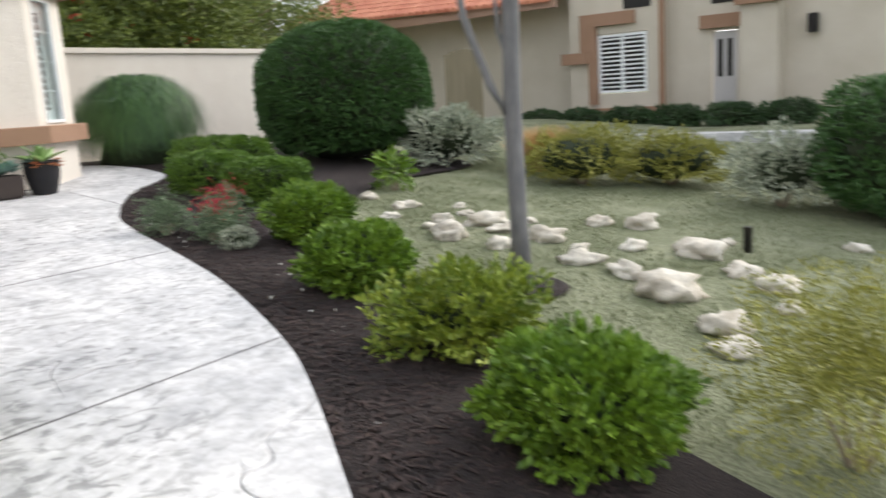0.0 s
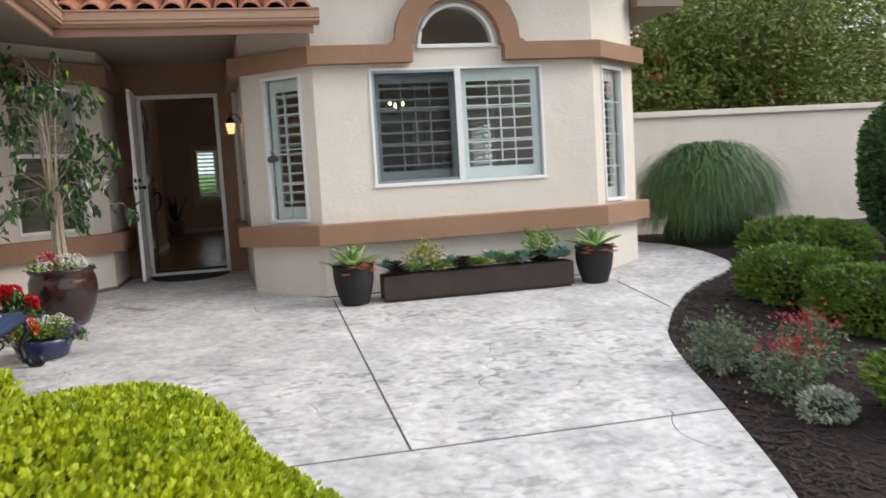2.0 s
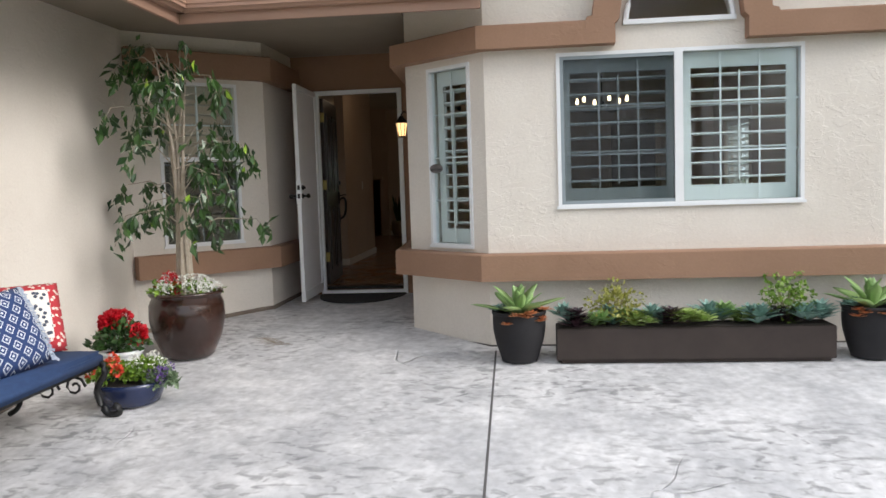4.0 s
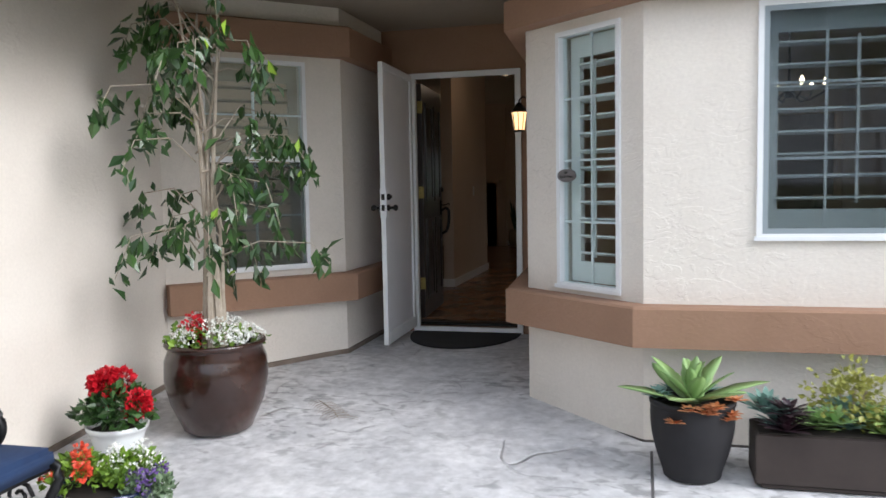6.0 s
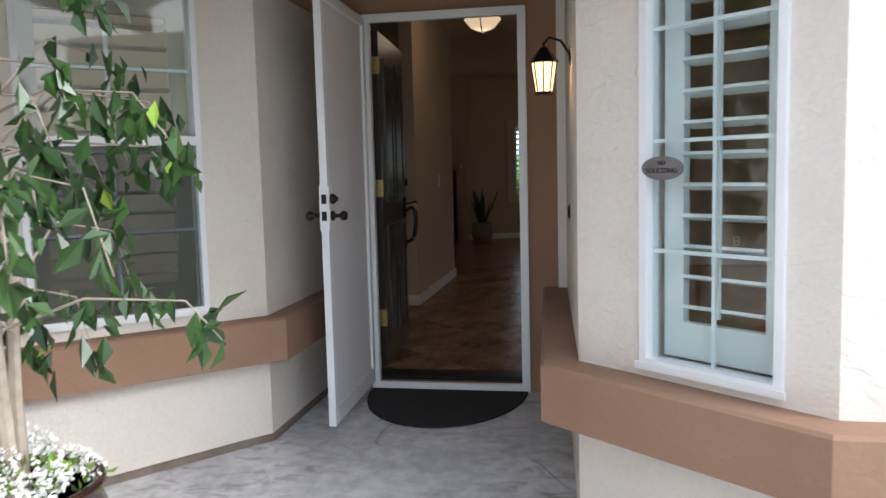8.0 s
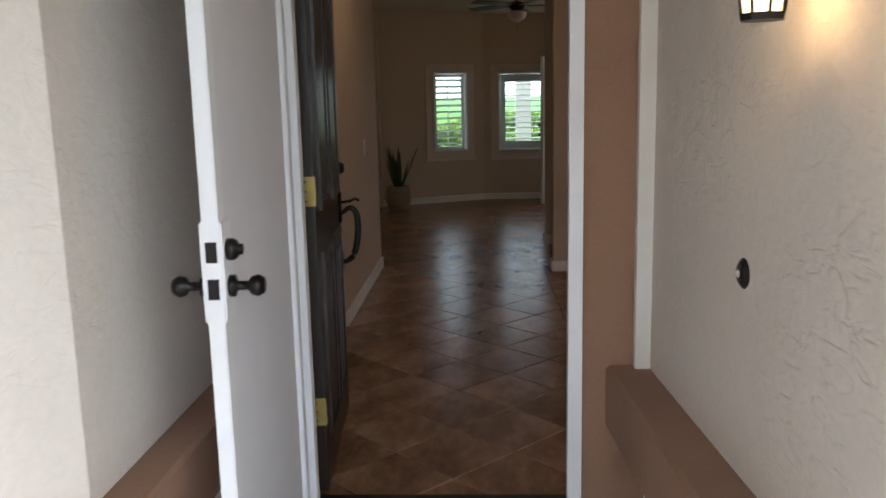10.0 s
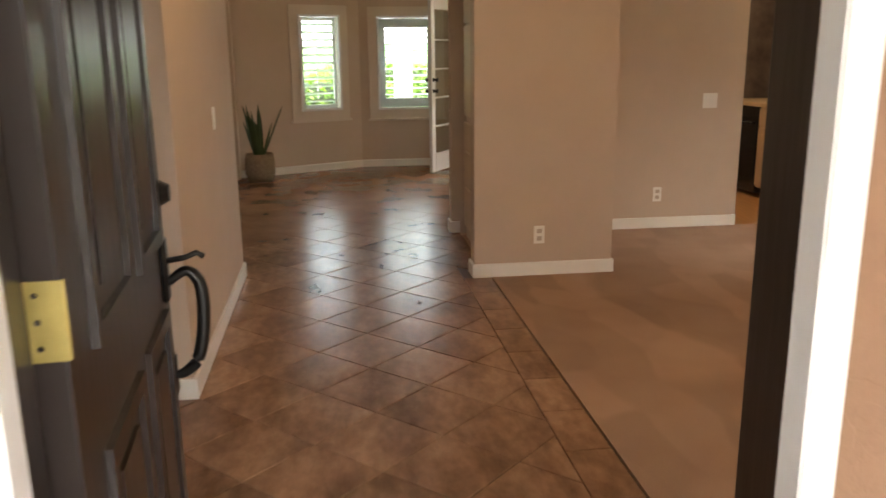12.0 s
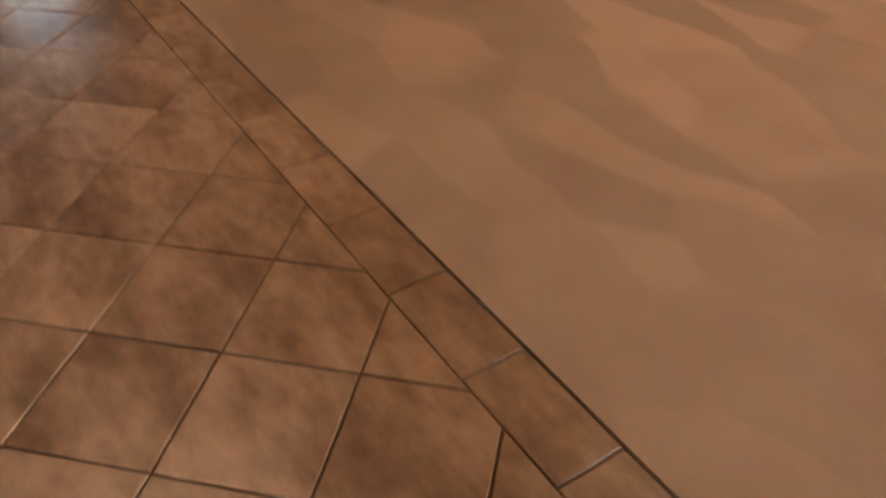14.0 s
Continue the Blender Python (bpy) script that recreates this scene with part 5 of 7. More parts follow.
    for z in (0.3, 1.08, 1.8):
        part("hinge", boxes((-0.003, 0.0, -0.004, 0.05, z - 0.05, z + 0.05), (0.0, 0.004, -0.006, -0.001, z - 0.05, z + 0.05)), BRASS, md, "brass hinge")
        screws = bmesh.new()
        for dz in (-0.033, 0.0, 0.033):
            lathe([(0.004, 0), (0.003, 0.0012)], 8, screws, m=Matrix.Translation((-0.003, 0.028, z + dz)) @ Matrix.Rotation(-math.pi / 2, 4, "Y"))
        part("screw_heads", screws, DOORW, md, "dark screw heads")
    bm = bmesh.new()
    hp = spline([(-0.01, 0.90), (-0.05, 0.925), (-0.078, 0.89), (-0.078, 0.80), (-0.06, 0.72), (-0.03, 0.69), (-0.01, 0.685)], 5)
    tube(bm, [(L - 0.07, y, z) for y, z in hp], [0.009 + 0.006 * math.sin(math.pi * k / (len(hp) - 1)) for k in range(len(hp))], 10)
    box(bm, L - 0.095, L - 0.045, -0.012, 0, 0.64, 0.73, 0.004)
    box(bm, L - 0.098, L - 0.042, -0.012, 0, 0.86, 1.0, 0.004)
    tube(bm, [(L - 0.07, -0.01, 0.95), (L - 0.07, -0.05, 0.955), (L - 0.07, -0.075, 0.965), (L - 0.07, -0.09, 0.955)], 0.007, 6)
    part("handle", bm, BLACKM, md, "curved black pull handle", smooth=True)
    bm = lathe([(0.028, 0), (0.028, 0.012), (0.018, 0.03)], 16)
    bmesh.ops.transform(bm, matrix=Matrix.Translation((L - 0.07, 0, 1.10)) @ Matrix.Rotation(math.pi / 2, 4, "X"), verts=bm.verts)
    part("deadbolt", bm, BLACKM, md)

    bm = bmesh.new()
    pts = [(0.05, 0.02)] + [(0.05 + 0.66 * math.sin(math.pi * k / 24), 0.46 - 0.45 * math.cos(math.pi * k / 24)) for k in range(25)]
    plate(pts[1:], 0.003, 0.015, bm)
    ob = link("door_mat", bm, RUBBER, label="black half-round rubber door mat at the entrance", category="door mat")


entrance()


def sconce():
    root = thing("wall_lantern", (1.1, 1.195, 1.625), "lit dark bronze wall lantern with ribbed glass", "wall lamp")
    root.scale = (0.78, 0.78, 0.78)
    bm = lathe([(0.05, 0), (0.05, 0.012), (0.03, 0.02)], 20)
    bmesh.ops.transform(bm, matrix=Matrix.Translation((0, 0, 0.12)) @ Matrix.Rotation(math.pi / 2, 4, "X"), verts=bm.verts)
    tube(bm, [(0, -0.01, 0.12), (0, -0.06, 0.2), (0, -0.12, 0.22), (0, -0.15, 0.19), (0, -0.15, 0.16)], 0.008, 6)
    part("bracket", bm, BLACKM, root, smooth=True)
    part("cap", lathe([(0.02, 0.17), (0.03, 0.155), (0.075, 0.10), (0.08, 0.09)][::-1], 8, at=(0, -0.15, 0)), BLACKM, root)
    part("shade", lathe([(0.042, -0.06), (0.065, 0.088)], 8, at=(0, -0.15, 0)), mat("lit_glass", (0.9, 0.7, 0.4, 1), None, 0.4, emit=(1, 0.6, 0.24, 1), power=1.0), root, "glowing ribbed glass")
    bm = bmesh.new()
    for k in range(8):
        a = 2 * math.pi * k / 8
        tube(bm, [(0.045 * math.cos(a), -0.15 + 0.045 * math.sin(a), -0.062), (0.067 * math.cos(a), -0.15 + 0.067 * math.sin(a), 0.09)], 0.004, 5)
    part("cage", bm, BLACKM, root)
    part("base", lathe([(0.047, -0.075), (0.05, -0.06)], 8, at=(0, -0.15, 0)), BLACKM, root)
    for ob in root.children:
        if ob.name.startswith("shade"):
            ob.visible_shadow = False
    lamp("lantern_light", (1.1, 1.078, 1.63), 0.3, (1, 0.6, 0.25), 0.02)


sconce()


# ---- pots ----
def pot(name, x, y, profile, material, label, n=40, ribs=None, category="plant pot"):
    root = thing(name, (x, y, G(x)), label, category)
    part("body", lathe(profile, n), material, root, smooth=True)
    return root


GLAZE = mat("brown_glaze", (0.014, 0.007, 0.006, 1), (0.05, 0.02, 0.012, 1), 0.24, 4, coat=0.3)
BLACKPOT = mat("black_ribbed_pot", (0.008, 0.007, 0.009, 1), (0.014, 0.013, 0.015, 1), 0.75, 8)
CERAMIC = mat("white_ceramic", (0.72, 0.74, 0.74, 1), None, 0.25)
BLUEG = mat("blue_glaze", (0.01, 0.018, 0.06, 1), (0.02, 0.03, 0.09, 1), 0.25, 6, coat=0.3)
SOIL = mat("soil", (0.02, 0.014, 0.01, 1), None, 0.95)
BOXBROWN = mat("brown_planter", (0.028, 0.019, 0.016, 1), (0.042, 0.030, 0.025, 1), 0.8, 6)
AGAVE = mat("agave", (0.20, 0.34, 0.11, 1), (0.34, 0.48, 0.19, 1), 0.5, 3)
BLUEGREEN = mat("blue_succulent", (0.12, 0.24, 0.20, 1), (0.28, 0.42, 0.36, 1), 0.5, 4, island=0.4)
ORANGE = mat("orange_succulent", (0.55, 0.16, 0.05, 1), (0.6, 0.3, 0.15, 1), 0.5, 4, island=0.5)
PURPLE = mat("dark_succulent", (0.02, 0.01, 0.015, 1), (0.05, 0.02, 0.03, 1), 0.4, 4)
LIMES = mat("lime_succulent", (0.25, 0.36, 0.1, 1), (0.4, 0.5, 0.16, 1), 0.5, 4, island=0.4)


def rosette(bm, at, r, n, lift=0.5, width=0.35, layers=2, thick=0.12, seed=0, curl=0.3):
    """Pointed fleshy leaves round a centre."""
    rng = random.Random(seed)
    for L in range(layers):
        for k in range(n):
            a = 2 * math.pi * (k + 0.5 * L) / n + rng.uniform(-0.15, 0.15)
            el = lift * (0.6 + 0.9 * L) + rng.uniform(-0.08, 0.08)
            rr = r * (1 - 0.22 * L) * rng.uniform(0.85, 1.1)
            ca, sa = math.cos(a), math.sin(a)
            rows = []
            for j, (s, w) in enumerate(((0, 0.5), (0.3, 0.85), (0.6, 1.0), (0.85, 0.6), (1.0, 0.06))):
                e = el * (1 - curl * s)
                d, z = rr * s * math.cos(e), rr * s * math.sin(e)
                hw = rr * width * w * 0.5
                px, py, pz = at[0] + ca * d, at[1] + sa * d, at[2] + z
                rows.append([bm.verts.new((px - sa * hw, py + ca * hw, pz + hw * 0.25)), bm.verts.new((px, py, pz - hw * thick)), bm.verts.new((px + sa * hw, py - ca * hw, pz + hw * 0.25)), bm.verts.new((px, py, pz + hw * 0.12))])
            for p, q in zip(rows, rows[1:]):
                for i in range(4):
                    bm.faces.new((p[i], p[(i + 1) % 4], q[(i + 1) % 4], q[i]))


def black_pot(x, y, seed, flip=0):
    H = 0.36
    prof = [(0.125, 0), (0.13, 0.01)]
    for k in range(26):
        s = k / 25
        r = 0.13 + 0.055 * math.sin(s * 1.9)
        prof += [(r, 0.02 + s * (H - 0.05)), (r + 0.003, 0.02 + (s + 0.02) * (H - 0.05))]
    prof += [(0.192, H - 0.02), (0.192, H), (0.175, H), (0.17, H - 0.05)]
    root = pot("black_planter", x, y, prof, BLACKPOT, "black ribbed round planter with an agave and trailing succulents")
    part("soil", lathe([(0.17, H - 0.06), (0.17, H - 0.045)], 24), SOIL, root)
    pl = thing("agave_plant", (x, y, G(x) + H - 0.05), "pale green agave rosette growing in the black planter", "succulent", rz=40 * seed)
    bm = bmesh.new()
    rosette(bm, (0, 0, 0.02), 0.37, 6, 0.66, 0.32, 3, seed=seed, curl=0.2)
    part("leaves", bm, AGAVE, pl, smooth=True)
    bm = bmesh.new()
    rng = random.Random(seed + 9)
    for k in range(9):
        a = rng.uniform(-1.0, 1.3) - 40 * seed * math.pi / 180
        rosette(bm, (0.19 * math.cos(a), 0.19 * math.sin(a), 0.06 - rng.random() * 0.09), 0.06, 7, 0.5, 0.4, 2, seed=k)
    part("orange_rosettes", bm, ORANGE, pl, "orange trailing rosettes")
    bm = bmesh.new()
    for k in range(6):
        a = rng.uniform(1.5, 5)
        rosette(bm, (0.16 * math.cos(a), 0.16 * math.sin(a), 0.05), 0.08, 7, 0.6, 0.3, 2, seed=k + 20)
    part("side_rosettes", bm, BLUEGREEN, pl)


black_pot(2.69, 2.11, 1)
black_pot(2.68, 4.50, 2)


def trough():
    g = G(2.7)
    root = thing("planter_box", (2.68, 3.3, g), "long dark brown rectangular planter box against the bay", "planter box")
    part("body", boxes((-0.13, 0.13, -0.93, 0.93, 0.02, 0.24), (-0.12, 0.12, -0.9, 0.9, 0.0, 0.02), bevel=0.004), BOXBROWN, root)
    part("soil", boxes((-0.115, 0.115, -0.915, 0.915, 0.2402, 0.246)), SOIL, root)
    rng = random.Random(12)
    kinds = [(BLUEGREEN, "blue-green chalky succulent", 0.09, 0.95), (LIMES, "lime green succulent rosette", 0.075, 0.5), (PURPLE, "dark purple succulent rosette", 0.075, 0.6), (AGAVE, "grey-green succulent", 0.08, 0.8)]
    order = [0, 2, 3, 0, 3, 1, 0, 2, 1, 1, 0, 3, 1, 0, 2, 2, 0, 0]
    for k, o in enumerate(order):
        m_, lab, r, lift = kinds[o]
        y = 3.3 - 0.85 + k * 0.1
        s = thing("succulent", (2.68 + rng.uniform(-0.05, 0.07), y, g + 0.24), lab + " in the brown planter box", "succulent", "succulents in the planter box")
        bm = bmesh.new()
        for j in range(4):
            rosette(bm, (rng.uniform(-0.05, 0.05), rng.uniform(-0.05, 0.05), rng.uniform(0, 0.07)), r * rng.uniform(1.2, 2.0), 9, lift, 0.26, 3, seed=k * 5 + j)
        part("leaves", bm, m_, s)
    for y, h in ((2.78, 0.26), (3.95, 0.30)):
        s = thing("jade_plant", (2.66, y, g + 0.24), "small leafy jade plant in the planter box", "succulent", "succulents in the planter box")
        p, nn = shell((0, 0, h * 0.55), (0.13, 0.15, h * 0.5), 500, int(y * 10), low=-1, depth=0.6, lump=0.3)
        me = leaf_cloud(p, nn, 0.035, 0.7, 0.8, 3)
        me.materials.append(SAGE if y < 3 else BOX_GREEN)
        o = new("leaves", me)
        o.parent = s
        bm = bmesh.new()
        for a in range(5):
            tube(bm, [(0, 0, 0), (0.06 * math.cos(a * 1.3), 0.06 * math.sin(a * 1.3), h * 0.7)], 0.006, 5)
        part("stem", bm, TWIG, s)


trough()

BIGX, BIGY = 2.5, -0.42


def flowers(name, x, y, z, r, n, material, label, size=0.02, green=BOX_GREEN, lift=0.08, seed=0, leaves=400, leaf=0.04, clusters=12, crad=0.035):
    root = thing(name, (x, y, z), label, "flowers")
    rng = np.random.default_rng(seed)
    p, nn = shell((0, 0, lift * 0.4), (r, r, lift), leaves, seed, low=-0.2, depth=0.5, lump=0.2)
    me = leaf_cloud(p, nn, leaf, 0.7, 0.7, seed)
    me.materials.append(green)
    o = new("leaves", me)
    o.parent = root
    c, cn = shell((0, 0, lift * 0.6), (r * 0.95, r * 0.95, lift * 1.35), clusters, seed + 1, low=0.1, depth=0.2)
    pts, nrm = [], []
    for q in c:
        d = rng.normal(0, 1, (n // clusters, 3))
        d /= np.linalg.norm(d, axis=1)[:, None]
        pts.append(q + d * crad)
        nrm.append(d)
    me = leaf_cloud(np.concatenate(pts), np.concatenate(nrm), size, 0.9, 0.5, seed)
    me.materials.append(material)
    o = new("petals", me)
    o.parent = root
    return root


def big_pot():
    g = G(BIGX)
    root = pot("brown_glazed_pot", BIGX, BIGY, [(r * 0.94, z * 0.93) for r, z in [(0.17, 0), (0.2, 0.02), (0.27, 0.18), (0.3, 0.32), (0.295, 0.44), (0.27, 0.5), (0.285, 0.515), (0.295, 0.53), (0.29, 0.545), (0.265, 0.545), (0.25, 0.5)]], GLAZE, "large dark brown glazed pot beside the entrance")
    part("soil", lathe([(0.236, 0.45), (0.236, 0.465)], 24), SOIL, root)
    flowers("white_alyssum", BIGX, BIGY, g + 0.465, 0.235, 3000, WHITEP, "small white alyssum flowers round the tree in the brown pot", 0.014, clusters=44, seed=4, crad=0.03, leaves=260)
    flowers("red_flowers", BIGX + 0.02, BIGY - 0.14, g + 0.475, 0.14, 420, RED, "small red flowers in the brown pot", 0.02, clusters=7, seed=5, leaves=100)
    tree = thing("ficus_tree", (BIGX, BIGY, g + 0.455), "slender multi-stem ficus tree with hanging glossy leaves in the brown pot", "potted tree")
    bm = bmesh.new()
    rng = random.Random(7)
    tips = []
    for k in range(5):
        a = k * 1.26
        x, y = 0.05 * math.cos(a), 0.05 * math.sin(a)
        pts = [(x, y, -0.01), (x * 0.7 + rng.uniform(-0.02, 0.02), y * 0.8, 0.3), (x * 1.2 + rng.uniform(-0.04, 0.04), y * 1.1 + rng.uniform(-0.04, 0.04), 0.65), (x * 1.0 + rng.uniform(-0.05, 0.05), y * 1.0 + rng.uniform(-0.06, 0.06), 1.1), (x * 2.0, y * 2.6, 1.8 + rng.uniform(-0.25, 0.15))]
        tube(bm, pts, [0.026, 0.022, 0.017, 0.012, 0.005], 7)
        for j in range(9):
            z = 0.4 + 1.45 * (j + rng.random()) / 9
            b = rng.uniform(0, 6.28)
            reach = rng.uniform(0.22, 0.52) * (1.0 if z < 1.2 else 1.25 - 0.5 * (z - 0.7))
            lift = rng.uniform(0.06, 0.22)
            q = [(x * 1.3, y * 1.3, z), (x + reach * 0.45 * math.cos(b), y + reach * 0.45 * math.sin(b), z + lift), (x + reach * math.cos(b), y + reach * math.sin(b), z + lift * 0.8), (x + reach * 1.2 * math.cos(b), y + reach * 1.2 * math.sin(b), z - 0.06)]
            tube(bm, q, [0.006, 0.004, 0.003, 0.002], 4)
            tips.append(q)
    part("stem", bm, mat("ficus_bark", (0.30, 0.25, 0.19, 1), (0.42, 0.36, 0.29, 1), 0.8, 20, bump=0.3, bscale=80), tree, "pale twisted stems")
    pts = []
    for q in tips:
        for k in range(20):
            s = 0.35 + 0.65 * rng.random() ** 0.7
            a, b = (q[1], q[2]) if s < 0.6 else (q[2], q[3])
            f = (s - 0.35) / 0.25 if s < 0.6 else (s - 0.6) / 0.4
            pts.append([a[i] * (1 - f) + b[i] * f + rng.gauss(0, 0.028) for i in range(3)])
    pts = np.array(pts)
    nn = np.tile(np.array([0.0, 0.0, -1.0]), (len(pts), 1)) + np.random.default_rng(3).normal(0, 0.4, (len(pts), 3))
    me = leaf_cloud(pts, nn, 0.094, 0.50, 0.25, 6)
    young = leaf_cloud(pts[::70] + 0.02, nn[::70], 0.09, 0.5, 0.25, 7)
    young.materials.append(mat("young_ficus_leaf", (0.20, 0.36, 0.03, 1), (0.36, 0.52, 0.06, 1), 0.35, 3, island=0.6))
    yo = new("young_leaves", young)
    yo.parent = tree
    tagged(yo, "yellow-green young leaves")
    me.materials.append(FICUS)
    o = new("leaves", me)
    o.parent = tree


big_pot()

WX, WY = 3.0, -0.70
wp = pot("white_pot", WX, WY, [(0.09, 0), (0.1, 0.01), (0.13, 0.14), (0.14, 0.17), (0.15, 0.175), (0.155, 0.2), (0.14, 0.2), (0.13, 0.17)], CERAMIC, "white ceramic pot on the concrete")
part("soil", lathe([(0.13, 0.16), (0.13, 0.175)], 20), SOIL, wp)
flowers("red_geranium", WX, WY, G(WX) + 0.2, 0.16, 1300, RED, "bright red geranium in the white pot", 0.032, green=FICUS, lift=0.12, seed=8, leaf=0.055, clusters=9, crad=0.045)
BX, BY = 3.52, -0.37
bp_ = pot("blue_bowl", BX, BY, [(0.15, 0), (0.17, 0.01), (0.215, 0.12), (0.22, 0.15), (0.2, 0.15), (0.19, 0.12)], BLUEG, "low dark blue glazed bowl with flowers")
part("soil", lathe([(0.19, 0.115), (0.19, 0.13)], 20), SOIL, bp_)
flowers("coral_flowers", BX + 0.06, BY - 0.1, G(BX) + 0.15, 0.13, 700, CORAL, "coral red flowers in the blue bowl", 0.022, seed=9, clusters=14, crad=0.025)
flowers("white_flowers", BX - 0.04, BY + 0.09, G(BX) + 0.15, 0.13, 700, WHITEP, "white alyssum in the blue bowl", 0.013, seed=10, clusters=22, crad=0.022)

VIOLET = mat("violet_petal", (0.06, 0.02, 0.16, 1), (0.22, 0.14, 0.35, 1), 0.6, 20, island=0.7)
flowers("violet_flowers", BX + 0.02, BY + 0.21, G(BX) + 0.11, 0.09, 260, VIOLET, "trailing leaves with violet flowers over the rim of the blue bowl", 0.018, green=GREYG, seed=14, clusters=9, crad=0.02, lift=0.07)


# ---- bench ----
def bench():
    x0, x1, yf, yb = 3.78, 5.05, -0.42, -0.98
    g = G((x0 + x1) / 2)
    navy = mat("navy_cushion", (0.015, 0.035, 0.10, 1), (0.02, 0.05, 0.13, 1), 0.85, 20, bump=0.3, bscale=300, bdist=0.002)
    iron = mat("cast_iron", (0.012, 0.012, 0.014, 1), (0.03, 0.03, 0.03, 1), 0.4, 20, metal=0.5)
    root = thing("garden_bench", ((x0 + x1) / 2, (yf + yb) / 2, g), "black cast-iron garden bench with scrolled ends and a navy cushion", "bench")
    w = (x1 - x0) / 2
    for s in (-1, 1):
        bm = bmesh.new()
        X = s * w
        gz = G((x0 + x1) / 2 + X) - g
        tube(bm, spline([(X, 0.345, gz + 0.075), (X, 0.375, gz + 0.06), (X, 0.375, gz + 0.03), (X, 0.34, gz + 0.018), (X, 0.29, gz + 0.035), (X, 0.245, gz + 0.13), (X, 0.25, 0.24), (X, 0.30, 0.33), (X, 0.26, 0.395), (X, 0.14, 0.375), (X, 0.0, 0.37), (X, -0.26, 0.37)], 4), 0.021, 8)
        tube(bm, spline([(X, -0.34, gz + 0.02), (X, -0.27, gz + 0.08), (X, -0.26, 0.3), (X, -0.3, 0.5), (X, -0.36, 0.86)], 4), 0.017, 8)
        tube(bm, spline([(X, -0.07, 0.52), (X, -0.11, 0.49), (X, -0.09, 0.44), (X, -0.02, 0.44), (X, 0.03, 0.50), (X, 0.02, 0.57), (X, -0.04, 0.62), (X, -0.12, 0.63), (X, -0.31, 0.62)], 4), 0.021, 8)
        sp = [(X, 0.1 + 0.07 * (1 - k / 14) * math.cos(k * 0.8), 0.24 + 0.07 * (1 - k / 14) * math.sin(k * 0.8)) for k in range(12)]
        tube(bm, sp, 0.009, 6)
        sp = [(X, -0.08 + 0.08 * (1 - k / 14) * math.cos(-k * 0.8), 0.22 + 0.08 * (1 - k / 14) * math.sin(k * 0.8)) for k in range(12)]
        tube(bm, sp, 0.009, 6)
        part("end_frame", bm, iron, root, "scrolled cast-iron end", smooth=True)
    part("seat", boxes((-w, w, -0.26, 0.26, 0.355, 0.375)), iron, root)
    part("backrest", boxes(*[(-w, w, -0.345 - 0.0 * k, -0.325, 0.5 + 0.09 * k, 0.55 + 0.09 * k) for k in range(4)]), iron, root)
    c = link("seat_cushion", boxes((x0 + 0.02, x1 - 0.02, yb + 0.05, yf + 0.04, g + 0.385, g + 0.47), bevel=0.025), navy, label="navy blue seat cushion on the garden bench", category="cushion", smooth=True)

    def pillow(name, x, y, z, s, rz, tilt, roll, label, m1, kind="cells"):
        bm = bmesh.new()
        n = 12
        v = {}
        for side in (-1, 1):
            for i in range(n + 1):
                for j in range(n + 1):
                    a, b = i / n * 2 - 1, j / n * 2 - 1
                    t = 0.075 * ((1 - a ** 4) * (1 - b ** 4)) ** 0.6
                    k = 1 - 0.06 * (1 - abs(a)) * abs(b) ** 2
                    v[side, i, j] = bm.verts.new((a * s / 2, side * t, b * s / 2))
            for i in range(n):
                for j in range(n):
                    q = (v[side, i, j], v[side, i + 1, j], v[side, i + 1, j + 1], v[side, i, j + 1])
                    bm.faces.new(q if side < 0 else q[::-1])
        bmesh.ops.remove_doubles(bm, verts=bm.verts, dist=0.001)
        ob = link(name, bm, m1, label=label, category="pillow", group="bench pillows", smooth=True)
        ob.matrix_world = pose(x, y, z, tilt, roll, rz)
        bm = bmesh.new()
        rnd = random.Random(5)
        for k in range(0 if kind != "grid" else 60):
            for side in (-1, 1):
                c = (side * s / 2 * 0.98, 0.0, -s / 2 + k / 59 * s)
                tube(bm, [c, (c[0] + side * 0.02, rnd.uniform(-0.01, 0.01), c[2] - 0.004), (c[0] + side * 0.035, rnd.uniform(-0.012, 0.012), c[2] - 0.02)], 0.004, 4)
        if kind == "grid":
            part("fringe", bm, SILVERF, ob, "pale blue fringe")
        return ob

    def pattern(name, base, ink, kind):
        """Woven patterns: rows of diamonds with a centre, or a pale field in a printed border."""
        m = mat(name, base, None, 0.9, bump=0.2, bscale=400, bdist=0.001)
        n, l = m.node_tree.nodes, m.node_tree.links
        tc = n.new("ShaderNodeTexCoord")
        mp = n.new("ShaderNodeMapping")
        k = 15.0 if kind == "grid" else 26.0
        mp.inputs["Scale"].default_value = (k, k, k)
        mp.inputs["Rotation"].default_value = (radians(90), 0, radians(45))
        l.new(tc.outputs["Object"], mp.inputs[0])
        t = n.new("ShaderNodeTexVoronoi")
        t.voronoi_dimensions = "2D"
        t.inputs["Scale"].default_value = 1.0
        t.inputs["Randomness"].default_value = 0.0 if kind == "grid" else 0.9
        if kind == "grid":
            t.distance = "CHEBYCHEV"
        l.new(mp.outputs[0], t.inputs[0])
        cr = n.new("ShaderNodeValToRGB")
        cr.color_ramp.interpolation = "CONSTANT"
        el = cr.color_ramp.elements
        el[0].position, el[0].color = 0.0, ink
        el[1].position, el[1].color = (0.09 if kind == "grid" else 0.28), base
        if kind == "grid":
            for pos, col in ((0.24, ink), (0.32, base)):
                e = el.new(pos)
                e.color = col
        l.new(t.outputs[0], cr.inputs[0])
        out = cr.outputs[0]
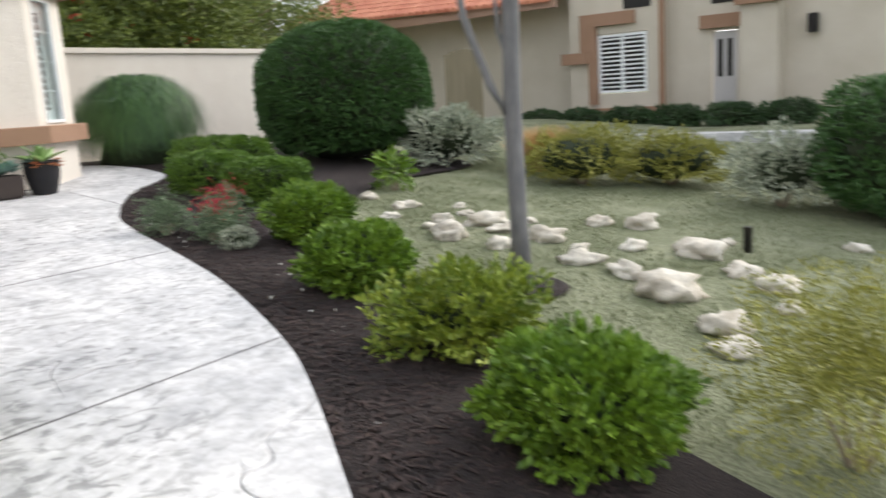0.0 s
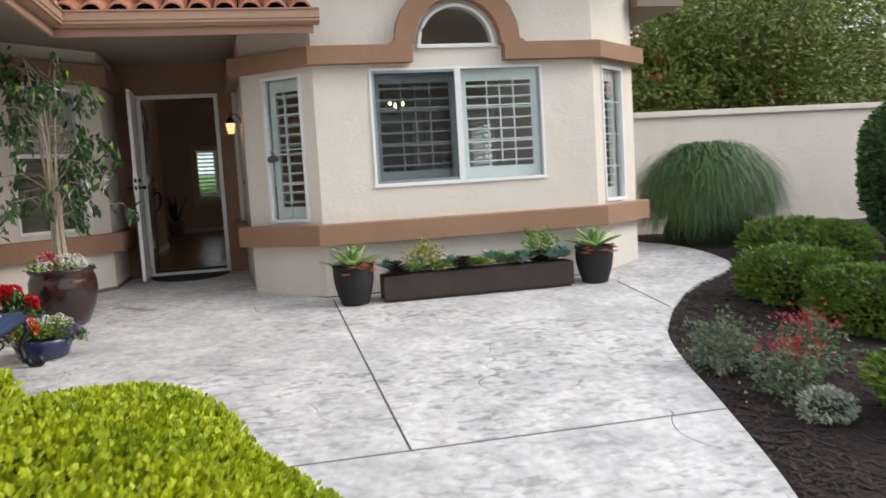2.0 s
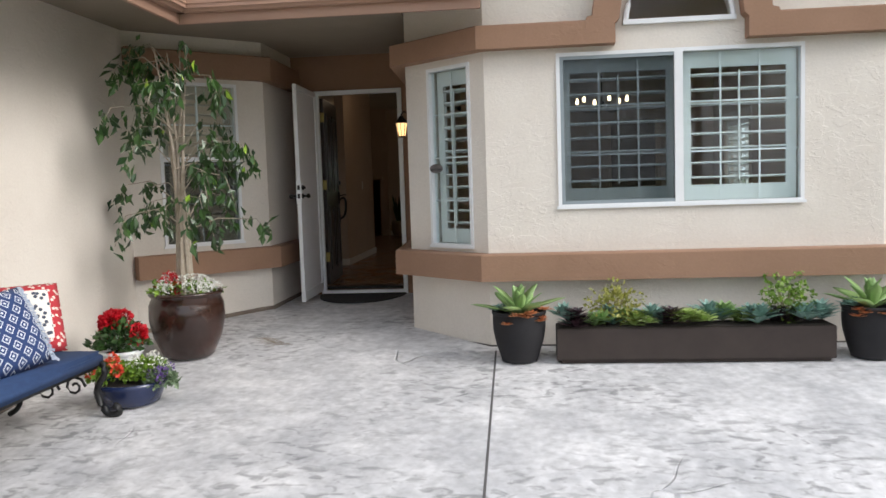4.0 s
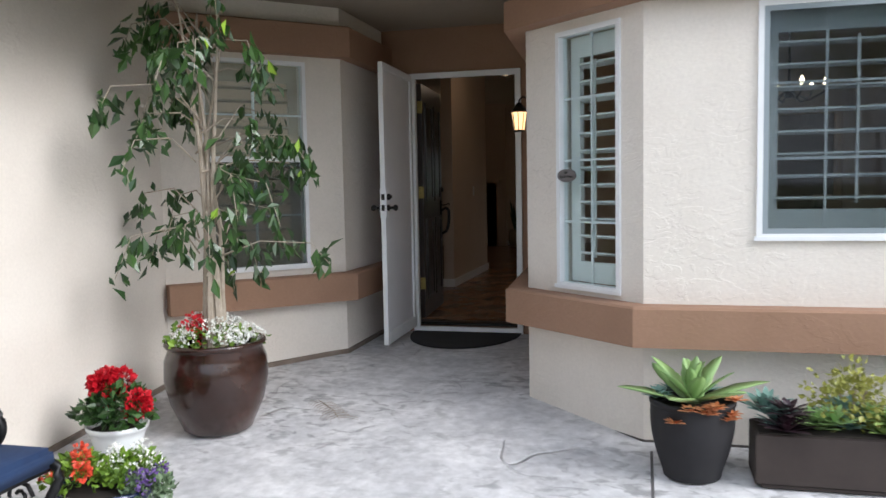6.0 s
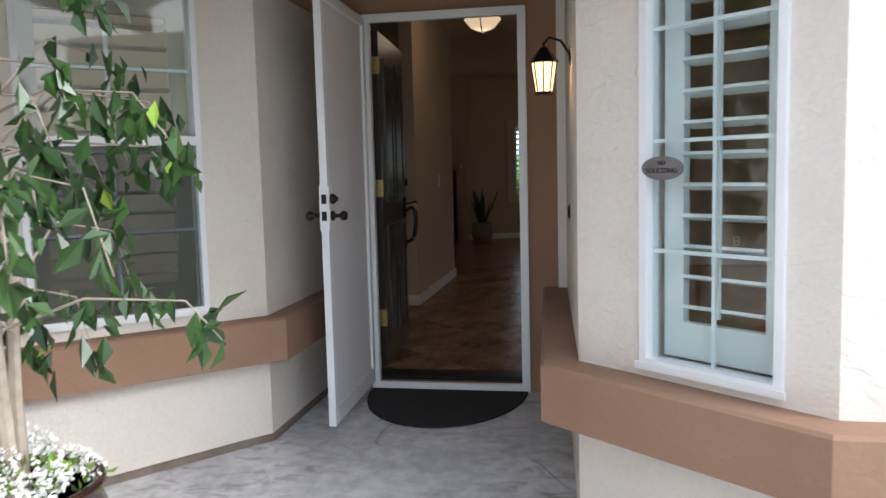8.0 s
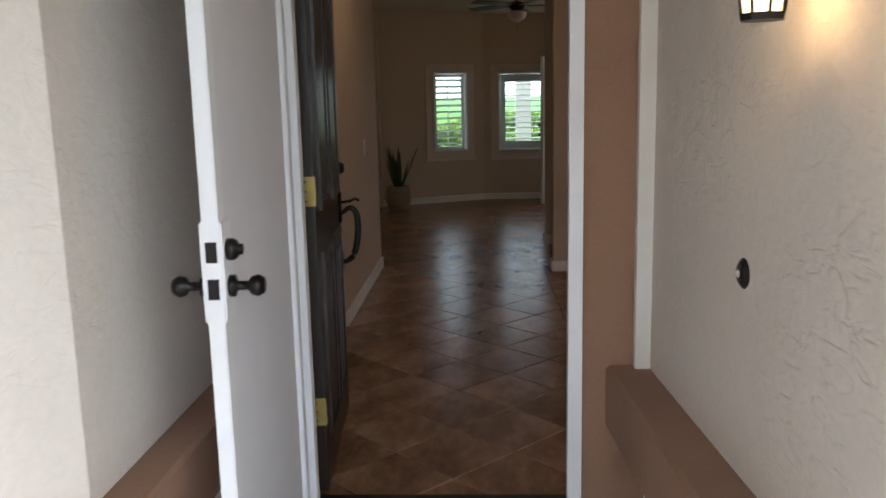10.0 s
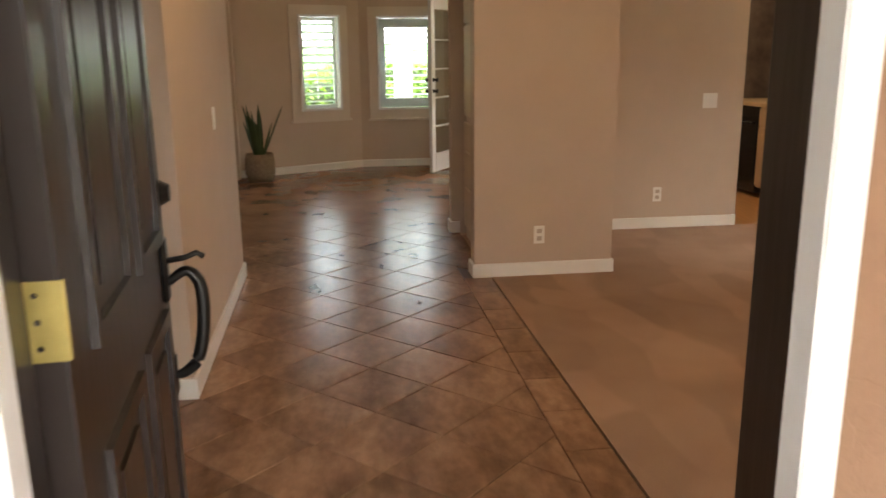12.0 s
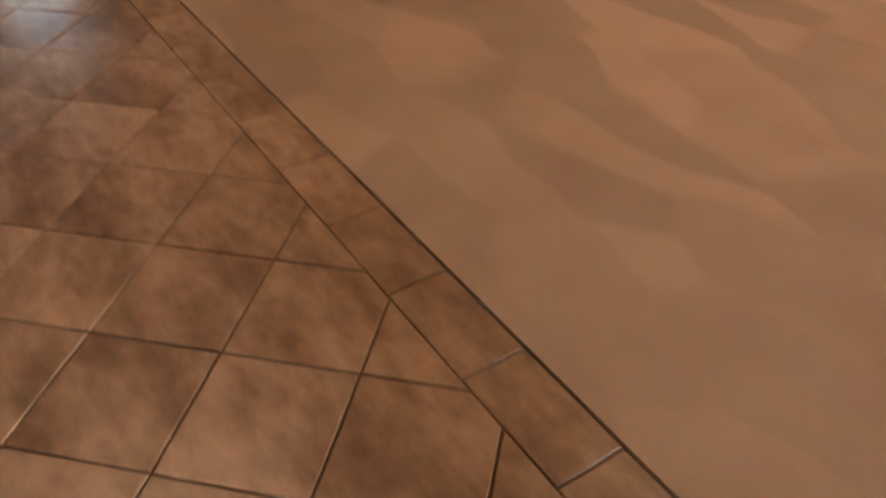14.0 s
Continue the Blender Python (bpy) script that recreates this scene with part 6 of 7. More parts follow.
        if kind == "border":
            sep = n.new("ShaderNodeSeparateXYZ")
            l.new(tc.outputs["Object"], sep.inputs[0])
            top = n.new("ShaderNodeMath")
            top.operation = "MAXIMUM"
            for q, axis in enumerate(("X", "Z")):
                ab = n.new("ShaderNodeMath")
                ab.operation = "ABSOLUTE"
                l.new(sep.outputs[axis], ab.inputs[0])
                l.new(ab.outputs[0], top.inputs[q])
            gt = n.new("ShaderNodeMath")
            gt.operation = "GREATER_THAN"
            gt.inputs[1].default_value = 0.155
            l.new(top.outputs[0], gt.inputs[0])
            c2 = n.new("ShaderNodeValToRGB")
            c2.color_ramp.interpolation = "CONSTANT"
            c2.color_ramp.elements[0].color = (0.7, 0.62, 0.55, 1)
            c2.color_ramp.elements[1].position, c2.color_ramp.elements[1].color = 0.24, (0.42, 0.03, 0.04, 1)
            l.new(t.outputs[0], c2.inputs[0])
            mx = n.new("ShaderNodeMixRGB")
            l.new(gt.outputs[0], mx.inputs[0])
            l.new(out, mx.inputs[1])
            l.new(c2.outputs[0], mx.inputs[2])
            out = mx.outputs[0]
        l.new(out, n["Principled BSDF"].inputs["Base Color"])
        return m

    SILVERF = mat("pale_blue_fringe", (0.25, 0.32, 0.45, 1), (0.6, 0.63, 0.68, 1), 0.9, 60)
    zc = g + 0.47
    blue = pattern("blue_white_fabric", (0.02, 0.045, 0.14, 1), (0.6, 0.63, 0.68, 1), "grid")
    redf = pattern("red_bordered_fabric", (0.72, 0.68, 0.62, 1), (0.06, 0.07, 0.10, 1), "border")
    pillow("throw_pillow", 4.08, -0.72, zc + 0.235, 0.44, -50, 32, 0, "white throw pillow with dark sprigs and a red printed border", redf)
    pillow("throw_pillow", 4.40, -0.62, zc + 0.215, 0.45, -14, 24, 5, "navy throw pillow with white diamonds and a pale fringe", blue, "grid")
    pillow("throw_pillow", 4.86, -0.72, zc + 0.215, 0.44, 5, 20, 0, "white throw pillow with a red printed border on the bench", redf)


bench()


# ---- rocks ----
def rocks():
    stone = mat("pale_rock", (0.36, 0.31, 0.24, 1), (0.68, 0.65, 0.58, 1), 0.9, 5, fine=0.2, bscale=30, bump=0.4, obj=0.3)
    rng = random.Random(3)
    spots = [(6.92, 6.2, 0.14), (7.33, 6.35, 0.2), (6.13, 6.5, 0.12), (7.35, 5.75, 0.2), (7.62, 6.2, 0.12), (8.1, 6.15, 0.19), (8.16, 7.0, 0.14), (8.55, 7.1, 0.2), (8.84, 6.3, 0.13), (9.36, 6.4, 0.22),
             (9.81, 6.05, 0.14), (10.13, 5.8, 0.16), (8.72, 5.65, 0.16), (9.14, 5.5, 0.16), (9.6, 5.2, 0.26), (10.14, 4.7, 0.2), (10.31, 4.4, 0.14), (7.95, 5.65, 0.16), (10.31, 7.35, 0.12), (10.34, 5.3, 0.12),
             (5.49, 6.7, 0.12), (6.18, 6.6, 0.11), (6.6, 6.9, 0.08), (6.9, 6.6, 0.09), (7.6, 6.7, 0.08), (7.0, 5.9, 0.1), (8.5, 6.0, 0.09), (8.4, 7.6, 0.08), (6.4, 6.05, 0.1), (9.4, 6.9, 0.09)]
    for k, (x, y, r) in enumerate(spots):
        bm = bmesh.new()
        bmesh.ops.create_icosphere(bm, subdivisions=3, radius=1)
        o = Vector((rng.random() * 9, rng.random() * 9, k))
        sx, sy = rng.uniform(0.7, 1.3), rng.uniform(0.6, 1.0)
        for v in bm.verts:
            d = v.co.normalized()
            v.co = Vector((d.x * sx, d.y * sy, d.z * 0.5)) * r * 0.9 * (1 + 0.6 * noise.noise(d * 1.6 + o) + 0.28 * noise.noise(d * 4 + o))
        ob = link("rock", bm, stone, label="pale weathered landscape rock half sunk in the lawn", category="rock", group="landscape rocks", smooth=True)
        ob.matrix_world = pose(x, y, G(x) - 0.06 + r * 0.14, 0, 0, rng.uniform(0, 180))


rocks()

# ---- joints of the walkway ----
JOINT = mat("joint_shadow", (0.10, 0.095, 0.095, 1), None, 0.95)


def joint(name, p, q):
    m, length = along(p, q)
    n = 12
    bm = bmesh.new()
    rows = []
    for k in range(n + 1):
        s = length * k / n
        row = []
        for y in (-0.007, 0.007):
            w = m @ Vector((s, y, 0))
            row.append(bm.verts.new((w.x, w.y, G(w.x) + 0.0015)))
        rows.append(row)
    for a, b in zip(rows, rows[1:]):
        bm.faces.new((a[0], b[0], b[1], a[1]))
    bmesh.ops.recalc_face_normals(bm, faces=bm.faces)
    link(name, bm, JOINT, label="dark control joint in the concrete", kind="structure")


joint("joint_long", (2.45, 1.93), (6.13, 1.97))
joint("joint_cross", (6.13, 1.3), (6.13, 3.78))
joint("joint_cross_near", (8.4, 1.2), (8.335, 2.97))
joint("joint_far", (2.75, 4.7), (3.9, 4.65))

CASING = mat("casing_paint", (0.62, 0.53, 0.43, 1), (0.66, 0.57, 0.47, 1), 0.5, 4)


def casing(name, p0, p1, s0, s1, z0, z1, y0, y1):
    m, _ = along(p0, p1)
    w = 0.11
    link(name, boxes((s0 - w, s0, y0, y1, z0 - w, z1 + w), (s1, s1 + w, y0, y1, z0 - w, z1 + w), (s0, s1, y0, y1, z1, z1 + w), (s0, s1, y0, y1, z0 - w, z0),
                     (s0 - w - 0.02, s1 + w + 0.02, y0, y1 + (0.02 if y1 > abs(y0) else 0), z0 - w - 0.025, z0 - w), m=m), CASING, label="painted window casing", kind="structure")


casing("casing_living", FW[3], FW[2], 0.28, 0.82, 0.8, 1.93, 0.0, 0.02)
casing("casing_living_b", FW[4], FW[3], 1.95, 2.68, 0.78, 1.92, 0.0, 0.02)
casing("casing_dining", P3, (-5.6, 5.44), 4.95, 6.33, 0.66, 1.95, 0.165, 0.185)

# ---- outside the back windows ----
LAWN2 = mat("green_lawn", (0.05, 0.14, 0.02, 1), (0.11, 0.25, 0.04, 1), 0.9, 3, fine=0.3, bscale=60)
bm = bmesh.new()
prof = [(-9.75, -0.05), (-13.5, -0.05), (-16, 0.5), (-20, 1.3), (-40, 1.9)]
rows = [[bm.verts.new((x, y, z)) for y in (-14, 5.2)] for x, z in prof]
for a, b in zip(rows, rows[1:]):
    bm.faces.new((a[0], a[1], b[1], b[0]))
bmesh.ops.recalc_face_normals(bm, faces=bm.faces)
link("back_lawn", bm, LAWN2, label="bright green lawn rising behind the house", kind="structure")
link("porch_post", boxes((-11.4, -11.15, 1.25, 1.5, -0.05, 2.9), bevel=0.01), WHITE, label="white square post of the rear porch", category="post")
for k, (x, y) in enumerate(((-15.5, 0.0), (-16.5, 3.5), (-18, 1.5), (-17, -3.0))):
    shrub("back_bush", x, y, (1.0, 1.6, 0.35), 2500, 0.12, BOX_GREEN, "green bush on the lawn behind the house", group="bushes on the back lawn", z=0.35 + 0.1 * k, seed=60 + k, stem=False)


# ---- small things of the entrance ----
def bell():
    root = thing("door_bell", (0.78, 1.177, 1.065), "round black door bell on the stucco wall", "door bell")
    bm = lathe([(0.034, 0), (0.034, 0.008), (0.024, 0.016), (0.012, 0.018)], 20)
    bmesh.ops.transform(bm, matrix=Matrix.Rotation(math.pi / 2, 4, "X"), verts=bm.verts)
    part("plate", bm, BLACKM, root)
    bm = lathe([(0.009, 0.018), (0.007, 0.022)], 12)
    bmesh.ops.transform(bm, matrix=Matrix.Rotation(math.pi / 2, 4, "X"), verts=bm.verts)
    part("button", bm, INWHITE, root, "pale button")


bell()


def oval_sign():
    m, _ = along(P0, P1)
    root = new("oval_sign")
    root.matrix_world = m @ Matrix.Translation((0.36, -0.006, 1.26))
    tagged(root, "small oval grey sign hung on the narrow window", "sign")
    bm = bmesh.new()
    a = [bm.verts.new((0.075 * math.cos(2 * math.pi * k / 28), -0.014, 0.036 * math.sin(2 * math.pi * k / 28))) for k in range(28)]
    b = [bm.verts.new((v.co.x, -0.008, v.co.z)) for v in a]
    bm.faces.new(a)
    for k in range(28):
        bm.faces.new((a[k], b[k], b[(k + 1) % 28], a[(k + 1) % 28]))
    bmesh.ops.recalc_face_normals(bm, faces=bm.faces)
    part("plate", bm, mat("pewter", (0.16, 0.15, 0.15, 1), (0.22, 0.2, 0.2, 1), 0.5, 30, metal=0.4), root)
    for text, z, size in (("NO", 0.010, 0.018), ("SOLICITING", -0.014, 0.021)):
        cu = bpy.data.curves.new("lettering", "FONT")
        cu.body, cu.size, cu.align_x, cu.extrude = text, size, "CENTER", 0.0008
        t = new("lettering", cu)
        t.parent = root
        t.matrix_basis = pose(0, -0.0152, z, 90, 0, 0)
        t.data.materials.append(BLACKM)


oval_sign()


def outlet(x, y, z, axis, label="white duplex wall outlet plate"):
    root = thing("wall_outlet", (x, y, z), label, "outlet", rz=axis)
    part("plate", boxes((-0.035, 0.035, -0.006, 0, -0.058, 0.058), bevel=0.002), INWHITE, root)
    for s in (-0.024, 0.024):
        part("socket", boxes((-0.016, 0.016, -0.009, -0.006, s - 0.014, s + 0.014)), mat("socket", (0.5, 0.42, 0.34, 1), None, 0.5), root)


outlet(-4.155, 1.64, 0.33, 90)
outlet(-5.4, 2.93, 0.34, 90)
sw = thing("light_switch", (-5.4, 3.33, 1.08), "white double light switch plate on the dining wall", "switch", rz=90)
part("plate", boxes((-0.06, 0.06, -0.006, 0, -0.058, 0.058), bevel=0.002), INWHITE, sw)
part("rocker", boxes((-0.04, -0.012, -0.009, -0.006, -0.03, 0.03)), INWHITE, sw)
part("rocker", boxes((0.012, 0.04, -0.009, -0.006, -0.03, 0.03)), INWHITE, sw)
sw = thing("light_switch", (-3.6, -0.26, 1.15), "white light switch plate on the hall wall", "switch", rz=180)
part("plate", boxes((-0.035, 0.035, -0.006, 0, -0.058, 0.058), bevel=0.002), INWHITE, sw)
part("rocker", boxes((-0.014, 0.014, -0.009, -0.006, -0.03, 0.03)), INWHITE, sw)

# ---- cabinets ----
MAPLE = mat("maple_cabinet", (0.55, 0.40, 0.24, 1), (0.62, 0.47, 0.30, 1), 0.4, 4, stretch=(1, 1, 0.15))
COUNTER = mat("black_counter", (0.01, 0.01, 0.011, 1), (0.03, 0.03, 0.03, 1), 0.15, 60)


def base_cabinet(x, y, rz, w, label, doors=2):
    root = thing("base_cabinet", (x, y, FZ), label, "cabinet", "kitchen cabinets", rz)
    part("body", boxes((0, w, 0, 0.58, 0.1, 0.87), (0.02, w - 0.02, 0.06, 0.56, 0, 0.1)), MAPLE, root)
    for k in range(doors):
        dw = w / doors
        for nm, a, b in (("door", 0.12, 0.68), ("drawer", 0.69, 0.86)):
            bm = boxes((k * dw + 0.006, (k + 1) * dw - 0.006, -0.02, -0.0002, a, b), bevel=0.004)
            d = part(nm, bm, MAPLE, root)
            if nm == "door":
                part("panel", boxes((k * dw + 0.06, (k + 1) * dw - 0.06, -0.027, -0.0202, a + 0.06, b - 0.06), bevel=0.006), MAPLE, d)
    return root


# run along the kitchen's far side, seen through the opening, facing the walker
KY = 4.44
base_cabinet(-6.62, KY, 0, 0.62, "maple base cabinet with raised panel doors under a black counter")
link("kitchen_counter", boxes((-7.4, -5.99, KY - 0.03, KY + 0.6, FZ + 0.873, FZ + 0.912), bevel=0.004), MAPLE, label="pale counter on the base cabinet", category="counter")
pc = thing("pantry_cabinet", (-5.98, KY, FZ), "tall maple pantry cabinet with raised panel doors", "cabinet", "kitchen cabinets")
part("body", boxes((0, 0.42, 0, 0.6, 0.1, 2.2), (0.02, 0.4, 0.06, 0.58, 0, 0.1)), MAPLE, pc)
for a, b in ((0.12, 0.86), (0.88, 1.5), (1.52, 2.18)):
    d = part("door", boxes((0.006, 0.414, -0.02, -0.0002, a, b), bevel=0.004), MAPLE, pc)
    part("panel", boxes((0.06, 0.36, -0.027, -0.0202, a + 0.06, b - 0.06), bevel=0.006), MAPLE, d)
uc = thing("upper_cabinet", (-6.3, KY + 0.27, 1.42), "maple upper kitchen cabinet", "cabinet", "kitchen cabinets")
part("body", boxes((0, 0.31, 0, 0.33, 0, 0.75)), MAPLE, uc)
d = part("door", boxes((0.004, 0.306, -0.02, -0.0002, 0.005, 0.745), bevel=0.004), MAPLE, uc)
part("panel", boxes((0.05, 0.26, -0.027, -0.0202, 0.06, 0.69), bevel=0.006), MAPLE, d)
SPLASH = mat("grey_backsplash", (0.10, 0.08, 0.07, 1), (0.2, 0.165, 0.14, 1), 0.35, 6)
link("kitchen_back_wall", boxes((-7.6, -5.55, KY + 0.6, 5.27, 0, CZ)), SPLASH, label="dark tiled kitchen back wall", kind="structure")
link("kitchen_end_wall", boxes((-7.75, -7.6, 2.7, 5.27, 0, CZ)), SPLASH, label="dark kitchen end wall", kind="structure")
st = thing("stove", (-7.4, KY - 0.0, FZ), "black kitchen stove beside the base cabinet", "stove")
part("body", boxes((0, 0.76, 0, 0.6, 0.03, 0.87), bevel=0.005), COUNTER, st)
part("oven_door", boxes((0.02, 0.74, -0.02, -0.0002, 0.2, 0.75), bevel=0.004), COUNTER, st)
part("handle", boxes((0.06, 0.7, -0.06, -0.04, 0.7, 0.72)), BLACKM, st)
ts = thing("toaster_oven", (-6.58, KY + 0.2, FZ + 0.913), "small silver and black toaster oven on the counter", "toaster oven")
part("body", boxes((0, 0.42, 0, 0.28, 0.01, 0.25), bevel=0.01), BLACKM, ts)
part("door", boxes((0.03, 0.3, -0.012, -0.0002, 0.05, 0.2), bevel=0.003), mat("silver_glass", (0.35, 0.37, 0.38, 1), None, 0.2, metal=0.5), ts)

bi = thing("built_in_drawers", (-4.35, 1.34, FZ), "cream built-in cabinet with drawers in the passage", "cabinet", rz=180)
part("body", boxes((0, 1.0, -0.6, -0.02, 0.0, 2.3)), INWALL, bi)
for k, (a, b) in enumerate(((0.1, 0.4), (0.41, 0.68), (0.69, 0.9), (0.95, 1.6), (1.62, 2.25))):
    for q in range(2):
        part("drawer" if k < 3 else "door", boxes((q * 0.5 + 0.01, q * 0.5 + 0.49, -0.0198, 0.0, a, b), bevel=0.004), MAPLE, bi)


# ---- living room things ----
def french_door():
    m, L = along((-9.3, 1.72), (-8.95, 1.52))
    root = new("french_door")
    root.matrix_world = pose(-8.9, 1.50, FZ, 0, 0, 148)
    tagged(root, "open white French door with glass panes and black knobs", "door")
    w, h = 0.8, 2.03
    part("door_frame", boxes((0, 0.1, -0.02, 0.02, 0, h), (w - 0.1, w, -0.02, 0.02, 0, h), (0.1, w - 0.1, -0.02, 0.02, 0, 0.22), (0.1, w - 0.1, -0.02, 0.02, h - 0.12, h), bevel=0.003), WHITE, root)
    for k in range(5):
        z0, z1 = 0.22 + k * 0.338, 0.22 + (k + 1) * 0.338
        g = part("pane", boxes((0.1, w - 0.1, -0.003, 0.003, z0, z1 - 0.02)), GLASS, root)
        g.visible_shadow = False
        if k:
            part("glazing_bar", boxes((0.1, w - 0.1, -0.014, 0.014, z0 - 0.02, z0)), WHITE, root)
    for z in (0.97, 1.1):
        part("knob", lathe([(0.025, 0), (0.01, 0.02), (0.028, 0.05), (0.02, 0.06)], 14, m=Matrix.Translation((0.05, -0.02, z)) @ Matrix.Rotation(math.pi / 2, 4, "X")), BLACKM, root)
        part("knob", lathe([(0.025, 0), (0.01, 0.02), (0.028, 0.05), (0.02, 0.06)], 14, m=Matrix.Translation((0.05, 0.02, z)) @ Matrix.Rotation(-math.pi / 2, 4, "X")), BLACKM, root)


french_door()


def snake_plant():
    root = thing("basket", (-8.6, -0.5, FZ), "round woven basket planter on the tile floor", "basket")
    part("body", lathe([(0.13, 0), (0.17, 0.1), (0.165, 0.25), (0.15, 0.32), (0.14, 0.32), (0.14, 0.28)], 24), mat("woven_basket", (0.22, 0.16, 0.10, 1), (0.32, 0.25, 0.17, 1), 0.9, 40, bump=0.8, bscale=60), root, smooth=True)
    pl = thing("snake_plant", (-8.6, -0.5, FZ + 0.28), "upright dark green snake plant in a basket", "plant")
    rng = random.Random(5)
    for k in range(13):
        a, lean, h = rng.uniform(0, 6.28), rng.uniform(0.05, 0.45), rng.uniform(0.35, 0.62)
        bm = bmesh.new()
        rows = []
        for j in range(6):
            s = j / 5
            w = 0.03 * (1 - s ** 3) + 0.001
            r = 0.05 + lean * h * s
            x, y, z = math.cos(a) * r, math.sin(a) * r, h * s
            rows.append((bm.verts.new((x - math.sin(a) * w, y + math.cos(a) * w, z)), bm.verts.new((x + math.cos(a) * 0.008, y + math.sin(a) * 0.008, z)), bm.verts.new((x + math.sin(a) * w, y - math.cos(a) * w, z))))
        for p, q in zip(rows, rows[1:]):
            bm.faces.new((p[0], p[1], q[1], q[0]))
            bm.faces.new((p[1], p[2], q[2], q[1]))
        part("leaf", bm, DEEP, pl)


snake_plant()


def ceiling_fan():
    root = thing("ceiling_fan", (-6.6, 1.05, CZ), "dark ceiling fan with a glass light bowl", "ceiling fan")
    part("rod", lathe([(0.012, -0.2), (0.012, 0.0)], 10), BLACKM, root)
    part("hub", lathe([(0.05, -0.3), (0.09, -0.27), (0.09, -0.22), (0.04, -0.2)], 20), BLACKM, root)
    for k in range(5):
        part("blade", boxes((0.1, 0.6, -0.06, 0.06, -0.25, -0.242), m=Matrix.Rotation(k * 1.2566 + 0.3, 4, "Z") @ Matrix.Rotation(0.15, 4, "X")), DOORW, root)
    part("shade", lathe([(0.03, -0.42), (0.09, -0.38), (0.11, -0.32), (0.05, -0.3)], 20), INWHITE, root, "pale glass bowl")
    part("pull_chain", lathe([(0.002, -0.55), (0.002, -0.42)], 6), BLACKM, root)


ceiling_fan()
mt = thing("fireplace_mantel", (-8.9, -0.85, FZ), "beige fireplace mantel against the far wall", "mantel")
part("shelf", boxes((0.0, 0.22, -1.5, 0.0, 1.2, 1.25), bevel=0.006), INWALL, mt)
part("surround", boxes((0.0, 0.12, -1.4, -0.08, 0, 1.2)), INWALL, mt)


def foyer_light():
    root = thing("ceiling_light", (-2.6, 0.35, CZ), "dark metal ceiling light with a lit glass bowl in the hall", "ceiling light")
    part("canopy", lathe([(0.06, -0.03), (0.07, 0.0)], 20), BLACKM, root)
    part("rod", lathe([(0.01, -0.2), (0.01, -0.03)], 8), BLACKM, root)
    g = part("shade", lathe([(0.02, -0.31), (0.10, -0.28), (0.16, -0.21), (0.155, -0.2)], 24), mat("frosted_lit_glass", (0.75, 0.6, 0.42, 1), None, 0.4, emit=(1, 0.7, 0.4, 1), power=0.25), root, "softly lit glass bowl", smooth=True)
    g.visible_shadow = False
    for k in range(3):
        a = k * 2.094
        bm = bmesh.new()
        tube(bm, [(0.01 * math.cos(a), 0.01 * math.sin(a), -0.12), (0.1 * math.cos(a), 0.1 * math.sin(a), -0.13), (0.168 * math.cos(a), 0.168 * math.sin(a), -0.2), (0.1 * math.cos(a), 0.1 * math.sin(a), -0.295), (0.0, 0.0, -0.33)], 0.006, 6)
        part("arm", bm, BLACKM, root, "curved dark arm")


foyer_light()


def dry_frond():
    """A small dead palm leaf lying on the concrete."""
    root = thing("dry_frond", (2.1, 0.04, G(2.1) + 0.004), "small dry palm leaf lying on the concrete near the brown pot", "leaf", rz=38)
    rng = random.Random(2)
    bm = bmesh.new()
    tube(bm, [(-0.3, 0.0, 0.0), (-0.1, 0.02, 0.006), (0.12, 0.03, 0.008), (0.3, 0.01, 0.002)], [0.003, 0.003, 0.002, 0.001], 5)
    part("stem", bm, TWIG, root)
    bm = bmesh.new()
    for k in range(24):
        x = -0.2 + k * 0.02
        sg = 1 if k % 2 else -1
        tube(bm, [(x, 0.02, 0.004), (x + 0.04, 0.02 + sg * 0.05, 0.006), (x + 0.09 + rng.uniform(-0.01, 0.02), 0.02 + sg * rng.uniform(0.07, 0.1), 0.001)], [0.0018, 0.0014, 0.0006], 4)
    part("leaflets", bm, TWIG, root, "thin dry leaflets")


dry_frond()


def chandelier():
    root = thing("chandelier", (-0.9, 3.05, CZ), "small dining chandelier with lit bulbs", "chandelier")
    part("rod", lathe([(0.01, -0.75), (0.01, 0)], 8), BLACKM, root)
    part("hub", lathe([(0.03, -0.85), (0.05, -0.8), (0.03, -0.75)], 12), BLACKM, root)
    glow = mat("bulb_glow", (1, 0.8, 0.5, 1), None, 0.4, emit=(1, 0.72, 0.4, 1), power=8)
    for k in range(6):
        a = k * 1.047 + 0.2
        c, s = math.cos(a), math.sin(a)
        bm = bmesh.new()
        tube(bm, [(0.03 * c, 0.03 * s, -0.8), (0.15 * c, 0.15 * s, -0.88), (0.27 * c, 0.27 * s, -0.82), (0.28 * c, 0.28 * s, -0.78)], 0.007, 6)
        part("arm", bm, BLACKM, root)
        part("bulb", lathe([(0.012, 0), (0.022, 0.03), (0.006, 0.07)], 10, at=(0.28 * c, 0.28 * s, -0.77)), glow, root, "glowing bulb")


chandelier()

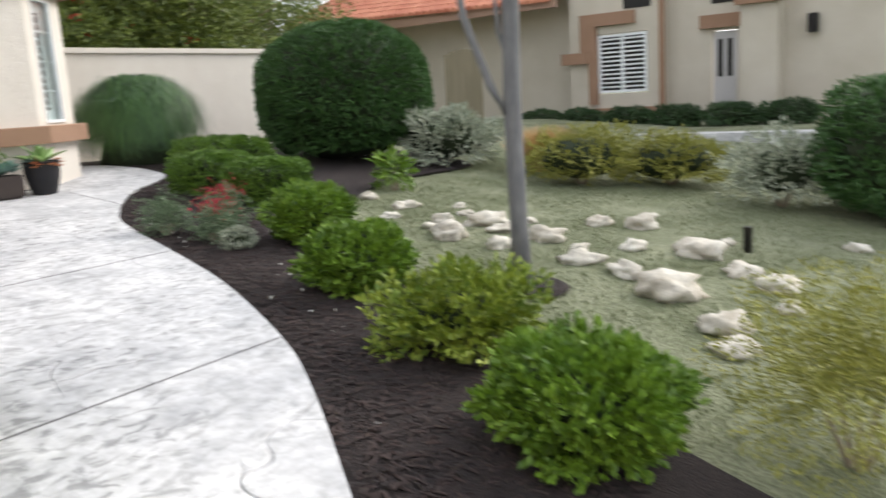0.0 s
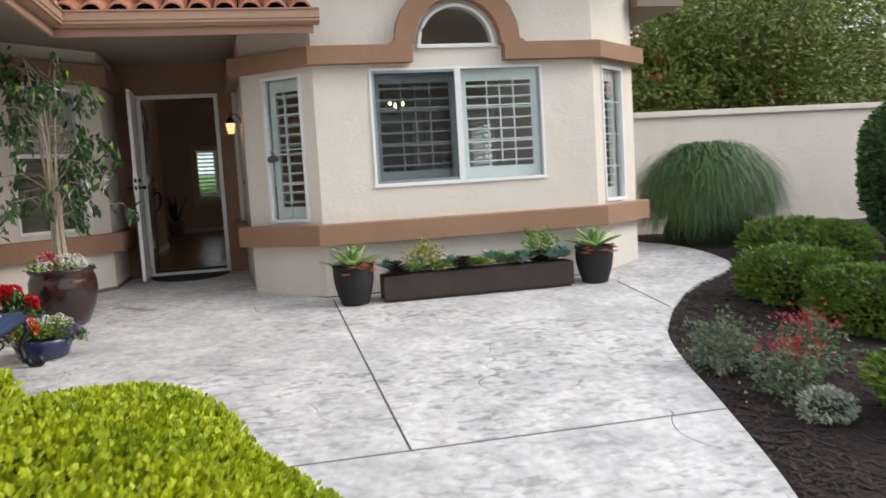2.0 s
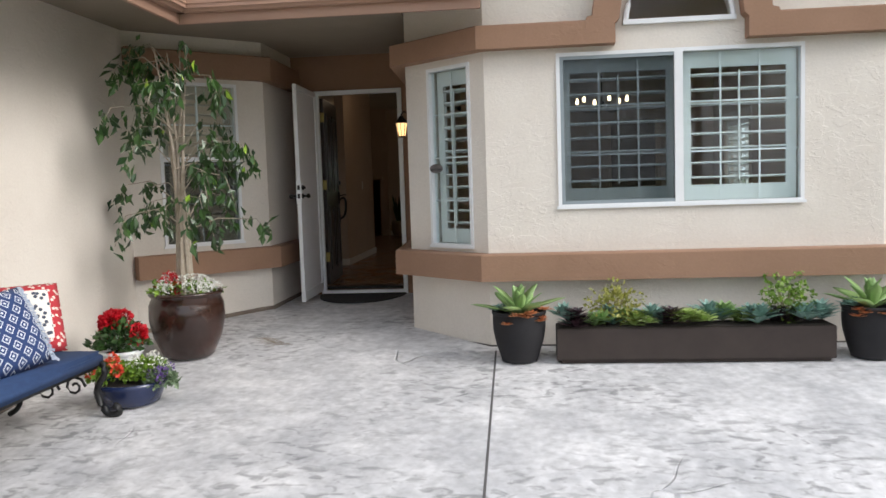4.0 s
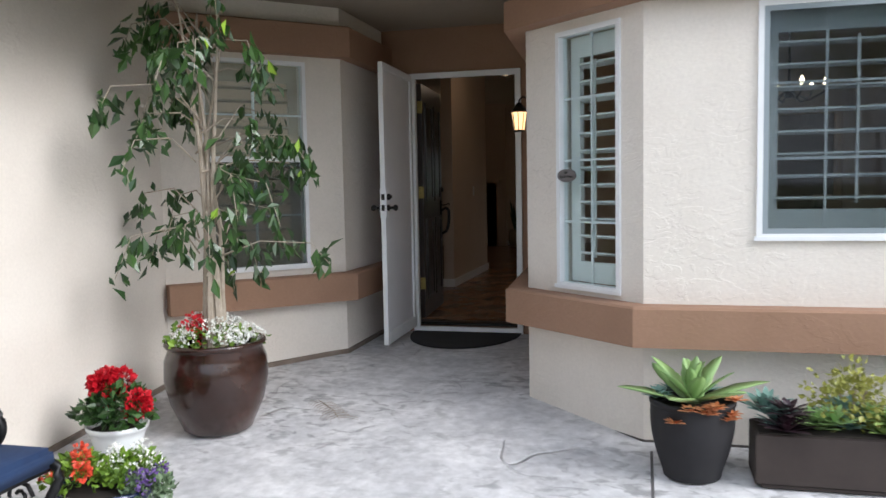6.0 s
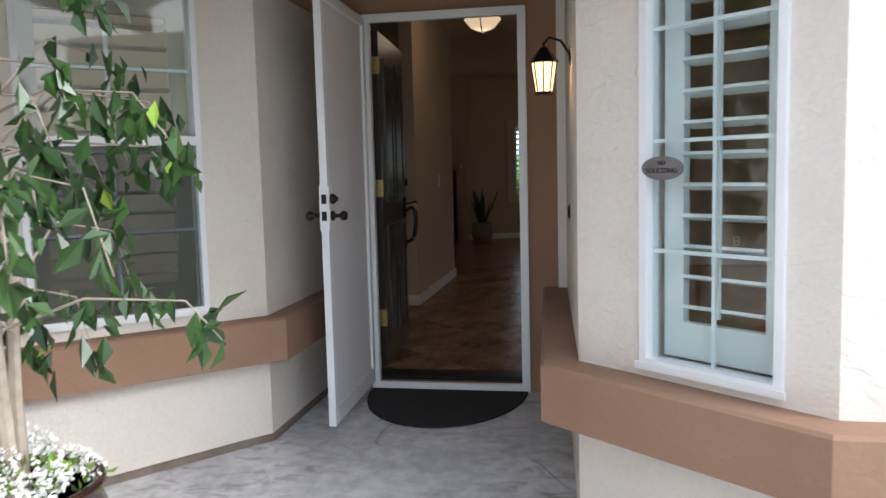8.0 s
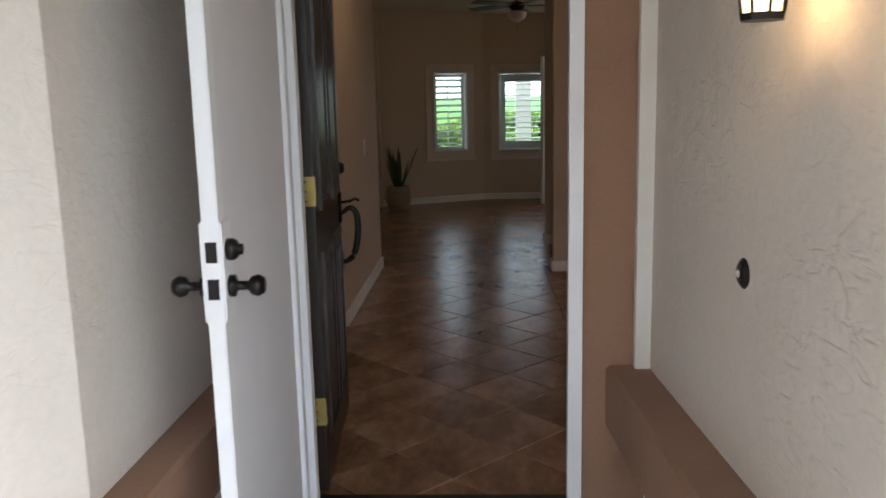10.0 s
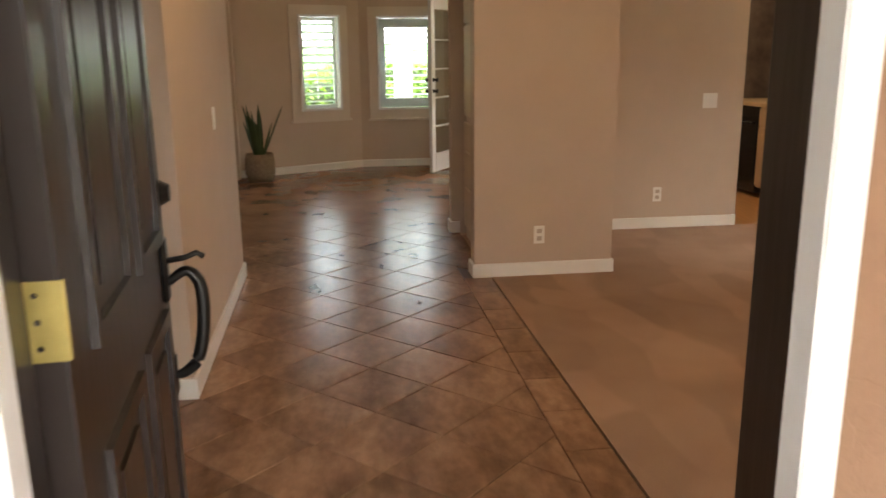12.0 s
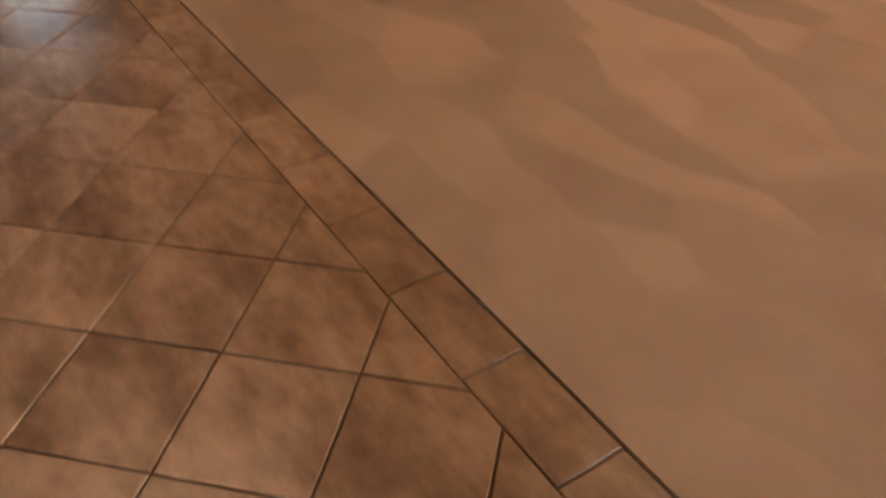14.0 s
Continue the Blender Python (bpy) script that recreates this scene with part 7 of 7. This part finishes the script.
# front strip before the neighbouring house, and lawn furniture of the garden
link("neighbour_path", boxes((-4, 14, 15.3, 15.8, -0.62, -0.34)), PATIO, label="pale concrete edge in front of the neighbouring house", kind="structure")
link("neighbour_lawn", boxes((-4, 14, 15.8, 18.9, -0.62, -0.36)), GRASSY, label="dull green lawn strip in front of the neighbouring house", kind="structure")
for k in range(6):
    shrub("border_plant", 0.8 + k * 1.2, 18.1, (0.6, 0.35, 0.25), 1200, 0.1, DEEP, "low dark green plants under the neighbour's windows", group="plants before the neighbouring house", z=-0.36, seed=80 + k, stem=False)
sp = thing("path_light", (9.62, 6.75, G(9.6) - 0.05), "short black garden sprinkler post in the lawn", "sprinkler")
part("post", boxes((-0.03, 0.03, -0.03, 0.03, -0.05, 0.2), bevel=0.006), BLACKM, sp)
ring = thing("tree_well", (8.75, 4.75, G(8.75) - 0.06), "dark soil ring round the lawn tree", "soil")
part("soil", lathe([(0.32, 0), (0.28, 0.025)], 24), MULCH, ring)

# ---- floor tiles ----
def floor_tiles():
    S = 0.34
    c = S / math.sqrt(2)
    base = bpy.data.objects["floor_base"]
    def tile_mesh(pts):
        bm = bmesh.new()
        plate(pts, -0.012, 0.0, bm)
        bmesh.ops.bevel(bm, geom=[e for e in bm.edges if all(abs(v.co.z) < 1e-6 for v in e.verts)], offset=0.003, segments=1, affect="EDGES")
        me = bpy.data.meshes.new("floor_tile")
        bm.to_mesh(me)
        bm.free()
        me.materials.append(FTILE)
        me.shade_flat()
        return me
    k = c - 0.004
    full = tile_mesh([(k, 0), (0, k), (-k, 0), (0, -k)])
    half = tile_mesh([(-k, 0), (0, -k), (k, 0)])
    def put(me, x, y, rz=0):
        o = new("floor_tile", me)
        o.parent = base
        o.matrix_world = pose(x, y, FZ, 0, 0, rz)
    rest = bmesh.new()
    top = 1.15
    # centres of the diagonal lattice
    for i in range(-14, 46):
        for j in range(-30, 30):
            if (i + j) % 2:
                continue
            x, y = -0.56 - i * c, 0.73 + c + j * c - c
            x = -1.52 + c + (6 - i) * c
            if x - c > -0.18 or x < -9.8 or y - c < -3.9:
                continue
            lim = top if x > -4.6 else (1.33 if x > -5.7 else 2.6)
            if y - c > lim - 0.02:
                continue
            if y + c > lim or x + c > -0.175:
                poly = [(x + k, y), (x, y + k), (x - k, y), (x, y - k)]
                for axis, cut in ((1, lim - 0.0005), (0, -0.175)):
                    outp = []
                    for p_, q_ in zip(poly, poly[1:] + poly[:1]):
                        if p_[axis] <= cut:
                            outp.append(p_)
                        if (p_[axis] <= cut) != (q_[axis] <= cut):
                            f = (cut - p_[axis]) / (q_[axis] - p_[axis])
                            outp.append((p_[0] + (q_[0] - p_[0]) * f, p_[1] + (q_[1] - p_[1]) * f))
                    poly = outp
                area = abs(sum(p_[0] * q_[1] - q_[0] * p_[1] for p_, q_ in zip(poly, poly[1:] + poly[:1]))) / 2 if len(poly) > 2 else 0
                if area > 0.0008:
                    if x > -5.6:
                        put(tile_mesh([(px - x, py - y) for px, py in poly]), x, y)
                    else:
                        plate(poly, FZ - 0.012, FZ, rest)
                continue
            if -5.6 < x and y > -0.3:
                put(full, x, y, 90 * ((i * 7 + j * 3) % 4))
            else:
                plate([(x + k, y), (x, y + k), (x - k, y), (x, y - k)], FZ - 0.012, FZ, rest)
    if rest.verts:
        link("floor_tiles_rest", rest, mat("worn_floor_tile", (0.19, 0.095, 0.05, 1), (0.32, 0.175, 0.10, 1), 0.27, 3.0, detail=6), base, kind="stuff")
    # border tiles
    bt = tile_mesh([(-0.1655, -0.0875), (0.1655, -0.0875), (0.1655, 0.0875), (-0.1655, 0.0875)])
    for q in range(12):
        x = -0.8 + 0.1675 - q * 0.336 + 0.336
        if x > -0.3:
            continue
        put(bt, x, 1.24)


floor_tiles()
